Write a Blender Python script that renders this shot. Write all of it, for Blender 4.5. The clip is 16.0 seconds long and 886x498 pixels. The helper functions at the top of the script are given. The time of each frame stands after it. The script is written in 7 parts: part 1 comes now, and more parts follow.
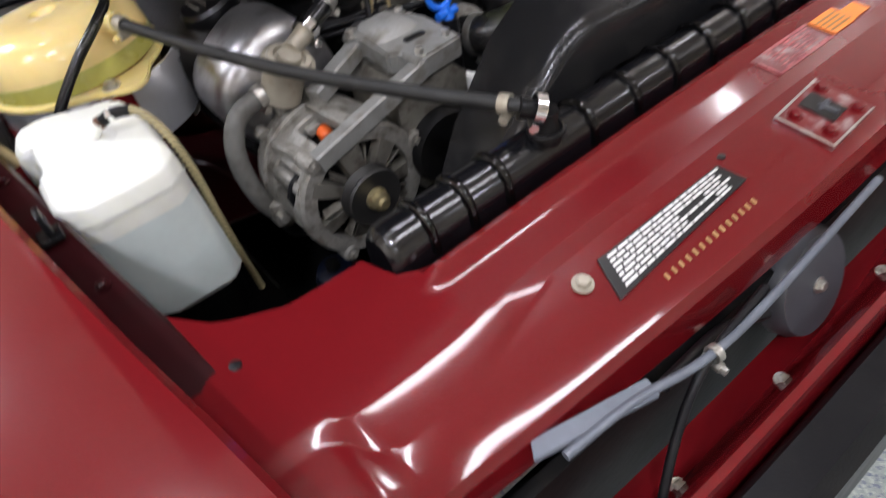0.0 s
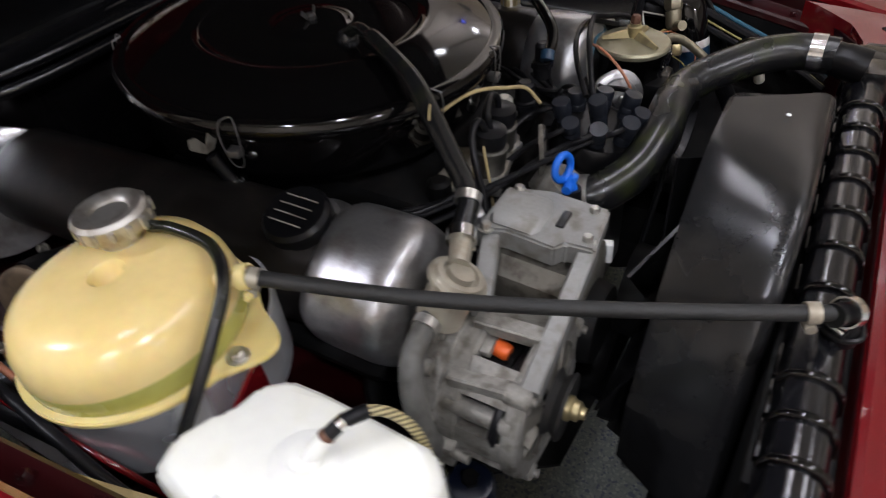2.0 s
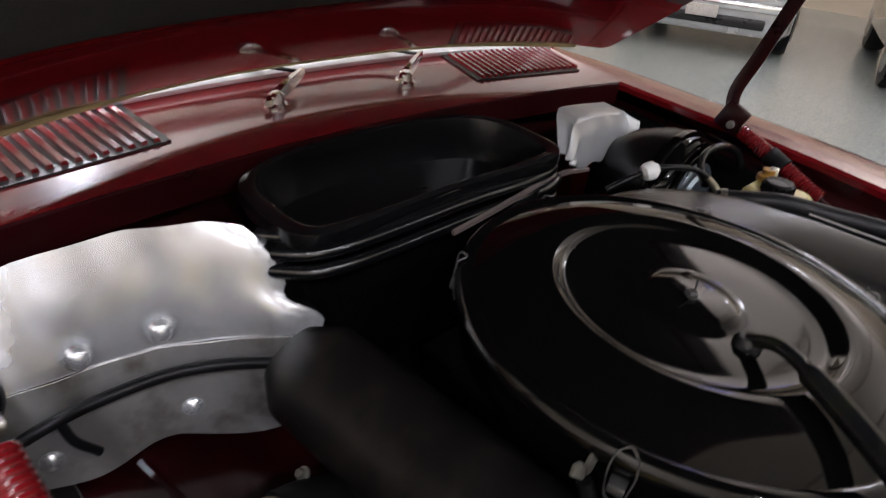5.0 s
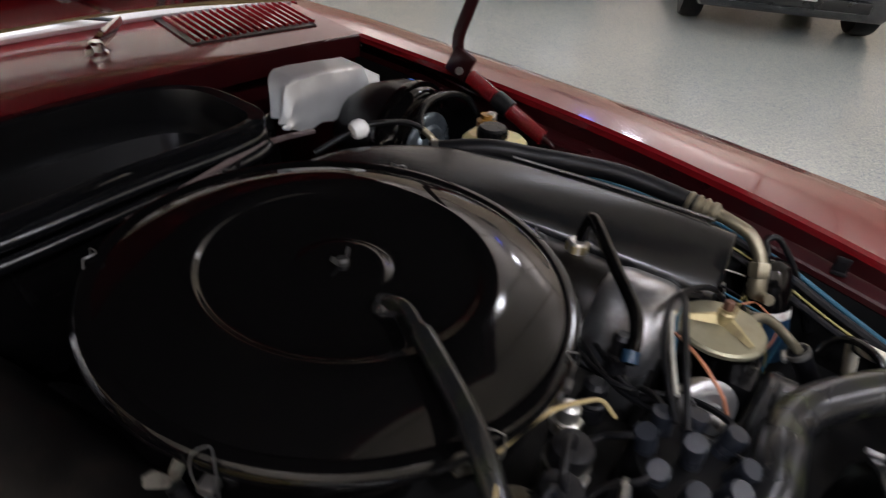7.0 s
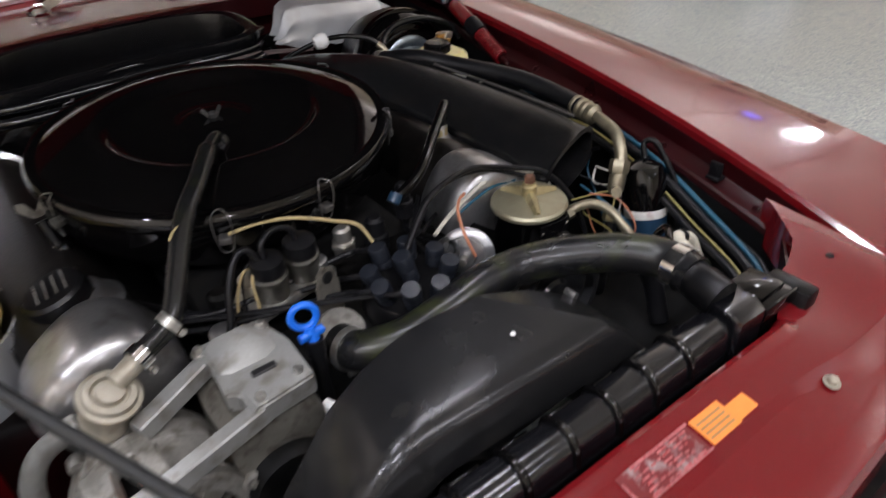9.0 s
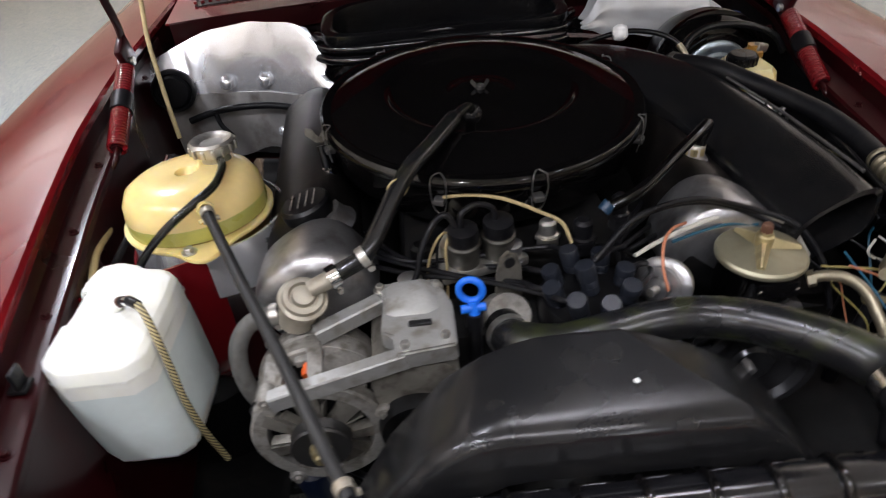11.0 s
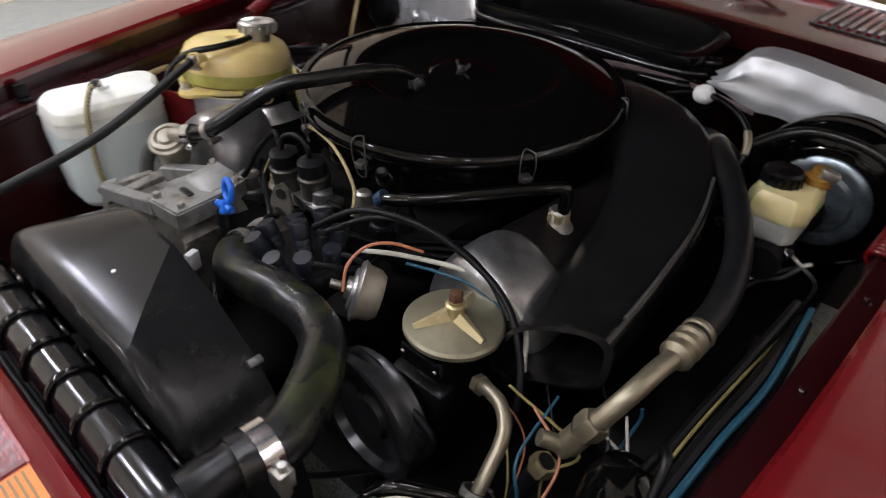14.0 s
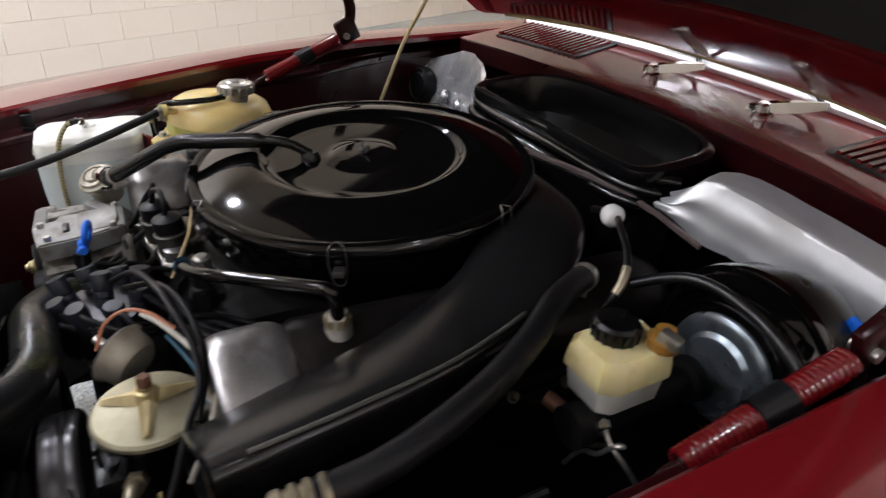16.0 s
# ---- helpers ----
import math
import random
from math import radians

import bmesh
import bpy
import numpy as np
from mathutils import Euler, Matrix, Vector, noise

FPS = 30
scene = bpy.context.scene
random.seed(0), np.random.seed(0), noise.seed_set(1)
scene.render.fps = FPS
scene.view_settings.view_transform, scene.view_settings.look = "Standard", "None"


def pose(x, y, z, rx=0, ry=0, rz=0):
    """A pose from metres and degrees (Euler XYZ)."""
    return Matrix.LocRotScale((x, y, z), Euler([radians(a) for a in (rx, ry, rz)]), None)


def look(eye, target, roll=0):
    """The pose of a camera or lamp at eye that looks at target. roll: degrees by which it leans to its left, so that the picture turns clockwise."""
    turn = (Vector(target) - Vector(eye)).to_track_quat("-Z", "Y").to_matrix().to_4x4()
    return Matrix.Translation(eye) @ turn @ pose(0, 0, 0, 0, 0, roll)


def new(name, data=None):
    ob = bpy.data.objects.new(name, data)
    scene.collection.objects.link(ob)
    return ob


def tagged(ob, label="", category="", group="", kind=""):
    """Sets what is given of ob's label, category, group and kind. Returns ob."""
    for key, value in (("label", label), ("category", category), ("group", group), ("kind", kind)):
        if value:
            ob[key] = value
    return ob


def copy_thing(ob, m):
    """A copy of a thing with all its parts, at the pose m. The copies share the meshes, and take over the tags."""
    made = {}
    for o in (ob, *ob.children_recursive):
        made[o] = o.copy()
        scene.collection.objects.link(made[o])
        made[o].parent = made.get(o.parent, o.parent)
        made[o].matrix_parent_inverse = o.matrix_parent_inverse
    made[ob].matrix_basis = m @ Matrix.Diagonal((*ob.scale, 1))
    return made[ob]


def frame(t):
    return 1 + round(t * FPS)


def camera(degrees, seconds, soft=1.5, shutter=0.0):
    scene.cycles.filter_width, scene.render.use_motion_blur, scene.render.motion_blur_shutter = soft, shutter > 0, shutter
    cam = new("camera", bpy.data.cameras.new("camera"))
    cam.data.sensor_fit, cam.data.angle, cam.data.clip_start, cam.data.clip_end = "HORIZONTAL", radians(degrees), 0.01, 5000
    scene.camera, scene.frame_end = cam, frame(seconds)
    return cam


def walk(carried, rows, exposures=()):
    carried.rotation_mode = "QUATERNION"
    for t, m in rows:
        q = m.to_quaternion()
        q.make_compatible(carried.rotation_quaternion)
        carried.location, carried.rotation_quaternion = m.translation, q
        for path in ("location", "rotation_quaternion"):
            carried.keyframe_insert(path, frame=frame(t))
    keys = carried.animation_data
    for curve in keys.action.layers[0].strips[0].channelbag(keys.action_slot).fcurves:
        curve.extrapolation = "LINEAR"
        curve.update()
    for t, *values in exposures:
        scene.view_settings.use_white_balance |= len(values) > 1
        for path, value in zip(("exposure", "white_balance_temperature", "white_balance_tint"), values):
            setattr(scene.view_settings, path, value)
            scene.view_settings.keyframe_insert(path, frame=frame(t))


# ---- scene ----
cam = camera(69.5, 16.0, 1.1, 0.5)
PATH = [
    (0, (-0.565, -0.258, 1.221), (0.185, 0.968, -0.17), -11.3),
    (0.5, (-0.628, -0.176, 1.292), (0.389, 0.89, -0.06), -8.3),
    (1, (-0.645, -0.034, 1.287), (0.426, 0.985, -0.06), -9.4),
    (1.5, (-0.638, 0.083, 1.3), (0.492, 1.018, -0.06), -8.4),
    (2, (-0.69, 0.193, 1.324), (0.549, 1.03, -0.004), -6.2),
    (2.5, (-0.767, 0.313, 1.356), (0.543, 1.074, 0.051), -8.0),
    (3, (-0.783, 0.418, 1.362), (0.511, 1.21, 0.059), -6.3),
    (3.5, (-0.751, 0.59, 1.374), (0.377, 1.594, 0.062), -9.3),
    (3.7, (-0.758, 0.596, 1.293), (0.373, 1.829, 0.197), -7.1),
    (5.8, (-0.562, 0.606, 1.446), (0.729, 1.775, 0.462), 7.9),
    (6, (-0.531, 0.586, 1.452), (0.809, 1.712, 0.483), 6.0),
    (6.5, (-0.461, 0.527, 1.43), (0.943, 1.482, 0.374), 4.0),
    (7, (-0.459, 0.429, 1.399), (0.962, 1.301, 0.295), 4.3),
    (7.5, (-0.5, 0.244, 1.407), (0.879, 1.145, 0.271), 5.9),
    (8, (-0.406, 0.1, 1.396), (0.917, 1.076, 0.257), 5.7),
    (8.5, (-0.255, -0.054, 1.388), (0.881, 1.14, 0.255), 4.3),
    (9, (-0.272, -0.158, 1.373), (0.657, 1.181, 0.215), -3.7),
    (9.5, (-0.356, -0.245, 1.39), (0.371, 1.159, 0.165), -5.0),
    (9.7, (-0.362, -0.26, 1.4), (0.242, 1.216, 0.193), -6.5),
    (11.8, (0.142, -0.192, 1.392), (-0.013, 1.451, 0.262), -1.4),
    (12, (0.215, -0.201, 1.402), (-0.004, 1.45, 0.295), -0.9),
    (12.5, (0.387, -0.236, 1.388), (-0.034, 1.387, 0.299), 1.0),
    (13, (0.499, -0.195, 1.367), (-0.056, 1.373, 0.256), -0.9),
    (13.5, (0.58, -0.082, 1.361), (-0.153, 1.35, 0.172), 3.2),
    (14, (0.672, 0.024, 1.347), (-0.397, 1.264, 0.198), 3.2),
    (14.5, (0.812, 0.056, 1.346), (-0.434, 1.164, 0.243), 4.9),
    (15, (0.866, 0.141, 1.334), (-0.467, 1.126, 0.215), 2.8),
    (15.5, (0.88, 0.316, 1.358), (-0.565, 1.212, 0.306), 5.0),
    (16, (0.908, 0.471, 1.363), (-0.596, 1.335, 0.367), 3.7),
]
walk(cam, [(t, look(e, g, r)) for t, e, g, r in PATH], [(0.0, -0.50), (1.0, -0.60), (2.0, -0.80), (3.0, -0.88), (3.6, -0.68), (6.0, -0.40), (7.0, -0.52), (8.0, -0.50), (9.5, -0.38), (12.0, -0.40), (12.8, -0.46), (13.5, -0.58), (14.5, -0.62), (16.0, -0.54)])

# ---- light ----
world = bpy.data.worlds.new("world")
world.use_nodes = True
scene.world = world
world.node_tree.nodes["Background"].inputs[0].default_value = (0.75, 0.8, 0.9, 1)
world.node_tree.nodes["Background"].inputs[1].default_value = 0.02
LAMP_Z, BOWL_Z = 3.7, 2.4
# place of each ceiling lamp and its power
LAMPS = [(-1.15, 0.65, 30), (-1.7, -1.4, 72), (-2.2, 2.9, 120), (-3.2, -0.4, 75), (3.3, 1.3, 8), (6.2, 1.65, 16), (3.5, -2.6, 14), (-2.0, -5.0, 100), (2.5, -5.6, 70), (0.35, 4.9, 45)]
# strip lamp over the car: place, length, width, power
BATTENS = [(0.55, 0.60, 1.5, 0.12, 30), (0.35, -1.75, 2.2, 0.34, 62)]
# unseen bowl lamps added to brighten the ceiling and what reflects it
FILL_BOWLS = [(3.6, 6.2, 50), (5.6, 2.4, 80), (6.6, -2.2, 90), (7.4, 6.4, 95), (9.0, 1.2, 105), (0.9, 5.4, 100), (-3.6, 5.2, 95)]
for lx, ly, watts in LAMPS:
    ld = bpy.data.lights.new("ceiling_lamp_light", "AREA")
    ld.shape, ld.size, ld.energy, ld.color = "DISK", 0.26, watts, (0.94, 0.96, 1.10)
    lo = new("ceiling_lamp_light", ld)
    lo.location = (lx, ly, LAMP_Z - 0.16)
for lx, ly, length, wide, watts in BATTENS:
    ld = bpy.data.lights.new("strip_lamp_light", "AREA")
    ld.shape, ld.size, ld.size_y, ld.energy, ld.color = "RECTANGLE", length, wide, watts, (0.96, 0.95, 1.08)
    lo = new("strip_lamp_light", ld)
    lo.location = (lx, ly, LAMP_Z - 0.10)
for lx, ly, watts in FILL_BOWLS:
    ld = bpy.data.lights.new("fill_bowl_light", "AREA")
    ld.shape, ld.size, ld.energy, ld.color = "DISK", 0.40, watts, (0.94, 0.955, 1.10)
    lo = new("fill_bowl_light", ld)
    lo.location, lo.rotation_euler = (lx, ly, BOWL_Z + 0.10), (math.pi, 0, 0)


# ---- materials ----
def mat(name, color, rough=0.5, metal=0.0, vary=0.12, scale=6.0, bump=0.05, fine=90.0, coat=0.0, dirt=None, dirt_amt=0.0, spec=0.5, rvary=0.1):
    """A procedural surface: colour drifting at two scales, optional dirt, uneven gloss and fine relief."""
    m = bpy.data.materials.new(name)
    m.use_nodes = True
    nt = m.node_tree
    b = nt.nodes["Principled BSDF"]
    tc = nt.nodes.new("ShaderNodeTexCoord")
    n1, n2 = nt.nodes.new("ShaderNodeTexNoise"), nt.nodes.new("ShaderNodeTexNoise")
    for n, s in ((n1, scale), (n2, fine)):
        n.inputs["Scale"].default_value = s
        n.inputs["Detail"].default_value = 4
        nt.links.new(tc.outputs["Object"], n.inputs["Vector"])
    ramp = nt.nodes.new("ShaderNodeValToRGB")
    ramp.color_ramp.elements[0].position, ramp.color_ramp.elements[1].position = 0.3, 0.7
    ramp.color_ramp.elements[0].color = (*[c * (1 - vary) for c in color], 1)
    ramp.color_ramp.elements[1].color = (*[min(1, c * (1 + vary)) for c in color], 1)
    mixf = nt.nodes.new("ShaderNodeMath")
    mixf.operation = "MULTIPLY_ADD"
    mixf.inputs[1].default_value = 0.35
    nt.links.new(n2.outputs["Fac"], mixf.inputs[0])
    sc = nt.nodes.new("ShaderNodeMath")
    sc.operation = "MULTIPLY"
    sc.inputs[1].default_value = 0.65
    nt.links.new(n1.outputs["Fac"], sc.inputs[0])
    nt.links.new(sc.outputs[0], mixf.inputs[2])
    nt.links.new(mixf.outputs[0], ramp.inputs["Fac"])
    col = ramp.outputs["Color"]
    if dirt:
        n3 = nt.nodes.new("ShaderNodeTexNoise")
        n3.inputs["Scale"].default_value, n3.inputs["Detail"].default_value = scale * 2.3, 8
        nt.links.new(tc.outputs["Object"], n3.inputs["Vector"])
        r3 = nt.nodes.new("ShaderNodeMapRange")
        r3.inputs[1].default_value, r3.inputs[2].default_value = 0.5, 0.68
        r3.inputs[4].default_value = dirt_amt
        nt.links.new(n3.outputs["Fac"], r3.inputs[0])
        mx = nt.nodes.new("ShaderNodeMix")
        mx.data_type = "RGBA"
        mx.inputs["B"].default_value = (*dirt, 1)
        nt.links.new(r3.outputs[0], mx.inputs["Factor"])
        nt.links.new(col, mx.inputs["A"])
        col = mx.outputs["Result"]
    nt.links.new(col, b.inputs["Base Color"])
    rr = nt.nodes.new("ShaderNodeMapRange")
    rr.inputs[3].default_value, rr.inputs[4].default_value = max(0.02, rough - rvary), min(1, rough + rvary)
    nt.links.new(n1.outputs["Fac"], rr.inputs[0])
    nt.links.new(rr.outputs[0], b.inputs["Roughness"])
    b.inputs["Metallic"].default_value = metal
    b.inputs["Specular IOR Level"].default_value = spec
    if coat:
        b.inputs["Coat Weight"].default_value = coat
        b.inputs["Coat Roughness"].default_value, b.inputs["Coat IOR"].default_value = 0.07, 1.52
    if bump:
        bp = nt.nodes.new("ShaderNodeBump")
        bp.inputs["Strength"].default_value, bp.inputs["Distance"].default_value = bump, 0.002
        nt.links.new(n2.outputs["Fac"], bp.inputs["Height"])
        nt.links.new(bp.outputs[0], b.inputs["Normal"])
    return m


M_RED = mat("red_paint", (0.128, 0.0045, 0.007), 0.22, vary=0.06, scale=3, bump=0.012, fine=260, coat=1.0, rvary=0.05, spec=0.2)
# Body red darkened in its colour for the shade inside the bay.
M_RED_SHADED = mat("red_paint_shaded", (0.020, 0.0016, 0.0024), 0.3, vary=0.15, scale=7, bump=0.04, coat=0.15, dirt=(0.015, 0.005, 0.005), dirt_amt=0.5, spec=0.3)
M_BLACK = mat("black_gloss_enamel", (0.0022, 0.0020, 0.0021), 0.07, vary=0.2, scale=5, bump=0.004, rvary=0.03, spec=0.42)
M_SNOUT = mat("black_duct_paint", (0.006, 0.006, 0.0065), 0.24, vary=0.3, scale=11, bump=0.03, dirt=(0.016, 0.014, 0.012), dirt_amt=0.4, spec=0.5, rvary=0.06)
M_SATIN = mat("black_satin_paint", (0.0035, 0.0035, 0.004), 0.30, vary=0.25, scale=9, bump=0.05, dirt=(0.010, 0.009, 0.008), dirt_amt=0.3, spec=0.24)
M_PLAST = mat("dusty_black_plastic", (0.010, 0.010, 0.0105), 0.225, vary=0.2, scale=7, bump=0.03, fine=350, dirt=(0.035, 0.033, 0.03), dirt_amt=0.35, spec=0.4, rvary=0.04)
M_RUBBER = mat("black_rubber", (0.006, 0.006, 0.007), 0.38, vary=0.2, scale=14, bump=0.12, fine=300, dirt=(0.022, 0.021, 0.019), dirt_amt=0.3, spec=0.2)
M_BOOT = mat("blue_black_boot_rubber", (0.011, 0.013, 0.018), 0.36, vary=0.2, scale=20, bump=0.06, spec=0.4)
M_RADHOSE = mat("radiator_hose_rubber", (0.008, 0.008, 0.0085), 0.26, vary=0.2, scale=8, bump=0.06, fine=200, dirt=(0.07, 0.085, 0.015), dirt_amt=0.30, spec=0.45)
M_RIM = mat("rolled_black_enamel", (0.004, 0.004, 0.0045), 0.2, vary=0.2, scale=8, bump=0.01, rvary=0.04, spec=0.7)
M_TANKB = mat("semi_gloss_black_plastic", (0.0045, 0.0045, 0.0055), 0.17, vary=0.2, scale=10, bump=0.04, fine=200, rvary=0.06, spec=0.8)
M_HOSE = mat("glossy_rubber_hose", (0.008, 0.008, 0.0085), 0.24, vary=0.2, scale=10, bump=0.05, fine=200, dirt=(0.035, 0.04, 0.012), dirt_amt=0.25, spec=0.42)
# Near-black metal shared by the engine block and low bay parts.
M_DARK = mat("near_black_metal", (0.005, 0.005, 0.005), 0.5, vary=0.4, scale=12, bump=0.2, dirt=(0.014, 0.012, 0.010), dirt_amt=0.5, spec=0.13)
M_ALU = mat("dull_cast_aluminium", (0.43, 0.43, 0.435), 0.34, metal=0.9, vary=0.16, scale=11, bump=0.16, fine=220, dirt=(0.12, 0.10, 0.075), dirt_amt=0.5)
# Valve cover alloy set near-black, far darker than the cast aluminium.
M_ALUD = mat("near_black_cover_alloy", (0.014, 0.0125, 0.0115), 0.36, spec=0.22, metal=0.6, vary=0.2, scale=9, bump=0.1, fine=180, dirt=(0.034, 0.027, 0.022), dirt_amt=0.5)
M_ALUL = mat("chalky_grey_alloy", (0.235, 0.225, 0.20), 0.5, metal=0.3, vary=0.35, scale=26, bump=0.4, fine=200, dirt=(0.09, 0.075, 0.055), dirt_amt=0.75)
M_ALUC = mat("pale_grey_casting", (0.27, 0.27, 0.255), 0.45, metal=0.35, vary=0.14, scale=16, bump=0.18, fine=200, dirt=(0.13, 0.11, 0.085), dirt_amt=0.7)
M_FOILD = mat("duller_silver_shield", (0.60, 0.62, 0.63), 0.34, metal=0.55, vary=0.05, scale=4, bump=0.03, fine=60, dirt=(0.38, 0.36, 0.32), dirt_amt=0.35, rvary=0.03)
# Shield silver darkened and browned in its colour for the shaded lower sheet.
M_FOIL_SHADED = mat("shaded_silver_shield", (0.46, 0.45, 0.43), 0.4, metal=0.7, vary=0.15, scale=8, bump=0.05, fine=60, dirt=(0.12, 0.085, 0.055), dirt_amt=0.6)
M_FOIL = mat("silver_heat_shield", (0.86, 0.87, 0.89), 0.27, metal=0.75, vary=0.05, scale=4, bump=0.03, fine=60, dirt=(0.5, 0.48, 0.44), dirt_amt=0.3, rvary=0.03)
M_CHROME = mat("bright_chrome", (0.82, 0.82, 0.82), 0.13, metal=1.0, vary=0.05, bump=0.0, rvary=0.05)
M_TRIM = mat("satin_bright_trim", (0.85, 0.85, 0.86), 0.3, metal=0.6, vary=0.04, bump=0.0, rvary=0.05)
M_STEEL = mat("zinc_steel", (0.55, 0.54, 0.50), 0.35, metal=0.9, vary=0.15, scale=30, bump=0.06, dirt=(0.2, 0.15, 0.09), dirt_amt=0.5)
M_CLIP = mat("dull_spring_wire", (0.16, 0.155, 0.15), 0.4, metal=0.8, vary=0.2, scale=30, bump=0.05)
M_GOLD = mat("yellow_zinc_plate", (0.52, 0.44, 0.24), 0.38, metal=0.8, vary=0.18, scale=25, bump=0.05, dirt=(0.25, 0.2, 0.13), dirt_amt=0.5)
M_DISC = mat("olive_zinc_plate", (0.31, 0.29, 0.20), 0.4, metal=0.7, vary=0.12, scale=14, bump=0.05, dirt=(0.22, 0.18, 0.11), dirt_amt=0.45)
M_GRIME = mat("grimy_grey_metal", (0.17, 0.16, 0.135), 0.45, metal=0.5, vary=0.25, scale=24, bump=0.15, dirt=(0.05, 0.04, 0.03), dirt_amt=0.7)
M_BEIGE = mat("beige_zinc_housing", (0.38, 0.35, 0.28), 0.45, metal=0.45, vary=0.15, scale=20, bump=0.1, dirt=(0.18, 0.14, 0.09), dirt_amt=0.5)
M_PIPE = mat("tarnished_brass_pipe", (0.27, 0.24, 0.17), 0.36, metal=0.75, vary=0.2, scale=22, bump=0.06, dirt=(0.2, 0.16, 0.1), dirt_amt=0.5)
M_TAN = mat("tan_fabric_hose", (0.40, 0.31, 0.15), 0.65, vary=0.25, scale=30, bump=0.3, fine=400)
M_CREAMHOSE = mat("cream_cloth_hose", (0.62, 0.58, 0.47), 0.6, vary=0.15, scale=24, bump=0.3, fine=350, dirt=(0.3, 0.26, 0.2), dirt_amt=0.5)
M_BLUE = mat("blue_plastic", (0.01, 0.13, 0.62), 0.35, vary=0.1, scale=30, bump=0.02)
M_BLUEC = mat("dark_blue_canister", (0.010, 0.033, 0.065), 0.4, vary=0.2, scale=20, bump=0.05)
M_ORANGE = mat("orange_sticker", (0.85, 0.24, 0.04), 0.5, vary=0.08, scale=40, bump=0.03)
M_RUST = mat("coppery_brown_metal", (0.13, 0.06, 0.035), 0.5, metal=0.4, vary=0.2, scale=50, bump=0.15)
M_COPPER = mat("orange_enamel_winding", (0.72, 0.12, 0.02), 0.4, vary=0.2, scale=60, bump=0.2)
M_PAPER = mat("worn_white_label", (0.62, 0.6, 0.56), 0.5, vary=0.15, scale=40, bump=0.05, dirt=(0.35, 0.2, 0.18), dirt_amt=0.6)
M_INK = mat("black_plate", (0.012, 0.012, 0.012), 0.3, vary=0.1, bump=0.02)
M_SILVERTXT = mat("silver_print", (0.7, 0.7, 0.68), 0.4, metal=0.3, vary=0.1, bump=0.0)
M_GOLDTXT = mat("stamped_ochre", (0.30, 0.17, 0.06), 0.5, vary=0.2, bump=0.0)
M_GREYHOSE = mat("dull_grey_rubber", (0.11, 0.108, 0.098), 0.6, vary=0.25, scale=25, bump=0.2, dirt=(0.05, 0.045, 0.035), dirt_amt=0.5)
M_VENT = mat("dull_cloth_hose", (0.020, 0.020, 0.019), 0.5, vary=0.3, scale=40, bump=0.3, fine=500, spec=0.3)
M_HEAT = mat("heat_browned_steel", (0.17, 0.12, 0.075), 0.5, metal=0.4, vary=0.3, scale=18, bump=0.1, dirt=(0.05, 0.035, 0.025), dirt_amt=0.6)
M_HORNB = mat("dull_dark_steel", (0.035, 0.034, 0.032), 0.45, metal=0.4, vary=0.2, scale=20, bump=0.1)
M_ARM = mat("blue_grey_steel", (0.13, 0.145, 0.17), 0.4, metal=0.3, vary=0.2, scale=30, bump=0.1)
M_CAN = mat("navy_canister", (0.004, 0.007, 0.018), 0.3, vary=0.2, scale=20, bump=0.05)
M_HORN = mat("grey_horn_paint", (0.050, 0.053, 0.060), 0.4, vary=0.15, scale=15, bump=0.08)
M_FADED = mat("faded_label_print", (0.34, 0.10, 0.10), 0.4, vary=0.5, scale=70, bump=0.1, dirt=(0.27, 0.01, 0.015), dirt_amt=0.9)
M_WHITE = mat("white_knob_plastic", (0.8, 0.8, 0.78), 0.35, vary=0.04, bump=0.02)
M_PAD = mat("grey_insulation_felt", (0.036, 0.036, 0.034), 0.95, vary=0.25, scale=9, bump=0.6, fine=300, spec=0.2)
M_WALL = mat("cream_wall_paint", (0.80, 0.71, 0.59), 0.55, vary=0.04, scale=1.2, bump=0.15, fine=60)
M_CEIL = mat("tan_ceiling_paint", (0.80, 0.705, 0.60), 0.8, vary=0.05, scale=1.0, bump=0.05)
M_DARKCAR = mat("dark_car_paint", (0.012, 0.013, 0.016), 0.2, vary=0.1, bump=0.0, coat=1.0)
M_SILVERCAR = mat("silver_car_paint", (0.55, 0.56, 0.57), 0.25, metal=0.3, vary=0.05, bump=0.0, coat=1.0)
M_TEAL = mat("teal_wire", (0.012, 0.075, 0.12), 0.45, vary=0.1, bump=0.02)
M_YWIRE = mat("yellow_wire", (0.25, 0.21, 0.07), 0.5, vary=0.15, bump=0.02)
M_OWIRE = mat("salmon_wire", (0.45, 0.17, 0.09), 0.5, vary=0.15, bump=0.02)
M_WWIRE = mat("white_wire", (0.55, 0.53, 0.46), 0.5, vary=0.15, bump=0.02)
M_PAINTG = mat("faded_pinkish_primer", (0.13, 0.10, 0.095), 0.35, vary=0.15, scale=30, bump=0.05, dirt=(0.10, 0.06, 0.06), dirt_amt=0.5)
M_ZINCB = mat("bluish_zinc_plate", (0.32, 0.38, 0.42), 0.28, metal=0.85, vary=0.15, scale=14, bump=0.05, dirt=(0.06, 0.06, 0.06), dirt_amt=0.5)
M_PULLEY = mat("worn_black_pulley", (0.020, 0.020, 0.021), 0.24, vary=0.2, scale=12, bump=0.03, spec=0.5)
M_VALVE = mat("oily_grey_valve", (0.075, 0.072, 0.062), 0.42, metal=0.5, vary=0.25, scale=24, bump=0.12, dirt=(0.02, 0.018, 0.014), dirt_amt=0.7)
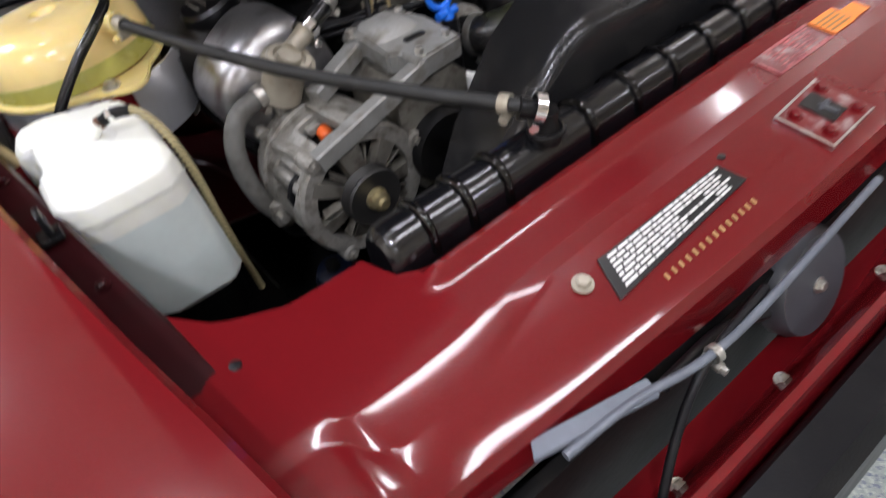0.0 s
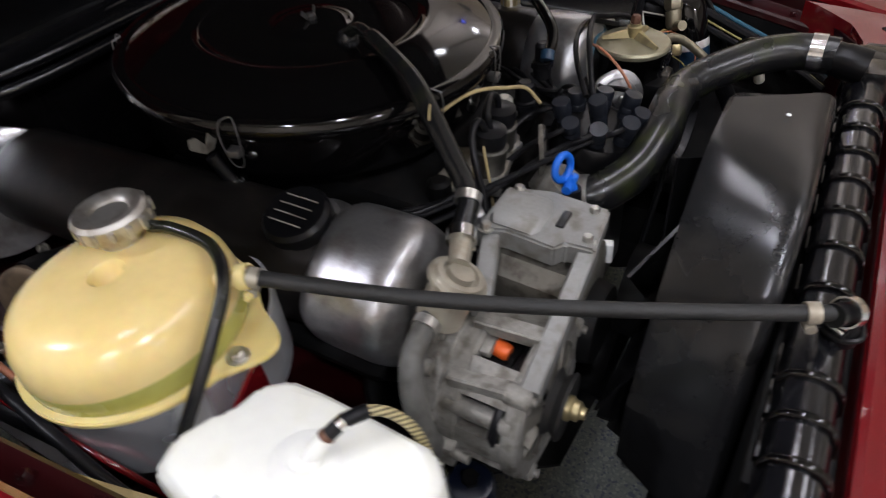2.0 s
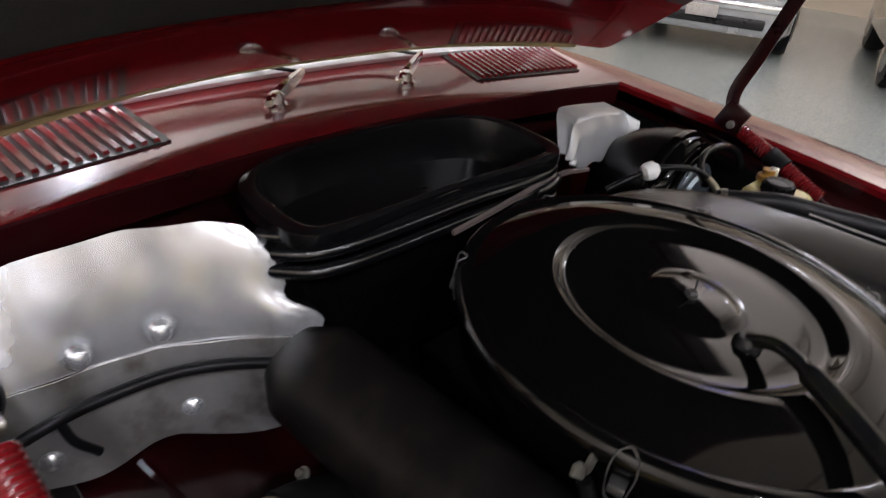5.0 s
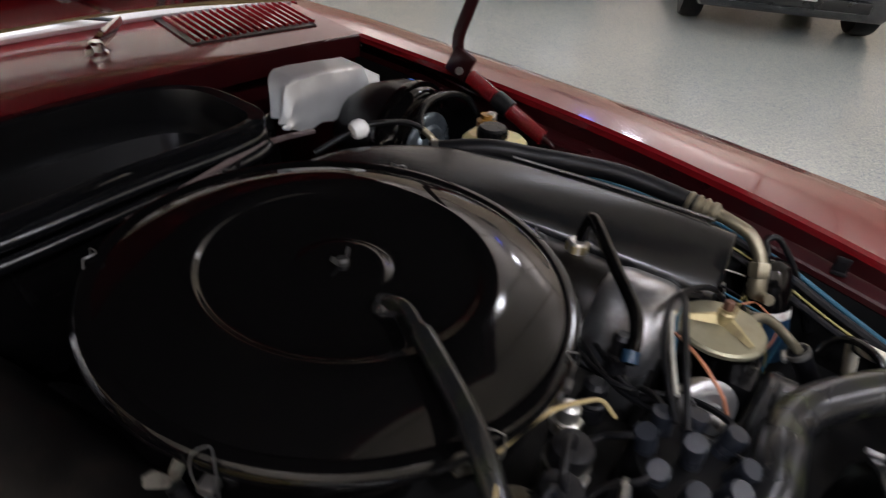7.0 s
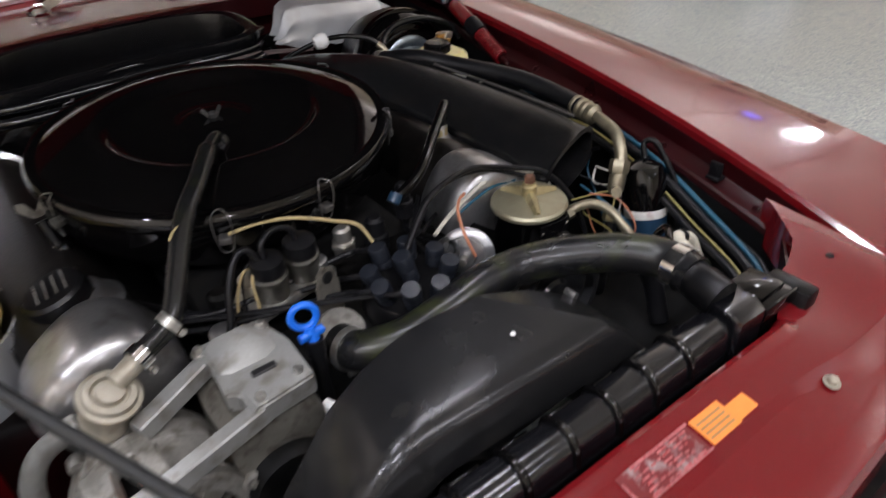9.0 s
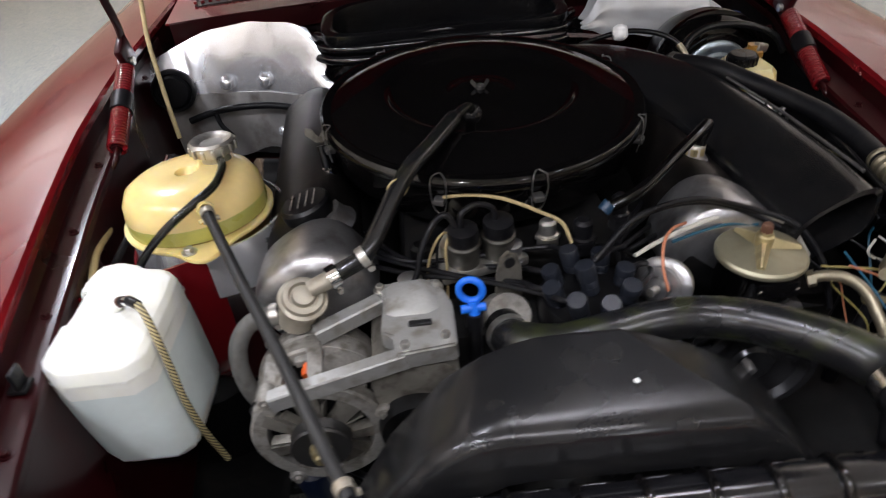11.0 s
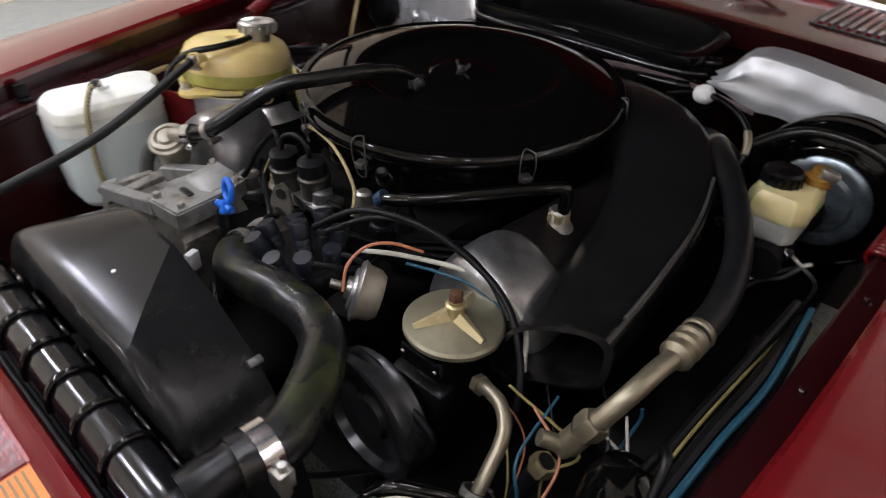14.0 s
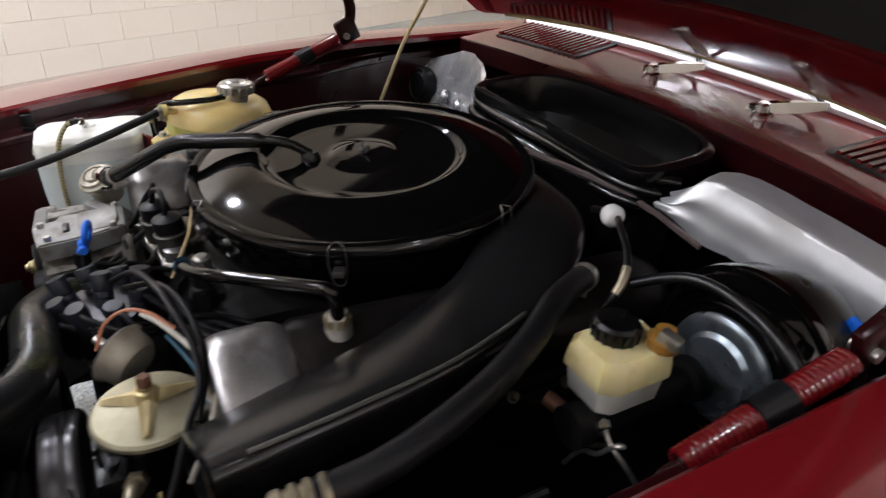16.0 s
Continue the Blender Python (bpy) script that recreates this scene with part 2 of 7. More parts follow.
M_WORN = mat("worn_red_paint", (0.128, 0.0045, 0.007), 0.3, vary=0.15, scale=26, bump=0.08, fine=160, coat=0.5, dirt=(0.36, 0.30, 0.29), dirt_amt=0.75)


def translucent(name, color, rough, sss, weight=0.35, **kw):
    m = mat(name, color, rough, **kw)
    b = m.node_tree.nodes["Principled BSDF"]
    b.inputs["Subsurface Weight"].default_value = weight
    b.inputs["Subsurface Radius"].default_value = sss
    b.inputs["Subsurface Scale"].default_value = 0.02
    return m


M_BOTTLE = translucent("milky_white_polythene", (0.82, 0.83, 0.76), 0.4, (1, 1, 0.8), vary=0.05, scale=6, bump=0.04, dirt=(0.66, 0.62, 0.42), dirt_amt=0.25)
M_FLUID = translucent("fluid_behind_polythene", (0.64, 0.71, 0.68), 0.4, (0.8, 1, 1), vary=0.06, scale=6, bump=0.03)
M_TANK = translucent("yellowed_nylon", (0.80, 0.63, 0.27), 0.24, (1, 0.7, 0.2), vary=0.08, scale=5, bump=0.02, dirt=(0.62, 0.46, 0.13), dirt_amt=0.3)
M_TANKG = translucent("green_tinted_nylon", (0.42, 0.40, 0.10), 0.28, (1, 0.8, 0.2), vary=0.15, scale=8, bump=0.02)
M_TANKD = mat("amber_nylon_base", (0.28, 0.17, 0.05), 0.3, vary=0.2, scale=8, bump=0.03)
M_RES = translucent("amber_fluid_nylon", (0.70, 0.62, 0.32), 0.3, (1, 0.7, 0.2), vary=0.1, scale=14, bump=0.03, dirt=(0.5, 0.36, 0.10), dirt_amt=0.35)

M_AMBER = mat("amber_brown_plastic", (0.26, 0.13, 0.025), 0.3, vary=0.2, scale=20, bump=0.03)
M_BRAID = mat("braided_yellow_hose", (0.55, 0.47, 0.24), 0.55, vary=0.2, scale=30, bump=0.2, fine=300)
_bn = M_BRAID.node_tree
_wv = _bn.nodes.new("ShaderNodeTexWave")
_wv.inputs["Scale"].default_value, _wv.inputs["Distortion"].default_value = 95, 0.6
_wv.bands_direction = "DIAGONAL"
_bm = _bn.nodes.new("ShaderNodeMix")
_bm.data_type = "RGBA"
_bm.inputs["A"].default_value = (0.05, 0.04, 0.02, 1)
_bsdf = _bn.nodes["Principled BSDF"]
_src = _bsdf.inputs["Base Color"].links[0].from_socket
_bn.links.new(_bn.nodes["Texture Coordinate"].outputs["Object"], _wv.inputs["Vector"])
_bn.links.new(_wv.outputs["Fac"], _bm.inputs["Factor"])
_bn.links.new(_src, _bm.inputs["B"])
_bn.links.new(_bm.outputs["Result"], _bsdf.inputs["Base Color"])
M_FLOOR = bpy.data.materials.new("speckled_epoxy_floor")
M_FLOOR.use_nodes = True
_nt = M_FLOOR.node_tree
_b = _nt.nodes["Principled BSDF"]
_tc = _nt.nodes.new("ShaderNodeTexCoord")
_v = _nt.nodes.new("ShaderNodeTexVoronoi")
_v.inputs["Scale"].default_value = 180
_n = _nt.nodes.new("ShaderNodeTexNoise")
_n.inputs["Scale"].default_value, _n.inputs["Detail"].default_value = 0.9, 5
_nt.links.new(_tc.outputs["Object"], _v.inputs["Vector"])
_nt.links.new(_tc.outputs["Object"], _n.inputs["Vector"])
_r = _nt.nodes.new("ShaderNodeValToRGB")
_r.color_ramp.interpolation = "CONSTANT"
_r.color_ramp.elements[0].color = (0.375, 0.415, 0.395, 1)
_r.color_ramp.elements[1].position, _r.color_ramp.elements[1].color = 0.45, (0.33, 0.37, 0.36, 1)
for _p, _c in ((0.68, (0.49, 0.53, 0.49, 1)), (0.86, (0.22, 0.25, 0.31, 1))):
    _e = _r.color_ramp.elements.new(_p)
    _e.color = _c
_sep = _nt.nodes.new("ShaderNodeSeparateColor")
_nt.links.new(_v.outputs["Color"], _sep.inputs[0])
_nt.links.new(_sep.outputs[0], _r.inputs["Fac"])
_mx = _nt.nodes.new("ShaderNodeMix")
_mx.data_type, _mx.blend_type = "RGBA", "MULTIPLY"
_mx.inputs["Factor"].default_value = 0.5
_r2 = _nt.nodes.new("ShaderNodeMapRange")
_r2.inputs[3].default_value, _r2.inputs[4].default_value = 0.7, 1.15
_nt.links.new(_n.outputs["Fac"], _r2.inputs[0])
_nt.links.new(_r.outputs["Color"], _mx.inputs["A"])
_nt.links.new(_r2.outputs[0], _mx.inputs["B"])
_nt.links.new(_mx.outputs["Result"], _b.inputs["Base Color"])
_b.inputs["Roughness"].default_value = 0.17
_bp = _nt.nodes.new("ShaderNodeBump")
_bp.inputs["Strength"].default_value, _bp.inputs["Distance"].default_value = 0.025, 0.0005
_nt.links.new(_v.outputs["Distance"], _bp.inputs["Height"])
_nt.links.new(_bp.outputs[0], _b.inputs["Normal"])

M_LAMP = bpy.data.materials.new("lamp_diffuser")
M_LAMP.use_nodes = True
M_LAMP.node_tree.nodes["Principled BSDF"].inputs["Emission Color"].default_value = (1, 0.95, 0.88, 1)
M_LAMP.node_tree.nodes["Principled BSDF"].inputs["Emission Strength"].default_value = 6.0
M_GLASS = bpy.data.materials.new("windscreen_glass")
M_GLASS.use_nodes = True
_g = M_GLASS.node_tree.nodes["Principled BSDF"]
_g.inputs["Transmission Weight"].default_value, _g.inputs["Roughness"].default_value, _g.inputs["IOR"].default_value = 1.0, 0.02, 1.45
_g.inputs["Base Color"].default_value = (0.75, 0.82, 0.78, 1)


# ---- shape helpers ----
V = Vector
ORIGIN = {}


def thing(name, at, label, category, group="", kind=""):
    ob = new(name)
    ob.empty_display_size = 0.05
    ob.location = at
    ORIGIN[ob.name] = V(at)
    return tagged(ob, label, category, group, kind)


def finish(bm, angle=38):
    bmesh.ops.recalc_face_normals(bm, faces=bm.faces)
    lim = radians(angle)
    for f in bm.faces:
        f.smooth = True
    for e in bm.edges:
        if len(e.link_faces) == 2 and e.calc_face_angle(0) > lim:
            e.smooth = False


def part(name, bm, material, parent, label="", angle=38):
    """Links a bmesh, built in world places, as one mesh object under a thing or a part."""
    o = ORIGIN[parent.name]
    finish(bm, angle)
    bmesh.ops.translate(bm, verts=bm.verts, vec=-o)
    me = bpy.data.meshes.new(name)
    bm.to_mesh(me)
    bm.free()
    me.materials.append(material)
    ob = new(name, me)
    ob.parent = parent
    ORIGIN[ob.name] = o
    if label:
        ob["label"] = label
    return ob


def solo(name, bm, material, label, category, group="", kind="", angle=38):
    """One mesh that is a thing by itself."""
    finish(bm, angle)
    lo = V((sum(v.co.x for v in bm.verts) / len(bm.verts), sum(v.co.y for v in bm.verts) / len(bm.verts), min(v.co.z for v in bm.verts)))
    bmesh.ops.translate(bm, verts=bm.verts, vec=-lo)
    me = bpy.data.meshes.new(name)
    bm.to_mesh(me)
    bm.free()
    me.materials.append(material)
    ob = new(name, me)
    ob.location = lo
    ORIGIN[ob.name] = lo
    return tagged(ob, label, category, group, kind)


def merge(*bms):
    out = bms[0]
    for b in bms[1:]:
        me = bpy.data.meshes.new("tmp")
        b.to_mesh(me)
        out.from_mesh(me)
        bpy.data.meshes.remove(me)
        b.free()
    return out


def box(c, s, bev=0.0, rot=None, seg=2):
    bm = bmesh.new()
    bmesh.ops.create_cube(bm, size=1)
    bmesh.ops.scale(bm, vec=s, verts=bm.verts)
    if bev:
        bmesh.ops.bevel(bm, geom=list(bm.edges), offset=bev, segments=seg, affect="EDGES", profile=0.5)
    if rot:
        bmesh.ops.rotate(bm, matrix=Euler([radians(a) for a in rot]).to_matrix(), verts=bm.verts)
    bmesh.ops.translate(bm, vec=c, verts=bm.verts)
    return bm


def loft(rings, closed=True, caps=True):
    """A skin over rings of equal count."""
    bm = bmesh.new()
    vs = [[bm.verts.new(p) for p in r] for r in rings]
    n = len(rings[0])
    for a, b in zip(vs, vs[1:]):
        for i in range(n if closed else n - 1):
            j = (i + 1) % n
            bm.faces.new((a[i], a[j], b[j], b[i]))
    if caps and closed:
        bm.faces.new(vs[0][::-1])
        bm.faces.new(vs[-1])
    return bm


def frame_of(d):
    d = V(d).normalized()
    u = d.cross(V((0, 0, 1)))
    if u.length < 1e-3:
        u = V((1, 0, 0))
    u.normalize()
    return u, d.cross(u), d


def spun(profile, at=(0, 0, 0), axis=(0, 0, 1), seg=32, caps=True):
    """Profile of (radius, height) turned about an axis through at."""
    u, w, d = frame_of(axis)
    at = V(at)
    rings = [[at + d * h + (u * math.cos(2 * math.pi * i / seg) + w * math.sin(2 * math.pi * i / seg)) * max(r, 1e-4) for i in range(seg)] for r, h in profile]
    return loft(rings, True, caps)


def rod(p0, p1, r, r2=None, seg=16):
    p0, p1 = V(p0), V(p1)
    return spun([(r, 0), (r if r2 is None else r2, (p1 - p0).length)], p0, p1 - p0, seg)


def smooth_path(pts, steps=8):
    pts = [V(p) for p in pts]
    if len(pts) < 3:
        return pts
    ext = [pts[0] * 2 - pts[1]] + pts + [pts[-1] * 2 - pts[-2]]
    out = []
    for k in range(1, len(ext) - 2):
        p0, p1, p2, p3 = ext[k - 1:k + 3]
        for s in range(steps):
            t = s / steps
            out.append(0.5 * ((2 * p1) + (p2 - p0) * t + (2 * p0 - 5 * p1 + 4 * p2 - p3) * t * t + (3 * p1 - p0 - 3 * p2 + p3) * t ** 3))
    return out + [pts[-1]]


def tube(pts, r, seg=12, steps=8, ribs=0.0, flat=None):
    """A hose or wire along a smooth path. r: one radius or one per sample through a function of 0..1. ribs: corrugation depth."""
    path = smooth_path(pts, steps)
    n = len(path)
    rings = []
    up = None
    for i, p in enumerate(path):
        d = (path[min(i + 1, n - 1)] - path[max(i - 1, 0)]).normalized()
        if up is None:
            up = frame_of(d)[1]
        up = (up - d * up.dot(d)).normalized()
        sd = d.cross(up)
        rr = r(i / (n - 1)) if callable(r) else r
        if ribs and i % 2:
            rr -= ribs
        a, b = (rr, rr) if flat is None else (rr * flat[0], rr * flat[1])
        rings.append([p + sd * (a * math.cos(2 * math.pi * k / seg)) + up * (b * math.sin(2 * math.pi * k / seg)) for k in range(seg)])
    return loft(rings)


def ring(at, axis, r, tr, seg=32, tseg=10):
    """A torus."""
    u, w, d = frame_of(axis)
    at = V(at)
    rings = []
    for i in range(seg + 1):
        a = 2 * math.pi * i / seg
        o = u * math.cos(a) + w * math.sin(a)
        rings.append([at + o * (r + tr * math.cos(2 * math.pi * k / tseg)) + d * (tr * math.sin(2 * math.pi * k / tseg)) for k in range(tseg)])
    bm = loft(rings, True, False)
    bmesh.ops.remove_doubles(bm, verts=bm.verts, dist=1e-5)
    return bm


def coil(p0, p1, r, wire, turns, seg=8):
    p0, p1 = V(p0), V(p1)
    u, w, d = frame_of(p1 - p0)
    n = int(turns * 12)
    pts = [p0 + (p1 - p0) * (i / n) + (u * math.cos(2 * math.pi * i / 12) + w * math.sin(2 * math.pi * i / 12)) * r for i in range(n + 1)]
    return tube(pts, wire, seg, 1)


def slab(poly, thick, bev=0.0):
    """A plate from a flat polygon of 3D points, thickened along its normal both ways."""
    bm = bmesh.new()
    f = bm.faces.new([bm.verts.new(p) for p in poly])
    f.normal_update()
    nrm = f.normal.copy()
    g = bmesh.ops.extrude_face_region(bm, geom=[f])
    vs = [e for e in g["geom"] if isinstance(e, bmesh.types.BMVert)]
    bmesh.ops.translate(bm, vec=nrm * thick, verts=vs)
    bmesh.ops.translate(bm, vec=-nrm * thick / 2, verts=bm.verts)
    if bev:
        bmesh.ops.bevel(bm, geom=list(bm.edges), offset=bev, segments=2, affect="EDGES")
    return bm


def sheet(fn, nu, nv, thick):
    """A curved plate: fn(u, v) gives places for u, v in 0..1; thickened downwards."""
    bm = bmesh.new()
    top = [[bm.verts.new(fn(i / nu, j / nv)) for j in range(nv + 1)] for i in range(nu + 1)]
    for i in range(nu):
        for j in range(nv):
            bm.faces.new((top[i][j], top[i + 1][j], top[i + 1][j + 1], top[i][j + 1]))
    bm.normal_update()
    bmesh.ops.recalc_face_normals(bm, faces=bm.faces)
    bmesh.ops.solidify(bm, geom=list(bm.faces), thickness=thick)
    return bm


def hexbolt(at, axis, r, h):
    return merge(spun([(r * 1.5, 0), (r * 1.5, h * 0.25)], at, axis, 18), spun([(r, h * 0.25), (r, h), (r * 0.8, h * 1.15)], at, axis, 6))


def band(at, axis, r, w, screw=True):
    """A hose clamp with its screw housing."""
    at, (u, v, d) = V(at), frame_of(axis)
    b = spun([(r, -w / 2), (r + 0.0018, -w / 2), (r + 0.0018, w / 2), (r, w / 2)], at, axis, 28, False)
    if screw:
        c = at + v * (r + 0.005)
        b = merge(b, rod(c - u * 0.009, c + u * 0.009, 0.005, seg=10), rod(c + u * 0.009, c + u * 0.014, 0.0038, seg=6))
    return b


def hose(name, pts, r, material, label, category="hose", clamps=(), seg=14, ribs=0.0, steps=8, group="", clamp_mat=None, flat=None):
    """A hose with clamps at shares of its length."""
    path = smooth_path(pts, steps)
    base = min(path, key=lambda p: p.z)
    h = thing(name, base, label, category, group)
    part("tubing", tube(pts, r, seg, steps, ribs, flat), material, h)
    for c in clamps:
        i = min(len(path) - 2, max(1, round(c * (len(path) - 1))))
        part("clamp", band(path[i], path[i + 1] - path[i - 1], r + 0.0005, 0.011), clamp_mat or M_STEEL, h, "zinc-plated worm-drive clamp")
    return h


def lerp_table(tab, y):
    for (y0, *a), (y1, *b) in zip(tab, tab[1:]):
        if y <= y1:
            t = max(0, (y - y0) / (y1 - y0))
            return [p + (q - p) * t for p, q in zip(a, b)]
    return list(tab[-1][1:])


# ---- the room ----
def wall(name, a, b, h, label):
    a, b = V((*a, 0)), V((*b, 0))
    d = (b - a).normalized()
    n = V((d.y, -d.x, 0)) * 0.2
    bm = loft([[a, b, b + V((0, 0, h)), a + V((0, 0, h))], [a + n, b + n, b + n + V((0, 0, h)), a + n + V((0, 0, h))]])
    return solo(name, bm, M_WALL, label, "wall", kind="structure")


ROOM_H = 3.9
WR0, WR1 = (-0.92, -8.0), (-8.22, 9.4)
wall_west = wall("wall_west", WR1, WR0, ROOM_H, "cream painted concrete block wall behind the car")
wall("wall_east", (10.8, -8.2), (10.8, 9.6), ROOM_H, "plain cream wall behind the parked cars")
wall("wall_south", (-1.2, -8.0), (11.0, -8.0), ROOM_H, "plain cream wall facing the car's nose")
wall("wall_north", (11.0, 9.4), (-8.6, 9.4), ROOM_H, "plain cream wall closing the garage")
solo("floor", box((1.3, 0.7, -0.1), (20.6, 18.4, 0.2)), M_FLOOR, "light grey epoxy floor with blue and white flakes", "floor", kind="structure")
ceiling_bm = [box((1.3, 0.7, ROOM_H + 0.19), (20.6, 18.4, 0.2))]
for k in range(15):
    ceiling_bm.append(box((1.3, -7.9 + 1.23 * k, ROOM_H + 0.03), (20.4, 1.15, 0.06), 0.006))
solo("ceiling", merge(*ceiling_bm), M_CEIL, "plain tan boarded ceiling", "ceiling", kind="structure")
lamp0 = None
for lx, ly, _w in LAMPS:
    if lamp0 is None:
        lamp0 = thing("ceiling_lamp", (lx, ly, LAMP_Z), "round white lamp hanging under the garage ceiling", "lamp", "ceiling lamps")
        part("housing", spun([(0.05, 0.0), (0.23, -0.1), (0.24, -0.13), (0.225, -0.13), (0.05, -0.02)], (lx, ly, LAMP_Z), seg=32), M_ALU, lamp0)
        part("rod", rod((lx, ly, LAMP_Z - 0.01), (lx, ly, ROOM_H), 0.012), M_STEEL, lamp0)
        part("diffuser", spun([(0.2, -0.105), (0.21, -0.12), (0.0, -0.125)], (lx, ly, LAMP_Z), seg=32), M_LAMP, lamp0)
    else:
        copy_thing(lamp0, pose(lx, ly, LAMP_Z))

for lx, ly, length, wide, _w in BATTENS:
    bt = thing("strip_lamp", (lx, ly, LAMP_Z), "white strip lamp hanging over the car", "lamp", "strip lamps")
    part("housing", box((lx, ly, LAMP_Z), (length + 0.08, wide + 0.04, 0.09), 0.015), M_ALU, bt)
    part("diffuser", box((lx, ly, LAMP_Z - 0.055), (length, wide - 0.01, 0.03), 0.01), M_LAMP, bt)
    for s in (1, -1):
        part("rod", rod((lx + s * 0.5, ly, LAMP_Z + 0.03), (lx + s * 0.5, ly, ROOM_H), 0.006), M_STEEL, bt)
M_BLUEGLOW = bpy.data.materials.new("blue_lamp_glow")
M_BLUEGLOW.use_nodes = True
M_BLUEGLOW.node_tree.nodes["Principled BSDF"].inputs["Emission Color"].default_value = (0.06, 0.10, 1.0, 1)
M_BLUEGLOW.node_tree.nodes["Principled BSDF"].inputs["Emission Strength"].default_value = 14.0
bl = thing("blue_lamp", (6.9, 2.47, ROOM_H), "small glowing blue lamp under the ceiling", "lamp")
part("housing", box((6.9, 2.47, ROOM_H - 0.03), (0.34, 0.30, 0.06), 0.01), M_SATIN, bl)
part("diffuser", box((6.9, 2.47, ROOM_H - 0.08), (0.26, 0.20, 0.04), 0.01), M_BLUEGLOW, bl, "glowing blue panel")
# bodies of the bowl lamps added as ceiling fill
bowl0 = None
for lx, ly, _w in FILL_BOWLS:
    if bowl0 is None:
        bowl0 = thing("fill_bowl", (lx, ly, BOWL_Z), "white metal bowl lamp added out of view to brighten the ceiling", "lamp", "bowl lamps")
        part("bowl", spun([(0.002, -0.10), (0.10, -0.09), (0.20, -0.03), (0.25, 0.07), (0.245, 0.07), (0.195, -0.02), (0.09, -0.07), (0.002, -0.08)], (lx, ly, BOWL_Z), seg=32), M_ALU, bowl0)
        part("diffuser", spun([(0.21, 0.050), (0.21, 0.056), (0.0, 0.06)], (lx, ly, BOWL_Z), seg=32), M_LAMP, bowl0)
        for k in range(3):
            a = 2 * math.pi * k / 3
            part("rod", rod((lx + 0.245 * math.cos(a), ly + 0.245 * math.sin(a), BOWL_Z + 0.06), (lx + 0.245 * math.cos(a), ly + 0.245 * math.sin(a), ROOM_H), 0.004), M_STEEL, bowl0)
    else:
        copy_thing(bowl0, pose(lx, ly, BOWL_Z))

# ---- the red car ----
# inner edge of each fender: y, half-width, height (the car leans a little)
EDGES = {1: [(-0.16, 0.580, 0.790), (0.0, 0.602, 0.814), (0.1, 0.616, 0.834), (0.25, 0.636, 0.863), (0.4, 0.653, 0.888), (0.55, 0.667, 0.908), (0.7, 0.675, 0.928), (0.85, 0.682, 0.944), (1.0, 0.689, 0.958), (1.5, 0.704, 0.990), (2.3, 0.73, 1.01)],
         -1: [(-0.16, 0.550, 0.850), (0.0, 0.574, 0.872), (0.1, 0.594, 0.886), (0.25, 0.618, 0.906), (0.4, 0.641, 0.926), (0.55, 0.661, 0.943), (0.7, 0.680, 0.960), (0.85, 0.694, 0.975), (1.1, 0.708, 0.990), (1.5, 0.715, 1.000), (2.3, 0.73, 1.01)]}
# height of the right fender's outer edge along the car
OUTER = [(-0.16, 0.800), (0.0, 0.832), (0.24, 0.858), (0.38, 0.868), (0.5, 0.878), (0.6, 0.887), (0.83, 0.902), (1.03, 0.917), (1.5, 0.940), (2.3, 0.965)]
car = thing("car", (0, 0.6, 0), "dark red classic car with its bonnet open", "car")


def fender(s):
    rings = []
    for k in range(26):
        y = -0.16 + k * 2.46 / 25
        xi, zi = lerp_table(EDGES[s], y)
        nose = max(0.0, min(1.0, (y + 0.16) / 0.14))
        o = 0.912 - 0.06 * (1 - nose) ** 2
        prof = [(xi + 0.004, zi - 0.014), (xi, zi - 0.012), (xi, zi - 0.006), (xi + 0.006, zi), (xi + 0.05, zi + 0.001), (xi + 0.12, zi - 0.004), (o - 0.060, zi - 0.013), (o - 0.026, zi - 0.027),
                (o - 0.010, zi - 0.062), (o, zi - 0.12), (o + 0.006, zi - 0.30), (o - 0.01, 0.42), (o - 0.05, 0.22)]
        if s > 0:
            zo = lerp_table(OUTER, y)[0]
            w = o - 0.020 - xi
            drop = 0.62 * (zi - zo)
            prof[4:10] = [(xi + 0.25 * w, zi), (xi + 0.55 * w, zi - 0.008 * w), (xi + 0.80 * w, zi - 0.38 * drop - 0.010 * w), (o - 0.020, zi - drop), (o - 0.008, zi - drop - 0.010), (o, zi - drop - 0.06)]
        prof += [(x - 0.006 if i > 6 else x, z - 0.006) for i, (x, z) in reversed(list(enumerate(prof)))][1:-1]
        rings.append([V((s * x, y, z)) for x, z in prof])
    return loft(rings)


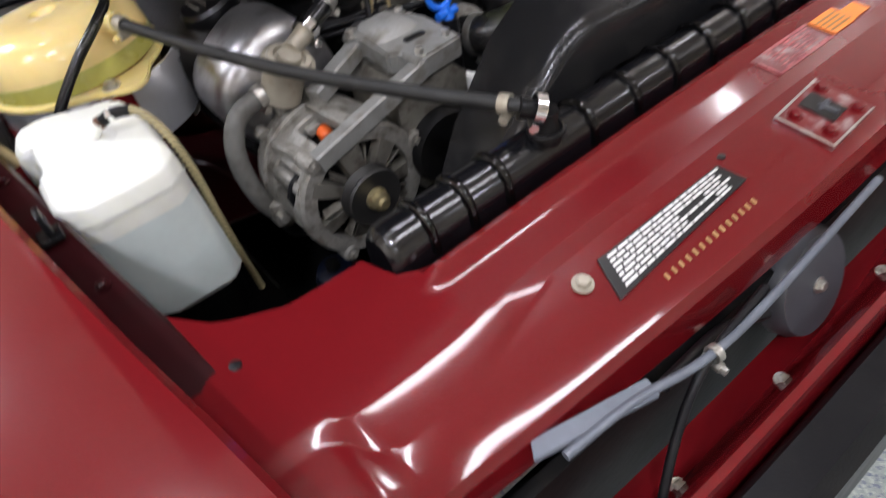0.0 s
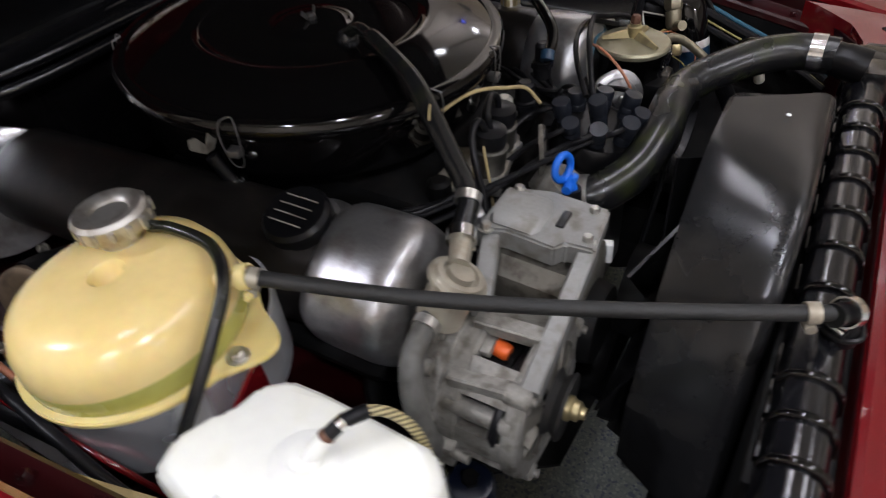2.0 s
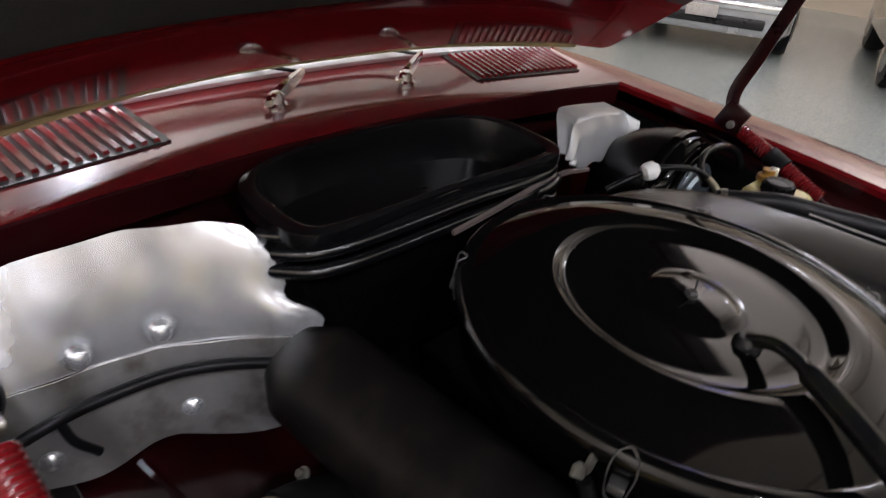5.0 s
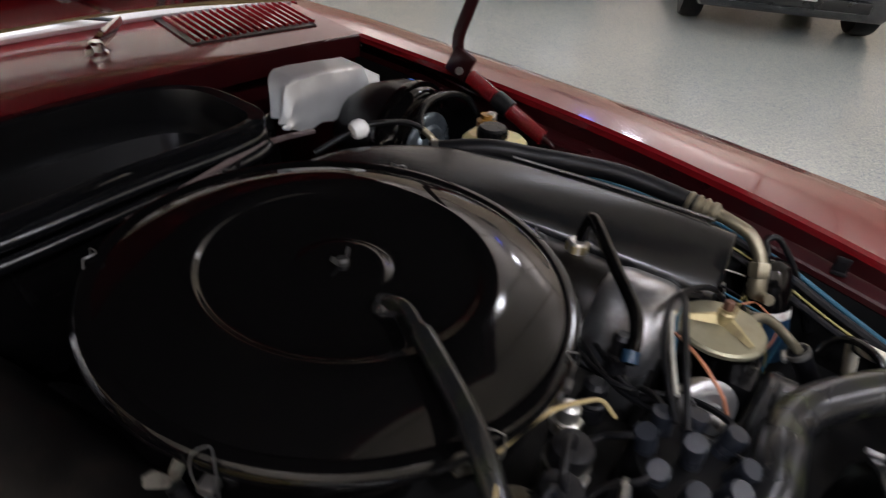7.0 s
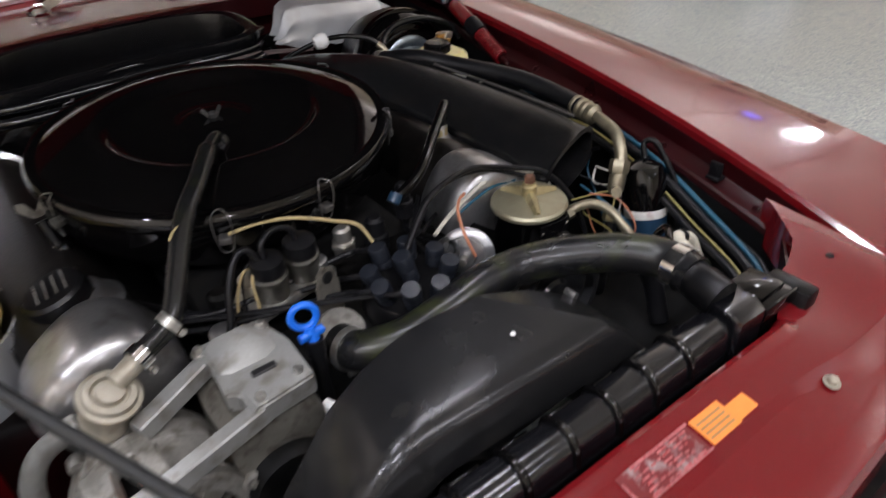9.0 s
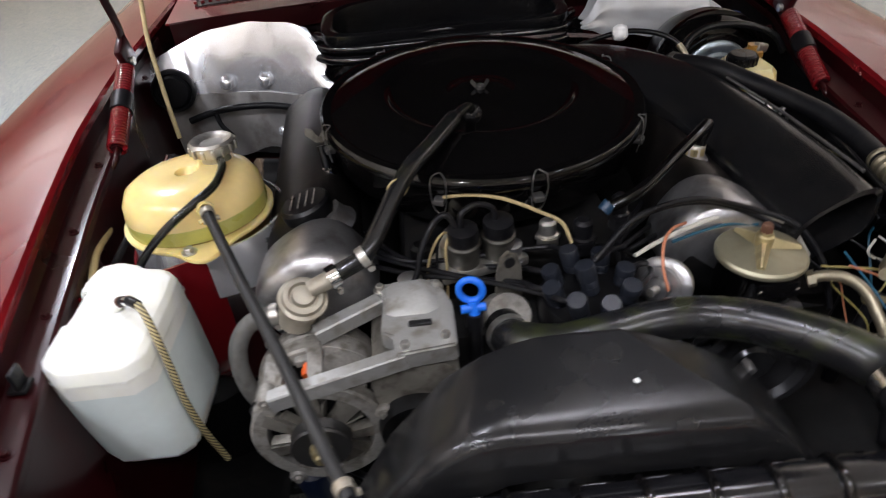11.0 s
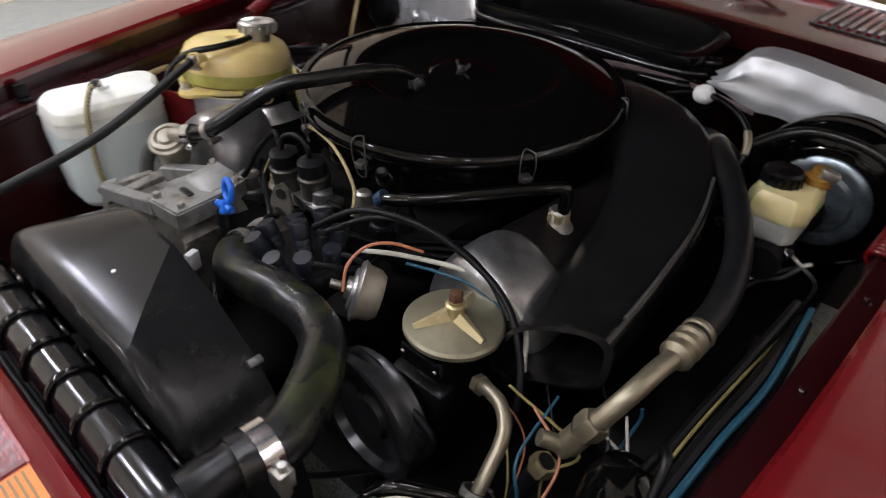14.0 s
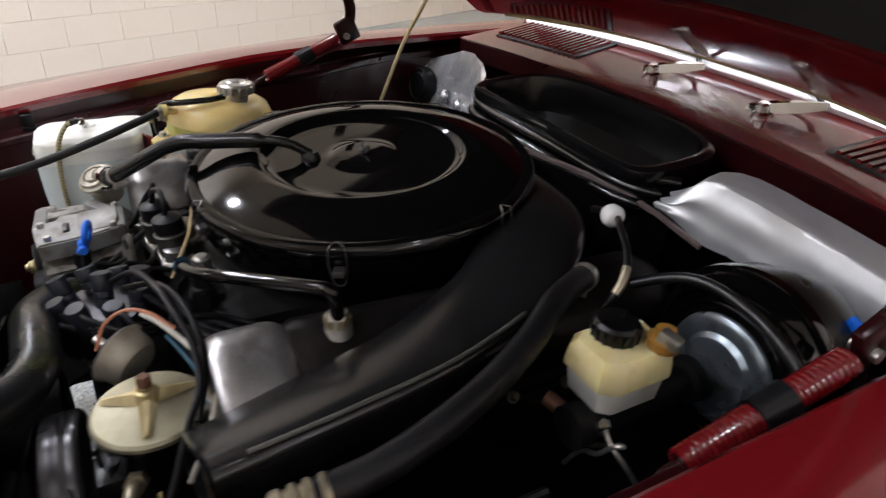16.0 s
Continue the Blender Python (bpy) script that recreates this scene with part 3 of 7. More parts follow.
for s in (1, -1):
    f = part("fender", fender(s), M_RED, car, "glossy dark red fender")
    rings, lower = [], []
    for k in range(20):
        y = 0.10 + k * 1.35 / 19
        xi, zi = lerp_table(EDGES[s], y)
        wide = 0.065 * max(0.0, min(1.0, (y - 0.98) / 0.26))
        prof = [(xi + 0.008, zi - 0.012), (xi + 0.001, zi - 0.014), (xi + 0.001, zi - 0.046), (xi - 0.004, zi - 0.050), (xi - 0.032, zi - 0.052), (xi - 0.036, zi - 0.056), (xi - 0.037, zi - 0.066),
                (xi - 0.030, zi - 0.066), (xi - 0.028, zi - 0.06), (xi + 0.006, zi - 0.056), (xi + 0.008, zi - 0.05)]
        low = [(xi - 0.036, zi - 0.068), (xi - 0.044, zi - 0.2), (xi - 0.066, 0.62), (xi - 0.096, 0.50), (xi - 0.092, 0.497), (xi - 0.060, 0.62), (xi - 0.036, zi - 0.2), (xi - 0.030, zi - 0.068)]
        for out, pr in ((rings, prof), (lower, low)):
            out.append([V((s * (x + wide * min(1.0, max(0.0, (zi - 0.015 - z) / 0.04))), y, z)) for x, z in pr])
    part("wing_flange", loft(rings), M_RED_SHADED, car, "dark red bolted flange of the inner wing")
    # Inner wing is near-black on the right and dark red on the left.
    part("inner_wing", loft(lower), M_DARK if s > 0 else M_RED_SHADED, car, "near-black inner wing" if s > 0 else "dark red inner wing")
    for y in (0.25, 0.45, 0.62, 0.80, 0.98, 1.16):
        xi, zi = lerp_table(EDGES[s], y)
        part("flange_bolt", hexbolt((s * (xi - 0.018), y, zi - 0.0515), (0, 0, 1), 0.005, 0.006), M_RED_SHADED, f)
    xi, zi = lerp_table(EDGES[s], 0.335)
    bx = s * (xi - 0.016)
    part("rubber_stop", merge(box((bx, 0.335, zi - 0.046), (0.022, 0.024, 0.006), 0.002), box((bx - s * 0.002, 0.335, zi - 0.032), (0.006, 0.022, 0.028), 0.002), rod((bx - s * 0.006, 0.335, zi - 0.028), (bx - s * 0.001, 0.335, zi - 0.028), 0.004)), M_RUBBER, car, "black rubber bonnet stop on a bracket")


# the panel over the radiator, swept across the car
def front_z(x):
    return -0.010 * (abs(x) / 0.45) ** 2


PANEL = [(0.078, 0.770), (0.078, 0.835), (0.0755, 0.8405), (0.069, 0.8425), (0.062, 0.8400), (0.056, 0.8360), (0.048, 0.8345), (0.024, 0.8322), (0.018, 0.8315), (0.006, 0.8225), (0.000, 0.8212), (-0.045, 0.8125), (-0.072, 0.806), (-0.084, 0.800),
         (-0.090, 0.790), (-0.092, 0.745), (-0.086, 0.745), (-0.084, 0.788), (-0.05, 0.804), (0.004, 0.814), (0.070, 0.826), (0.072, 0.770)]
REAR_EDGE = [(0.0, 0.078), (0.362, 0.078), (0.385, 0.083), (0.402, 0.092), (0.415, 0.127), (0.49, 0.131), (0.543, 0.153), (0.595, 0.215), (0.606, 0.235)]


def ease(t):
    t = max(0.0, min(1.0, t))
    return t * t * (3 - 2 * t)


def panel_section(x):
    """Bead and crease run straight across and sink into the flat corner by the fender."""
    a = abs(x)
    w, bead = ease((a - 0.43) / 0.16), 1 - ease((a - 0.378) / 0.014)
    yr = lerp_table(REAR_EDGE, a)[0]
    dy = 0.018 * (a / 0.46) ** 2 - 0.055 * max(0.0, min(1.0, (a - 0.44) / 0.14)) ** 2
    out = []
    for i, (y, z) in enumerate(PANEL):
        front = ease((0.0 - y) / 0.09)
        yn = yr + (y - 0.078) if i in (0, 1, 20, 21) else y + dy * front
        if i in (0, 21) or z < 0.76:
            out.append(V((x, yn, z)))
            continue
        flat = 0.828 + 0.075 * max(0, yn + 0.0) - 0.10 * max(0, -yn - 0.04) - (0.010 if i > 15 else 0.0) - (0.004 if i == 14 else 0.0)
        shelf = 0.8345 + (0.10 if y < 0.048 else 0.085) * (yn - 0.048)
        rise = (shelf + bead * (z - shelf) if 1 <= i <= 6 else z) + front_z(x)
        dip = ease((a - 0.30) / 0.12) * (1 - ease((a - 0.497) / 0.032))
        if i in (7, 8):
            yn -= 0.012 * dip
        elif i in (9, 10):
            yn, rise, flat = yn - 0.028 * dip, rise - 0.0095 * dip, flat - 0.0165 * dip
        elif i == 11:
            yn, rise, flat = yn - 0.012 * dip, rise - 0.0065 * dip, flat - 0.0125 * dip
        elif 12 <= i <= 14:
            rise, flat = rise - 0.004 * dip, flat - 0.010 * dip
        out.append(V((x, yn, rise + (flat - rise) * w)))
    return out


XS = [-0.606, -0.596, -0.585] + [-0.573 + 0.0135 * k for k in range(11)] + [-0.424, -0.415, -0.408, -0.402, -0.394, -0.385, -0.375, -0.365] + [-0.35 + 0.05 * k for k in range(8)]
front = part("front_panel", loft([panel_section(x) for x in XS + [-x for x in reversed(XS[:-1])] if abs(x) > 1e-6 or x == 0]), M_RED, car, "glossy red panel across the front of the bay", 24)
for s in (1, -1):
    part("bucket_wall", slab([(s * 0.41, 0.07, 0.82), (s * 0.41, 0.07, 0.45), (s * 0.60, 0.16, 0.45), (s * 0.60, 0.2, 0.82)], 0.004), M_RED_SHADED, car)
    part("rubber_buffer", spun([(0.007, 0), (0.008, 0.004), (0.005, 0.009), (0.002, 0.010)], (s * 0.55, 0.105, 0.826), seg=14), M_RUBBER, car)
    hl = part("headlamp", spun([(0.10, 0.05), (0.115, 0.0), (0.112, -0.012), (0.085, -0.028), (0.04, -0.036), (0.0, -0.038)], (s * 0.66, -0.15, 0.70), (0, 1, 0), 32), M_CHROME, car, "round headlamp in a chrome rim")
    part("lens", spun([(0.098, -0.016), (0.07, -0.036), (0.03, -0.044), (0.0, -0.045)], (s * 0.66, -0.15, 0.70), (0, 1, 0), 28), M_FOIL, hl, "ribbed pale lens")
    part("nose_side", sheet(lambda u, v, s=s: V((s * (0.50 + 0.39 * u), -0.135 + 0.02 * u, 0.835 - 0.32 * v)), 6, 6, 0.006), M_RED, car)

# nose opening, apron and bumper
rings = []
for k in range(31):
    x = -0.88 + k * 1.76 / 30
    b = 0.10 * (x / 0.88) ** 4
    rings.append([V((x, y + b, z)) for y, z in [(-0.108, 0.630), (-0.135, 0.636), (-0.152, 0.655), (-0.160, 0.688), (-0.166, 0.694), (-0.173, 0.690), (-0.176, 0.680), (-0.178, 0.560), (-0.172, 0.560), (-0.166, 0.66), (-0.135, 0.626), (-0.108, 0.622)]])
part("apron", loft(rings), M_RED, car, "red lower front apron")
rings = []
for k in range(31):
    x = -0.90 + k * 1.80 / 30
    b = 0.12 * (x / 0.9) ** 4
    rings.append([V((x, y + b, z)) for y, z in [(-0.181, 0.47), (-0.181, 0.655), (-0.188, 0.664), (-0.222, 0.662), (-0.236, 0.645), (-0.238, 0.49), (-0.225, 0.47)]])
part("bumper", loft(rings), M_RUBBER, car, "dark grey rubber bumper")
# Near-black sheet added behind the nose opening to keep the cavity dark.
part("cavity_backing", box((0, -0.085, 0.52), (1.0, 0.012, 0.42)), M_DARK, car)
part("latch_rod", tube([(-0.40, -0.10, 0.775), (-0.33, -0.105, 0.775), (-0.22, -0.12, 0.77), (0.03, -0.11, 0.775)], 0.0042, 10), M_ARM, car, "grey bonnet latch rod")
part("latch_arm", slab([(-0.42, -0.088, 0.775), (-0.31, -0.115, 0.772), (-0.305, -0.098, 0.772), (-0.41, -0.074, 0.775)], 0.006, 0.001), M_ARM, car)
part("brace", tube([(-0.36, -0.16, 0.645), (-0.30, -0.13, 0.72), (-0.25, -0.118, 0.765), (-0.16, -0.11, 0.772)], 0.0042, 10), M_RUBBER, car)
part("brace", tube([(-0.30, -0.11, 0.77), (-0.20, -0.10, 0.74), (-0.14, -0.11, 0.72)], 0.006, 10), M_RUBBER, car)
part("horn", spun([(0.0, 0.02), (0.055, 0.018), (0.06, 0.006), (0.06, -0.008), (0.045, -0.012), (0.0, -0.014)], (-0.055, -0.10, 0.69), (0.0, -0.95, 0.32), 30), M_HORN, car, "round grey horn behind the grille")
part("horn_nut", hexbolt((-0.055, -0.119, 0.6965), (0.0, -0.95, 0.32), 0.006, 0.006), M_STEEL, car)
part("clip", band((-0.245, -0.119, 0.768), (1, -0.1, 0), 0.0065, 0.007), M_STEEL, car)
for x, y, z in ((-0.30, -0.142, 0.659), (-0.14, -0.144, 0.661), (0.06, -0.143, 0.66), (0.22, -0.143, 0.66)):
    part("apron_bolt", hexbolt((x, y, z - 0.018), (0, -0.3, 1), 0.006, 0.007), M_STEEL, car)

# fixings and stickers on the front panel
part("panel_bolt", hexbolt((-0.293, -0.020, 0.8155), (0, -0.2, 1), 0.0065, 0.007), M_BEIGE, front, "pale greased bolt head")
part("panel_bolt", hexbolt((0.348, -0.006, 0.8165), (0, -0.2, 1), 0.0065, 0.007), M_BEIGE, front, "pale greased bolt head")
part("panel_hole", spun([(0.004, 0), (0.004, 0.0015)], (-0.085, -0.008, 0.8195), seg=10), M_INK, front)


def on_panel(x, y, lift=0.0):
    z = lerp_table([(-0.092, 0.790), (-0.084, 0.800), (-0.072, 0.806), (-0.045, 0.8125), (0.006, 0.8225), (0.018, 0.8315), (0.048, 0.8345), (0.056, 0.8360)], y)[0]
    return V((x, y, z + front_z(x) + lift))


def patch(corners, lift, thick):
    return slab([on_panel(x, y, lift) for x, y in corners], thick)


PA, PB, PC, PD = (-0.266, -0.012), (-0.281, -0.050), (-0.100, -0.013), (-0.094, -0.041)


def plate_pt(u, v):
    a = (PA[0] + (PC[0] - PA[0]) * u, PA[1] + (PC[1] - PA[1]) * u)
    b = (PB[0] + (PD[0] - PB[0]) * u, PB[1] + (PD[1] - PB[1]) * u)
    return (a[0] + (b[0] - a[0]) * v, a[1] + (b[1] - a[1]) * v)


plate = part("data_plate", patch([plate_pt(*c) for c in ((0, 0), (1, 0), (1, 1), (0, 1))], 0.0022, 0.002), M_INK, front, "black data plate with rows of silver print")
random.seed(5)
for row in range(7):
    v0 = 0.07 + row * 0.125
    u = 0.06
    while u < 0.90:
        w = random.uniform(0.03, 0.09)
        if not (row in (3, 5) and 0.55 < u < 0.75):
            part("print_bar", patch([plate_pt(*c) for c in ((u, v0), (u + w, v0), (u + w, v0 + 0.075), (u, v0 + 0.075))], 0.0034, 0.0008), M_SILVERTXT, plate)
        u += w + 0.012
for k in range(14):
    part("stamped_bar", patch([(-0.235 + k * 0.0095, -0.0625), (-0.2315 + k * 0.0095, -0.0620), (-0.2310 + k * 0.0095, -0.0560), (-0.2345 + k * 0.0095, -0.0565)], 0.0006, 0.0008), M_GOLDTXT, front)
tag = part("orange_sticker", merge(patch([(0.165, 0.020), (0.213, 0.020), (0.213, 0.052), (0.165, 0.052)], 0.0012, 0.001), patch([(0.213, 0.022), (0.245, 0.022), (0.245, 0.042), (0.213, 0.042)], 0.0012, 0.001)), M_ORANGE, front, "torn orange paper sticker")
for k in range(4):
    part("print_bar", patch([(0.168, 0.025 + k * 0.006), (0.208, 0.025 + k * 0.006), (0.208, 0.0275 + k * 0.006), (0.168, 0.0275 + k * 0.006)], 0.0022, 0.0006), M_GOLDTXT, tag)
lab = part("paper_label", patch([(0.055, 0.018), (0.160, 0.018), (0.160, 0.054), (0.055, 0.054)], 0.0006, 0.0006), M_WORN, front, "scratched clear label with faded print")
random.seed(8)
for k in range(6):
    x = 0.070 + random.uniform(0, 0.01)
    while x < 0.145:
        w, y = random.uniform(0.004, 0.014), 0.021 + k * 0.0052 + random.uniform(-0.0008, 0.0008)
        if random.random() < 0.75:
            part("print_bar", patch([(x, y), (x + w, y), (x + w, y + 0.0022), (x, y + 0.0022)], 0.0014, 0.0005), M_FADED, lab)
        x += w + 0.003
for c in (((0.055, 0.018), (0.162, 0.018), (0.162, 0.0205), (0.055, 0.0205)), ((0.075, 0.051), (0.162, 0.051), (0.162, 0.054), (0.075, 0.054)), ((0.055, 0.018), (0.058, 0.018), (0.058, 0.046), (0.055, 0.046))):
    part("worn_edge", patch(c, 0.0014, 0.0005), M_FADED, lab)
lp = part("latch_plate", patch([(-0.005, -0.012), (0.078, -0.006), (0.085, -0.068), (0.002, -0.072)], 0.003, 0.005), M_WORN, front, "red bonnet latch plate worn to bare metal")
for c in (((-0.005, -0.012), (0.078, -0.006), (0.078, -0.0085), (-0.005, -0.0145)), ((0.0815, -0.0665), (0.085, -0.068), (0.002, -0.072), (0.002, -0.0695)), ((-0.005, -0.012), (-0.0025, -0.012), (0.0045, -0.072), (0.002, -0.072))):
    part("worn_edge", patch(c, 0.0058, 0.0008), M_STEEL, lp, "paint worn to bare steel")
part("latch_slot", patch([(0.028, -0.018), (0.056, -0.016), (0.060, -0.052), (0.032, -0.054)], 0.0065, 0.002), M_INK, lp)
part("latch_hook", merge(rod(on_panel(0.034, -0.035, 0.004), on_panel(0.056, -0.035, 0.008), 0.003), box(on_panel(0.045, -0.04, 0.006), (0.006, 0.022, 0.008), 0.002)), M_HORN, lp)
for x, y in ((0.012, -0.024), (0.018, -0.058), (0.070, -0.058), (0.070, -0.018)):
    part("latch_bolt", hexbolt(on_panel(x, y, 0.005), (0, -0.2, 1), 0.0055, 0.005), M_RED, lp)

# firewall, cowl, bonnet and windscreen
part("firewall", box((0, 1.485, 0.70), (1.36, 0.02, 0.52), 0.004), M_RED_SHADED, car, "dark red firewall")
# Black box filling the rear of the bay in front of the firewall.
part("bulkhead", box((0.0, 1.40, 0.56), (0.62, 0.06, 0.42), 0.02), M_SATIN, car, "black bulkhead")


def cowl(u, v):
    x = -0.70 + 1.40 * u
    y = 1.455 - 0.05 * (x / 0.7) ** 2 + 0.245 * v
    return V((x, y, 0.998 - 0.012 * (x / 0.7) ** 2 + 0.034 * v))


part("cowl", sheet(cowl, 28, 8, 0.005), M_RED, car, "red cowl below the windscreen")
part("cowl_lip", loft([[V((x, 1.455 - 0.05 * (x / 0.7) ** 2 + dy, 0.998 - 0.012 * (x / 0.7) ** 2 + dz)) for dy, dz in ((0.0, 0.0), (-0.004, -0.003), (-0.004, -0.05), (0.004, -0.05), (0.004, -0.01))] for x in [-0.69 + 1.38 * i / 24 for i in range(25)]]), M_RED_SHADED, car)
for s in (1, -1):
    g = part("vent_grille", slab([cowl((s * x + 0.7) / 1.4, v) + V((0, 0, 0.002)) for x, v in ((0.33, 0.34), (0.64, 0.30), (0.66, 0.88), (0.35, 0.92))], 0.003), M_INK, car, "dark air intake grille with parallel slots")
    for k in range(17):
        x = 0.345 + k * 0.0183
        a, b = cowl((s * x + 0.7) / 1.4, 0.35), cowl((s * (x + 0.018) + 0.7) / 1.4, 0.88)
        part("slat", loft([[p + V((0, 0, 0.003)) for p in (a, a + V((s * 0.010, 0, 0)), a + V((s * 0.010, 0, 0.006)), a + V((s * 0.002, 0, 0.007)))], [p + V((0, 0, 0.003)) for p in (b, b + V((s * 0.010, 0, 0)), b + V((s * 0.010, 0, 0.006)), b + V((s * 0.002, 0, 0.007)))]]), M_RED, g)
part("windscreen_trim", tube([(-0.70, 1.645, 1.022), (-0.35, 1.685, 1.036), (0, 1.697, 1.040), (0.35, 1.685, 1.036), (0.70, 1.645, 1.022)], 0.0145, 12, 10, flat=(1.5, 1.0)), M_TRIM, car, "bright trim strip below the windscreen")
glass = part("windscreen", sheet(lambda u, v: V((-0.70 + 1.4 * u, 1.715 - 0.06 * ((u - 0.5) * 2) ** 2 + 0.30 * v, 1.025 + 0.31 * v)), 16, 4, 0.005), M_GLASS, car, "clear windscreen")
glass.visible_shadow = False
part("dashboard", box((0, 1.98, 0.93), (1.36, 0.5, 0.1), 0.03), M_SATIN, car)
part("scuttle_skin", sheet(lambda u, v: V(((-0.885 + 1.77 * u), 1.715 + 0.93 * v, 0.985 - 0.35 * max(0, abs(u - 0.5) * 2 - 0.82))), 12, 2, 0.005), M_RED_SHADED, car)
for s in (1, -1):
    rings = []
    for y, o, zt in ((2.30, 0.912, 1.01), (2.8, 0.91, 1.00), (3.4, 0.90, 0.99), (3.9, 0.86, 0.97), (4.12, 0.80, 0.93)):
        prof = [(o - 0.16, zt), (o - 0.075, zt - 0.012), (o - 0.03, zt - 0.035), (o, zt - 0.12), (o + 0.005, zt - 0.32), (o - 0.01, 0.42), (o - 0.05, 0.24)]
        rings.append([V((s * x, y, z)) for x, z in prof + [(x - 0.01, z - 0.008) for x, z in reversed(prof)]])
    part("body_side", loft(rings), M_RED, car, "glossy dark red body side")
    w = part("rear_wheel", spun([(0.0, -0.09), (0.19, -0.09), (0.31, -0.085), (0.325, -0.05), (0.325, 0.05), (0.31, 0.085), (0.19, 0.09), (0.0, 0.07)], (s * 0.74, 3.42, 0.325), (1, 0, 0), 36), M_RUBBER, car, "black tyre on a steel wheel")
    part("windscreen_pillar", tube([(s * 0.715, 1.645, 1.0), (s * 0.712, 1.80, 1.165), (s * 0.708, 1.958, 1.335)], 0.020, 10), M_RED, car)
part("windscreen_header", tube([(-0.708, 1.958, 1.337), (-0.35, 2.004, 1.341), (0, 2.018, 1.342), (0.35, 2.004, 1.341), (0.708, 1.958, 1.337)], 0.020, 10), M_RED, car)
part("boot_lid", sheet(lambda u, v: V((-0.73 + 1.46 * u, 3.28 + 0.84 * v, 1.0 - 0.05 * v)), 8, 6, 0.006), M_RED, car)
part("rear_panel", box((0, 4.12, 0.62), (1.62, 0.02, 0.62), 0.01), M_RED, car)
part("cabin_floor", box((0, 2.95, 0.40), (1.5, 2.3, 0.04)), M_SATIN, car)
for x, v in ((-0.125, 0.50), (0.165, 0.50)):
    p = cowl((x + 0.7) / 1.4, v)
    w = part("wiper_spindle", spun([(0.020, 0), (0.020, 0.006), (0.014, 0.010), (0.013, 0.022), (0.008, 0.026)], p, (0, -0.2, 1), 20), M_CHROME, car, "chrome wiper spindle")
    part("wiper_arm", loft([[p + V((0.085 * t + sx * wd, 0.050 * t, 0.016 + 0.022 * t + sz * h)) for sx, sz in ((-1, -1), (1, -1), (0.7, 1), (-0.7, 1))] for t, wd, h in ((-0.25, 0.008, 0.005), (0.0, 0.013, 0.009), (0.5, 0.011, 0.010), (1.0, 0.007, 0.006))]), M_CHROME, w, "folded chrome wiper arm head")
    part("wiper_blade", tube([p + V((0.08, 0.048, 0.038)), p + V((0.0, 0.105, 0.044)), p + V((-0.20, 0.120, 0.050)), p + V((-0.38, 0.118, 0.052))], 0.005, 8, 6, flat=(1.2, 0.7)), M_SATIN, w, "thin dark wiper arm lying on the screen")

HOOD_T = radians(36)


def hood_pt(x, d, lift=0.0):
    """A place on the raised bonnet: across, up along it from its rear edge, and out of its underside."""
    y0 = 1.625 - 0.14 * (x / 0.7) ** 2
    return V((x, y0 - d * math.cos(HOOD_T) - lift * math.sin(HOOD_T), 1.088 - 0.025 * (x / 0.7) ** 4 + d * math.sin(HOOD_T) - lift * math.cos(HOOD_T)))


hood = part("bonnet", sheet(lambda u, v: hood_pt(-0.70 + 1.4 * u, 1.36 * v), 20, 12, 0.006), M_RED, car, "raised red bonnet")
part("bonnet_frame", loft([[hood_pt(x, d, l) for d, l in ((0.005, 0.0), (0.005, 0.02), (0.03, 0.028), (0.215, 0.028), (0.245, 0.014), (0.245, 0.0))] for x in [-0.69 + 1.38 * i / 20 for i in range(21)]]), M_RED, hood, "red inner frame along the rear edge")
for s in (1, -1):
    part("bonnet_frame", loft([[hood_pt(s * (0.695 - a), d, l) for a, l in ((0.0, 0.0), (0.0, 0.022), (0.05, 0.022), (0.065, 0.0))] for d in [0.02 + 1.3 * i / 10 for i in range(11)]]), M_RED_SHADED, hood)
part("insulation_pad", sheet(lambda u, v: hood_pt(-0.63 + 1.26 * u, 0.25 + 1.05 * v, 0.016 + 0.004 * math.sin(u * 40) * math.sin(v * 30)), 30, 24, 0.012), M_PAD, hood, "dark grey felt insulation pad")
part("sealing_strip", tube([hood_pt(x, 0.006, 0.02) for x in (-0.62, -0.3, 0.0, 0.3, 0.62)], 0.005, 8), M_TAN, hood, "ochre glue line along the frame")

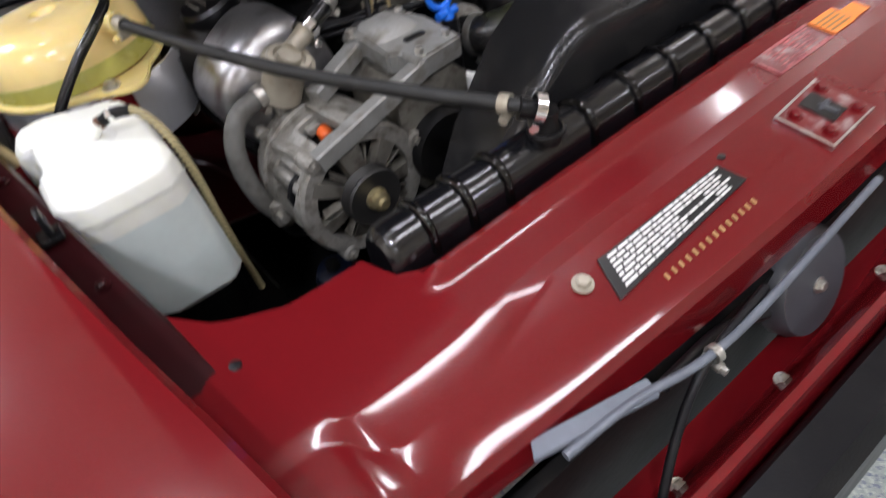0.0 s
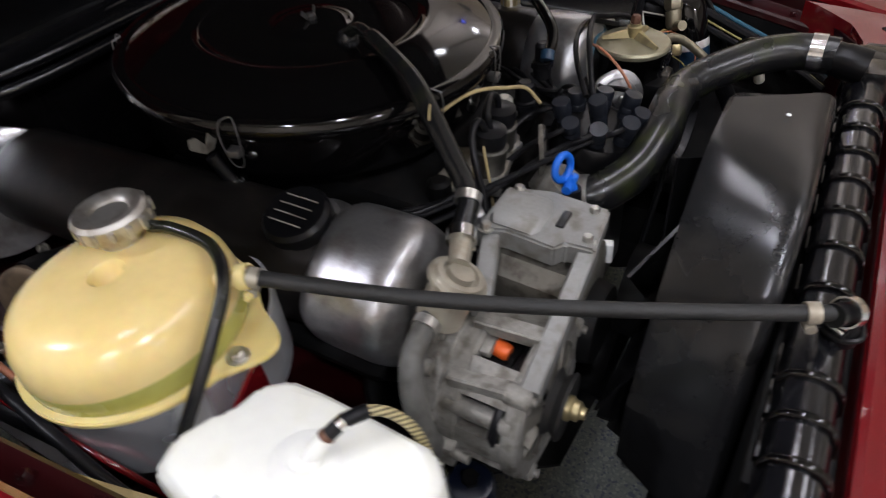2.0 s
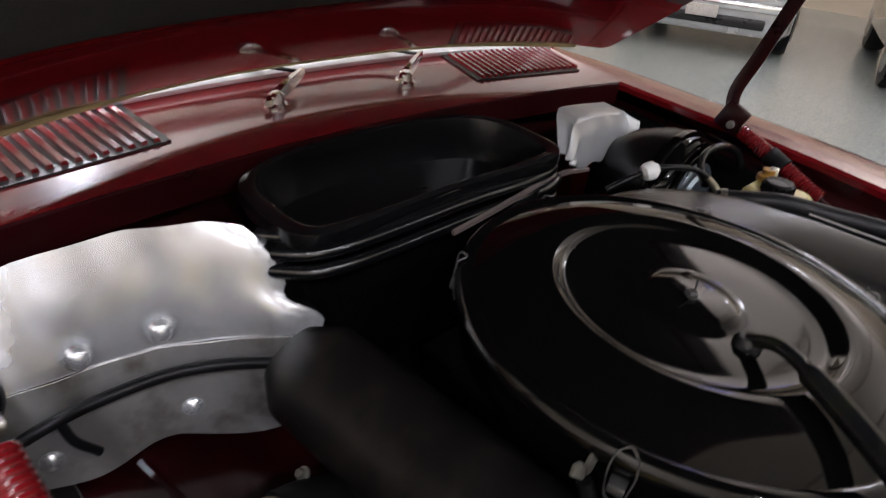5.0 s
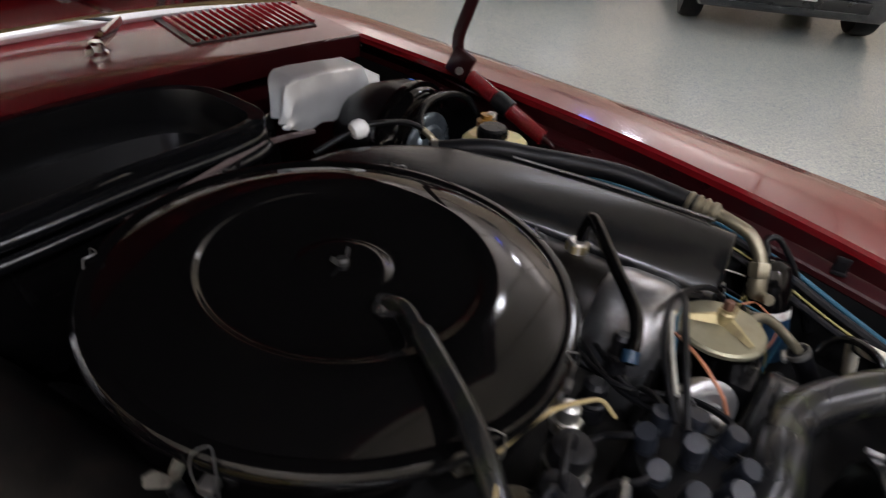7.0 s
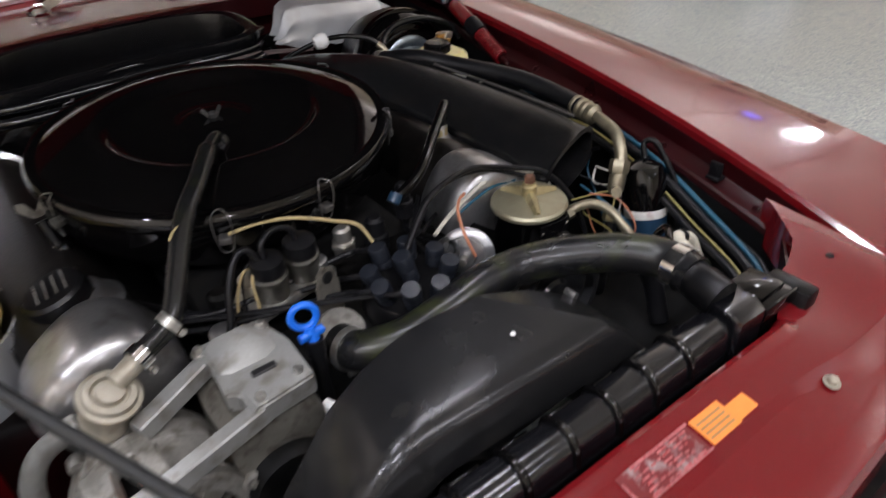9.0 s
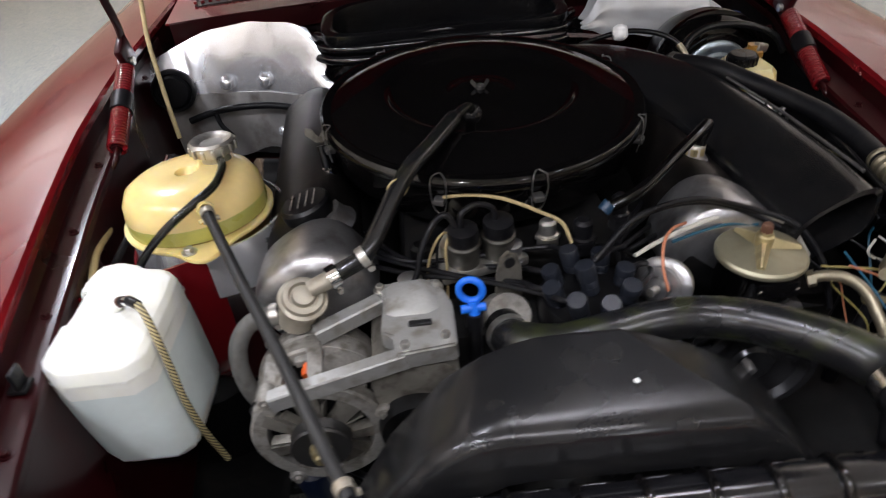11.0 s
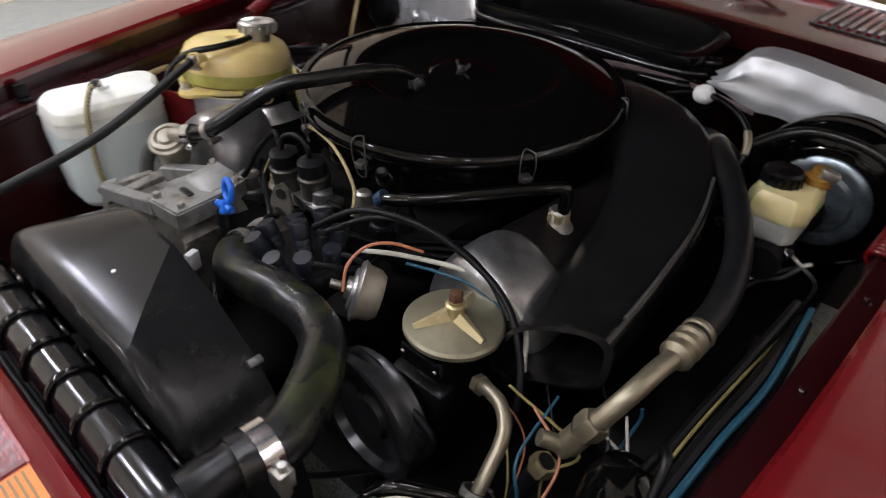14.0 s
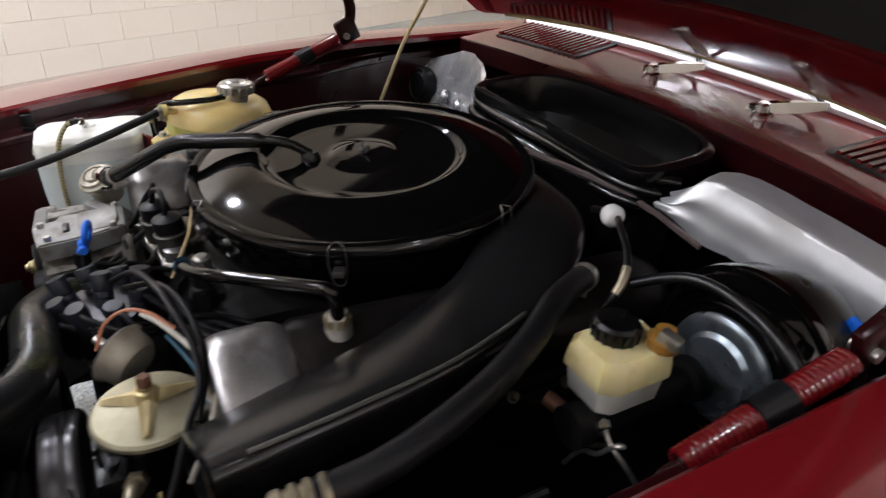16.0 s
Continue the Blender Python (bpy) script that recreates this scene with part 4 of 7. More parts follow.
# bonnet springs and hinge arms
for s, dy, dz in ((1, 0.0, 0.0), (-1, -0.055, 0.036)):
    a, b = V((s * 0.650, 0.895 + dy, 0.892 + dz)), V((s * 0.668, 1.085 + dy, 0.968 + dz))
    hs = thing("bonnet_spring", b, "red coil spring of the bonnet hinge with black tape", "spring", "bonnet springs")
    part("coil", coil(a, b, 0.0135, 0.0042, 30), M_RED, hs)
    part("core", rod(a, b, 0.010), M_RED_SHADED, hs)
    m0, m1 = a.lerp(b, 0.44), a.lerp(b, 0.64)
    part("tape", rod(m0, m1, 0.020, seg=18), M_RUBBER, hs, "band of black tape")
    part("hook", tube([a, a + (a - b) * 0.10, a + (a - b) * 0.16 + V((s * 0.01, 0, -0.01))], 0.006), M_RED_SHADED, hs)
    c = b + (b - a) * 0.12
    part("knuckle", box(c + V((0, 0.005, 0.012)), (0.016, 0.055, 0.06), 0.006, (25, 0, 0)), M_RED_SHADED, hs)
    part("arm", tube([c, c + V((0, 0.015, 0.06)), c + V((0.0, -0.01, 0.14)), c + V((-s * 0.01, -0.05, 0.26))], 0.011, 10, flat=(0.5, 1.3)), M_RED_SHADED, hs, "dark red hinge arm rising to the bonnet")
    part("pivot", rod(c + V((-0.015, 0, 0)), c + V((0.015, 0, 0)), 0.008), M_STEEL, hs)


# ---- engine ----
engine = thing("engine", (0, 0.75, 0.30), "grimy V8 engine with near-black alloy valve covers", "engine")
part("block", merge(box((0, 0.76, 0.56), (0.36, 0.66, 0.42), 0.03), box((0, 0.74, 0.34), (0.26, 0.5, 0.14), 0.04)), M_DARK, engine, "near-black engine block")
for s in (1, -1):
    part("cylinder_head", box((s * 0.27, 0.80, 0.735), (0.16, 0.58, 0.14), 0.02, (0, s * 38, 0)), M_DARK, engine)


def cover(s, y0, y1, rad, cx, cz, splay=0.0, flat=0.9):
    rings = []
    n = 14
    for k in range(n + 1):
        t = k / n
        y = y0 + (y1 - y0) * t
        e = min(t, 1 - t) * (y1 - y0) / 0.035
        sc = 1.0 if e > 1 else 0.72 + 0.28 * math.sqrt(max(0, 1 - (1 - e) ** 2))
        c = V((s * (cx + splay * t), y, cz))
        ring_pts = []
        for i in range(28):
            a = 2 * math.pi * i / 28
            x, z = rad * math.cos(a), rad * flat * math.sin(a)
            x = math.copysign(abs(x / rad) ** 0.75 * rad, x)
            z = math.copysign(abs(z / rad) ** 0.75 * rad, z)
            tl = radians(-32) * s
            ring_pts.append(c + V(((x * math.cos(tl) - z * math.sin(tl)) * sc, 0, (x * math.sin(tl) + z * math.cos(tl)) * sc)))
        rings.append(ring_pts)
    return loft(rings)


vcs = {}
for s in (1, -1):
    vcs[s] = part("valve_cover", cover(s, 0.585, 1.17, 0.072, 0.303, 0.822, 0.035), M_ALUD, engine, "near-black alloy valve cover")
    part("cover_nose", cover(s, 0.488 if s < 0 else 0.512, 0.61 if s < 0 else 0.625, 0.085 if s < 0 else 0.088, 0.296 if s < 0 else 0.308, 0.813 if s < 0 else 0.808), M_ALU, vcs[s], "bulged bright alloy front of the cover")
    for k in range(6):
        y = 0.63 + 0.085 * k
        part("cover_bolt", hexbolt((s * (0.385 + 0.005 * k), y, 0.77), (s * 0.7, 0, 0.7), 0.006, 0.010), M_GRIME, vcs[s])
part("intake_manifold", box((0, 0.78, 0.80), (0.34, 0.46, 0.06), 0.02), M_DARK, engine)
part("front_cover", box((0.0, 0.45, 0.66), (0.40, 0.10, 0.30), 0.03), M_DARK, engine)
part("thermostat_housing", merge(spun([(0.038, 0), (0.04, 0.03), (0.03, 0.05)], (-0.035, 0.455, 0.775), (0.1, -0.5, 0.8), 20), box((-0.04, 0.46, 0.77), (0.09, 0.07, 0.05), 0.012)), M_ALUL, engine, "chalky alloy thermostat housing")
eye_bm = merge(slab([(-0.045, 0.460, 0.795), (-0.005, 0.472, 0.795), (-0.006, 0.474, 0.86), (-0.012, 0.474, 0.882), (-0.024, 0.472, 0.890), (-0.036, 0.467, 0.882), (-0.042, 0.462, 0.86)], 0.006, 0.001))
eye = part("lifting_eye", eye_bm, M_GRIME, engine, "zinc lifting eye plate")
part("eye_hole", spun([(0.0, -0.0042), (0.008, -0.0042), (0.008, 0.0042), (0.0, 0.0042)], (-0.0235, 0.469, 0.874), (0.3, -1, 0), 16), M_INK, eye)
# fuel and vacuum fittings between the banks
for x, y, z, r, h, m in ((-0.09, 0.55, 0.815, 0.03, 0.045, M_BEIGE), (-0.14, 0.56, 0.80, 0.02, 0.05, M_DARK), (0.10, 0.55, 0.82, 0.018, 0.05, M_RUBBER), (0.15, 0.545, 0.86, 0.014, 0.05, M_RUBBER), (-0.01, 0.53, 0.82, 0.02, 0.04, M_ALU), (-0.16, 0.50, 0.79, 0.022, 0.05, M_ALU), (0.05, 0.56, 0.83, 0.016, 0.04, M_STEEL)):
    part("fitting", merge(spun([(r, 0), (r, h * 0.5), (r * 0.8, h * 0.55), (r * 0.8, h), (r * 0.5, h * 1.1)], (x, y, z), seg=18), spun([(r * 1.2, h * 0.3), (r * 1.2, h * 0.45)], (x, y, z), seg=6)), m, engine)
part("crank_pulley", spun([(0.02, -0.04), (0.085, -0.04), (0.08, -0.032), (0.08, -0.016), (0.086, -0.008), (0.086, 0.0), (0.03, 0.01)], (0.0, 0.375, 0.47), (0, 1, 0), 30), M_DARK, engine)
part("steering_pump_pulley", spun([(0.03, 0.02), (0.078, 0.018), (0.082, 0.014), (0.082, 0.009), (0.0815, 0.008), (0.0815, -0.006), (0.082, -0.007), (0.082, -0.019), (0.077, -0.022), (0.068, -0.021), (0.062, -0.010), (0.030, -0.006), (0.026, -0.012), (0.0, -0.012)], (0.285, 0.365, 0.745), (0.05, 1, 0), 48), M_PULLEY, engine, "dull dark belt pulley")
for s, z in ((1, 0.745), (-1, 0.726)):
    x = 0.285 if s > 0 else -0.289
    part("drive_belt", tube([(x - s * 0.07, 0.367, z + 0.03), (x - s * 0.02, 0.367, z + 0.078 if s > 0 else z + 0.055), (x + s * 0.05, 0.367, z + 0.055), (x + s * 0.074, 0.367, z - 0.02), (0.06 * s, 0.367, 0.40), (-0.06 * s, 0.367, 0.40)], 0.0055, 8, 6), M_RUBBER, engine)
fan = thing("cooling_fan", (0.01, 0.30, 0.42), "dark plastic cooling fan in the shroud", "fan")
part("hub", spun([(0.06, -0.02), (0.07, 0.0), (0.07, 0.07), (0.04, 0.075)], (0.01, 0.27, 0.62), (0, 1, 0), 24), M_DARK, fan)
for k in range(7):
    a = 2 * math.pi * k / 7 + 0.3
    d, t = V((math.cos(a), 0, math.sin(a))), V((-math.sin(a), 0, math.cos(a)))
    c = V((0.01, 0.29, 0.62))
    part("blade", slab([c + d * 0.06 - t * 0.025 + V((0, -0.012, 0)), c + d * 0.21 - t * 0.045 + V((0, -0.02, 0)), c + d * 0.215 + t * 0.045 + V((0, 0.02, 0)), c + d * 0.06 + t * 0.025 + V((0, 0.012, 0))], 0.004), M_PLAST, fan)
# chassis pieces under the engine
sub = thing("subframe", (0, 0.5, 0.2), "black steel front subframe", "car part")
part("crossmember", box((0, 0.66, 0.26), (1.1, 0.10, 0.12), 0.02), M_DARK, sub)
part("crossmember", box((0, 0.05, 0.30), (1.15, 0.05, 0.10), 0.015), M_DARK, sub)
for s in (1, -1):
    part("rail", box((s * 0.50, 0.75, 0.36), (0.09, 1.45, 0.12), 0.02), M_DARK, sub)
    part("spring_tower", spun([(0.10, 0), (0.10, 0.30), (0.06, 0.34)], (s * 0.54, 0.62, 0.30), seg=24), M_DARK, sub)
    w = part("wheel", spun([(0.0, -0.09), (0.19, -0.09), (0.31, -0.085), (0.325, -0.05), (0.325, 0.05), (0.31, 0.085), (0.19, 0.09), (0.0, 0.07)], (s * 0.74, 0.62, 0.325), (1, 0, 0), 36), M_RUBBER, sub, "black tyre on a steel wheel")
# Dark sheets added to keep the bay floor dark, with gaps left open.
ut = thing("floor_filler", (-0.35, 0.35, 0.40), "dark filler sheets added below the alternator", "tray")
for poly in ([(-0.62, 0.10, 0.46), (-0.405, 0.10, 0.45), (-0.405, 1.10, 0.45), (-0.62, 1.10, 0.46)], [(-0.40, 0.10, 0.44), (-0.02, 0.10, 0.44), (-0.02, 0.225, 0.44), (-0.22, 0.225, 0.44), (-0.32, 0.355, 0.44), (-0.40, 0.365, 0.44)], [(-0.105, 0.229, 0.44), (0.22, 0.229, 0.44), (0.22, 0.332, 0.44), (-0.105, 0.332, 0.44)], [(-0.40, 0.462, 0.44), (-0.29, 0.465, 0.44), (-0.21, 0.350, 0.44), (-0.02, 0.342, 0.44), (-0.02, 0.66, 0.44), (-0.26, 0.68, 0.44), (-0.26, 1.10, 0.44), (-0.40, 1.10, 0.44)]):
    part("filler_panel", slab(poly, 0.006), M_DARK, ut)
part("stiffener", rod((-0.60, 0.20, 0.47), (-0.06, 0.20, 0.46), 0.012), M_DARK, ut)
cn = thing("blue_canister", (-0.33, 0.44, 0.44), "dark navy oil canister low beside the engine", "canister")
part("can", spun([(0.030, 0), (0.034, 0.006), (0.034, 0.075), (0.028, 0.092), (0.010, 0.098)], (-0.335, 0.432, 0.46), (-0.1, -0.1, 1), 26), M_CAN, cn)
part("nut", spun([(0.012, 0.096), (0.012, 0.108)], (-0.335, 0.432, 0.46), (-0.1, -0.1, 1), 6), M_DARK, cn)
gb = thing("gearbox", (0, 1.35, 0.3), "dark gearbox behind the engine", "car part")
part("housing", merge(spun([(0.2, 0), (0.19, 0.16), (0.13, 0.36)], (0, 1.08, 0.52), (0, 1, 0), 24), box((0, 1.2, 0.33), (0.2, 0.3, 0.08), 0.02)), M_DARK, gb)

# oil filler cap and the breather stem
cap_a = V((-0.25, 0, 1)).normalized()
oc = thing("oil_filler_cap", (-0.306, 0.640, 0.872), "black plastic oil filler cap with white printed lines", "cap")
part("base", spun([(0.064, -0.024), (0.054, -0.012), (0.048, 0.0), (0.046, 0.004), (0.040, 0.006)], (-0.304, 0.640, 0.872), cap_a, 36), M_ALU, oc, "bright alloy neck flaring under the cap")
part("grip", spun([(0.038, 0.004), (0.040, 0.010), (0.040, 0.026), (0.036, 0.031), (0.0, 0.032)], (-0.304, 0.640, 0.872), cap_a, 36), M_SATIN, oc)
u_, w_, d_ = V((1, 0, 0.25)).normalized(), V((0, 1, 0)), cap_a
for k in range(4):
    c = V((-0.304, 0.640, 0.872)) + d_ * 0.0335 + u_ * (-0.018 + 0.012 * k)
    part("print_bar", slab([c - u_ * 0.0008 - w_ * 0.022, c + u_ * 0.0008 - w_ * 0.022, c + u_ * 0.0008 + w_ * 0.022, c - u_ * 0.0008 + w_ * 0.022], 0.0012), M_ALUL, oc)
ws = thing("wing_bolt", (-0.282, 0.756, 0.875), "small wing bolt on a clip by the valve cover", "bolt")
part("stem", rod((-0.282, 0.756, 0.868), (-0.290, 0.778, 0.925), 0.008), M_SATIN, ws)
part("collar", spun([(0.014, 0), (0.015, 0.01), (0.010, 0.014)], (-0.282, 0.756, 0.880), (-0.1, 0.3, 1), 12), M_CHROME, ws)
for s in (1, -1):
    c = V((-0.291, 0.780, 0.930))
    part("wing", slab([c, c + V((s * 0.006, -0.003, 0.002)), c + V((s * 0.022, 0.0, 0.016)), c + V((s * 0.020, 0.0, 0.028)), c + V((s * 0.010, 0, 0.026)), c + V((0, 0, 0.010))], 0.0045, 0.001), M_GRIME, ws)

# ---- air cleaner ----
AC = V((-0.010, 0.838, 0.0))
ac = thing("air_cleaner", (AC.x, AC.y, 0.84), "large round glossy black air cleaner on the engine", "air filter")


def tilted(bm):
    """The whole cleaner sits a little higher at the back and towards the right fender."""
    turn_ = Euler((radians(3.4), radians(1.2), 0)).to_matrix()
    bmesh.ops.rotate(bm, matrix=turn_, cent=AC + V((0, 0, 0.95)), verts=bm.verts)
    bmesh.ops.translate(bm, vec=(0, 0, 0.008), verts=bm.verts)
    return bm


part("bowl", tilted(spun([(0.16, 0.826), (0.20, 0.83), (0.252, 0.862), (0.266, 0.885), (0.268, 0.930), (0.262, 0.936)], AC, seg=72)), M_BLACK, ac)
lid = part("lid", tilted(spun([(0.264, 0.930), (0.276, 0.934), (0.2795, 0.941), (0.279, 0.950), (0.274, 0.956), (0.264, 0.957), (0.259, 0.955), (0.254, 0.957), (0.232, 0.965), (0.205, 0.9715), (0.182, 0.9745), (0.170, 0.9745), (0.164, 0.9725), (0.159, 0.9680), (0.154, 0.9640), (0.146, 0.9622), (0.130, 0.9618), (0.072, 0.9610), (0.060, 0.9604), (0.054, 0.9625), (0.048, 0.9650), (0.040, 0.9658), (0.0, 0.9660)], AC, seg=96)), M_BLACK, ac, "glossy black domed lid with a sunken centre")
part("wing_nut", merge(spun([(0.008, 0.972), (0.008, 0.979), (0.005, 0.982)], AC, seg=16), *[slab([AC + V((s * 0.004, 0, 0.975)), AC + V((s * 0.009, 0, 0.975)), AC + V((s * 0.017, 0.003, 0.985)), AC + V((s * 0.013, 0.003, 0.990)), AC + V((s * 0.007, 0, 0.983))], 0.0025, 0.0005) for s in (1, -1)]), M_HORNB, ac, "small dull wing nut")
for deg_ in (-80, -29, 24, 76, 128, 198, 250):
    a = radians(deg_)
    d = V((math.cos(a), math.sin(a), 0))
    t = V((-math.sin(a), math.cos(a), 0))
    c = AC + d * 0.275
    part("clip", tilted(merge(tube([c + d * 0.004 + t * 0.010 + V((0, 0, 0.958)), c + d * 0.006 + t * 0.012 + V((0, 0, 0.935)), c + d * 0.001 + t * 0.007 + V((0, 0, 0.900)), c + d * 0.001 - t * 0.007 + V((0, 0, 0.900)), c + d * 0.006 - t * 0.012 + V((0, 0, 0.935)), c + d * 0.004 - t * 0.010 + V((0, 0, 0.958)), c + d * -0.006 + V((0, 0, 0.961)), c + d * 0.004 + t * 0.010 + V((0, 0, 0.958))], 0.0010, 6, 4),
                       box(c + d * 0.001 + V((0, 0, 0.918)), (0.016, 0.016, 0.010), 0.002, (0, 0, deg_)))), M_CLIP, ac, "bent wire lid clip")
# intake snout
SN = [(0.10, 1.03, 0.915), (0.24, 1.00, 0.918), (0.345, 0.90, 0.905), (0.400, 0.76, 0.882), (0.424, 0.62, 0.868), (0.438, 0.490, 0.856)]


def snout():
    path = smooth_path(SN, 8)
    n = len(path)
    rings, inner = [], []
    for i, p in enumerate(path):
        d = path[min(i + 1, n - 1)] - path[max(i - 1, 0)]
        d.z = 0
        d.normalize()
        sd = V((d.y, -d.x, 0))
        t = i / (n - 1)
        w, h = 0.082 - 0.022 * t, 0.030 + 0.008 * t
        rr = []
        for k in range(40):
            a = 2 * math.pi * k / 40
            soft = ease((t - 0.84) / 0.16)
            x = math.copysign(abs(math.cos(a)) ** (0.30 + 0.06 * t + 0.12 * soft), math.cos(a)) * w
            z = math.copysign(abs(math.sin(a)) ** (0.38 + 0.22 * soft), math.sin(a)) * h
            z += 0.026 * (x / w) * t + (0.007 if z > 0 else 0) * (1 - (x / w) ** 2)
            rr.append(p - sd * x + V((0, 0, z)))
        rings.append(rr)
    last = rings[-1]
    c = sum(last, V()) / len(last)
    rim = [c + (q - c) * 1.06 + V((0, -0.004, 0)) for q in last]
    lip = [c + (q - c) * 0.93 + V((0, -0.006, 0)) for q in last]
    ins = [c + (q - c) * 0.90 + V((0, 0.10, 0)) for q in last]
    return loft(rings + [rim, lip, ins], True, True)


def snout_edge():
    """Points along the pressed edge on the outer side of the snout's top."""
    path = smooth_path(SN, 8)
    n, out = len(path), []
    for i in range(n // 2, n - 2):
        d = path[i + 1] - path[i - 1]
        d.z = 0
        d.normalize()
        t = i / (n - 1)
        w, h = 0.082 - 0.022 * t, 0.030 + 0.008 * t
        out.append(path[i] + V((-d.y, d.x, 0)) * (0.90 * w) + V((0, 0, h * 0.93 + 0.0234 * t + 0.0048)))
    return out


part("snout", snout(), M_SNOUT, ac, "flattened black intake snout with an open mouth")
# Highlight along the pressed edge is coloured in as pale steel.
part("edge_highlight", tube(snout_edge(), 0.0026, 8, 1), M_CLIP, ac, "pressed edge in pale metal standing for its highlight")
part("stub", spun([(0.016, 0), (0.016, 0.012), (0.011, 0.02)], (-0.034, 0.756, 0.957), seg=16), M_PLAST, ac)
breather = hose("breather_hose", [(-0.034, 0.756, 0.972), (-0.046, 0.724, 0.990), (-0.070, 0.685, 0.992), (-0.112, 0.615, 0.984), (-0.138, 0.578, 0.978), (-0.161, 0.547, 0.962), (-0.190, 0.505, 0.930), (-0.214, 0.474, 0.906), (-0.252, 0.463, 0.889)], lambda t: 0.008 if t < 0.25 else 0.0125, M_HOSE, "shiny black breather hose over the air cleaner lid", clamps=())
part("clamp", band((-0.216, 0.4735, 0.9045), (-0.038, -0.011, -0.017), 0.013, 0.011), M_STEEL, breather, "zinc-plated worm-drive clamp")
hose("zip_tie", [(-0.162 + 0.014 * math.cos(a), 0.546 + 0.006 * math.cos(a), 0.960 + 0.014 * math.sin(a)) for a in [k * math.pi / 6 for k in range(13)]], 0.0014, M_TAN, "ochre cable tie round the hose", "cable tie", steps=2, seg=6)

# diverter valve and its hose
dv = thing("diverter_valve", (-0.298, 0.444, 0.84), "tan metal vacuum valve with a round diaphragm", "valve")
dva = V((0.28, -0.38, 0.88)).normalized()
part("diaphragm", spun([(0.016, -0.018), (0.025, -0.014), (0.027, -0.005), (0.0325, -0.003), (0.0335, 0.0), (0.0325, 0.003), (0.028, 0.005), (0.026, 0.010), (0.020, 0.011), (0.018, 0.006), (0.015, 0.006), (0.014, 0.013), (0.009, 0.014), (0.0, 0.014)], (-0.300, 0.443, 0.868), dva, 36), M_BEIGE, dv)
part("nozzle", rod((-0.290, 0.446, 0.880), (-0.252, 0.462, 0.888), 0.011, 0.013), M_BEIGE, dv)
part("clamp", band((-0.258, 0.460, 0.888), (0.038, 0.016, 0.008), 0.0145, 0.014), M_CHROME, dv, "bright worm-drive clamp")
part("body", spun([(0.026, 0), (0.026, 0.03), (0.022, 0.045)], (-0.318, 0.458, 0.825), (0.3, -0.3, 0.9), 20), M_BEIGE, dv)
hose("grey_hose", [(-0.318, 0.458, 0.838), (-0.353, 0.457, 0.836), (-0.383, 0.452, 0.826), (-0.401, 0.443, 0.800), (-0.406, 0.435, 0.762), (-0.398, 0.430, 0.715), (-0.375, 0.428, 0.672)], 0.0125, M_GREYHOSE, "short grey rubber elbow hose below the valve", clamps=(0.12,))
hose("coolant_hose", [(-0.352, 0.42, 0.66), (-0.36, 0.47, 0.63), (-0.33, 0.56, 0.62), (-0.27, 0.60, 0.66)], 0.019, M_RUBBER, "black coolant hose beside the block")

# ---- alternator and compressor ----
alt = thing("alternator", (-0.300, 0.37, 0.64), "corroded grey alternator with orange windings showing", "alternator")
AX = V((-0.295, 0.0, 0.720))
AD = V((0.04, -1, -0.04)).normalized()
AF = AX + V((0, 0.352, 0))


def arc_block(a0, a1, r0, r1, y0, y1, c=0.003):
    """A curved cast piece of the drum, from angle a0 to a1 about the shaft, with chamfered edges."""
    n = max(2, int((a1 - a0) / 9))
    prof = [(r0, y0), (r1 - c, y0), (r1, y0 + c), (r1, y1 - c), (r1 - c, y1), (r0, y1)]
    rings = []
    for k in range(n + 1):
        a = radians(a0 + (a1 - a0) * k / n)
        rings.append([AX + V((math.cos(a) * r, y, math.sin(a) * r)) for r, y in prof])
    return loft(rings)


part("rear_bell", spun([(0.030, -0.150), (0.060, -0.142), (0.080, -0.122), (0.089, -0.100), (0.090, -0.088), (0.084, -0.084)], AF, AD, 36), M_ALUL, alt)
part("stator", spun([(0.0580, -0.092), (0.0600, -0.088), (0.0600, -0.010), (0.0560, -0.004), (0.03, -0.002)], AF, AD, 40), M_DARK, alt, "dark laminated stator ring")
part("front_ring", arc_block(-180, 180, 0.070, 0.091, 0.340, 0.360), M_ALUL, alt)
part("rear_ring", arc_block(-180, 180, 0.070, 0.091, 0.410, 0.440), M_ALUL, alt)
# cast ribs between the rings, open windows between them
for a0, a1, r1 in ((114, 140, 0.092), (166, 186, 0.090), (42, 80, 0.091), (8, 24, 0.090), (204, 222, 0.090), (240, 262, 0.090), (285, 305, 0.090), (325, 345, 0.090)):
    part("rib", arc_block(a0, a1, 0.076, r1, 0.357, 0.414, 0.003), M_ALUL, alt, "corroded cast rib between open windows")
au, aw, ad = frame_of(AD)
random.seed(31)
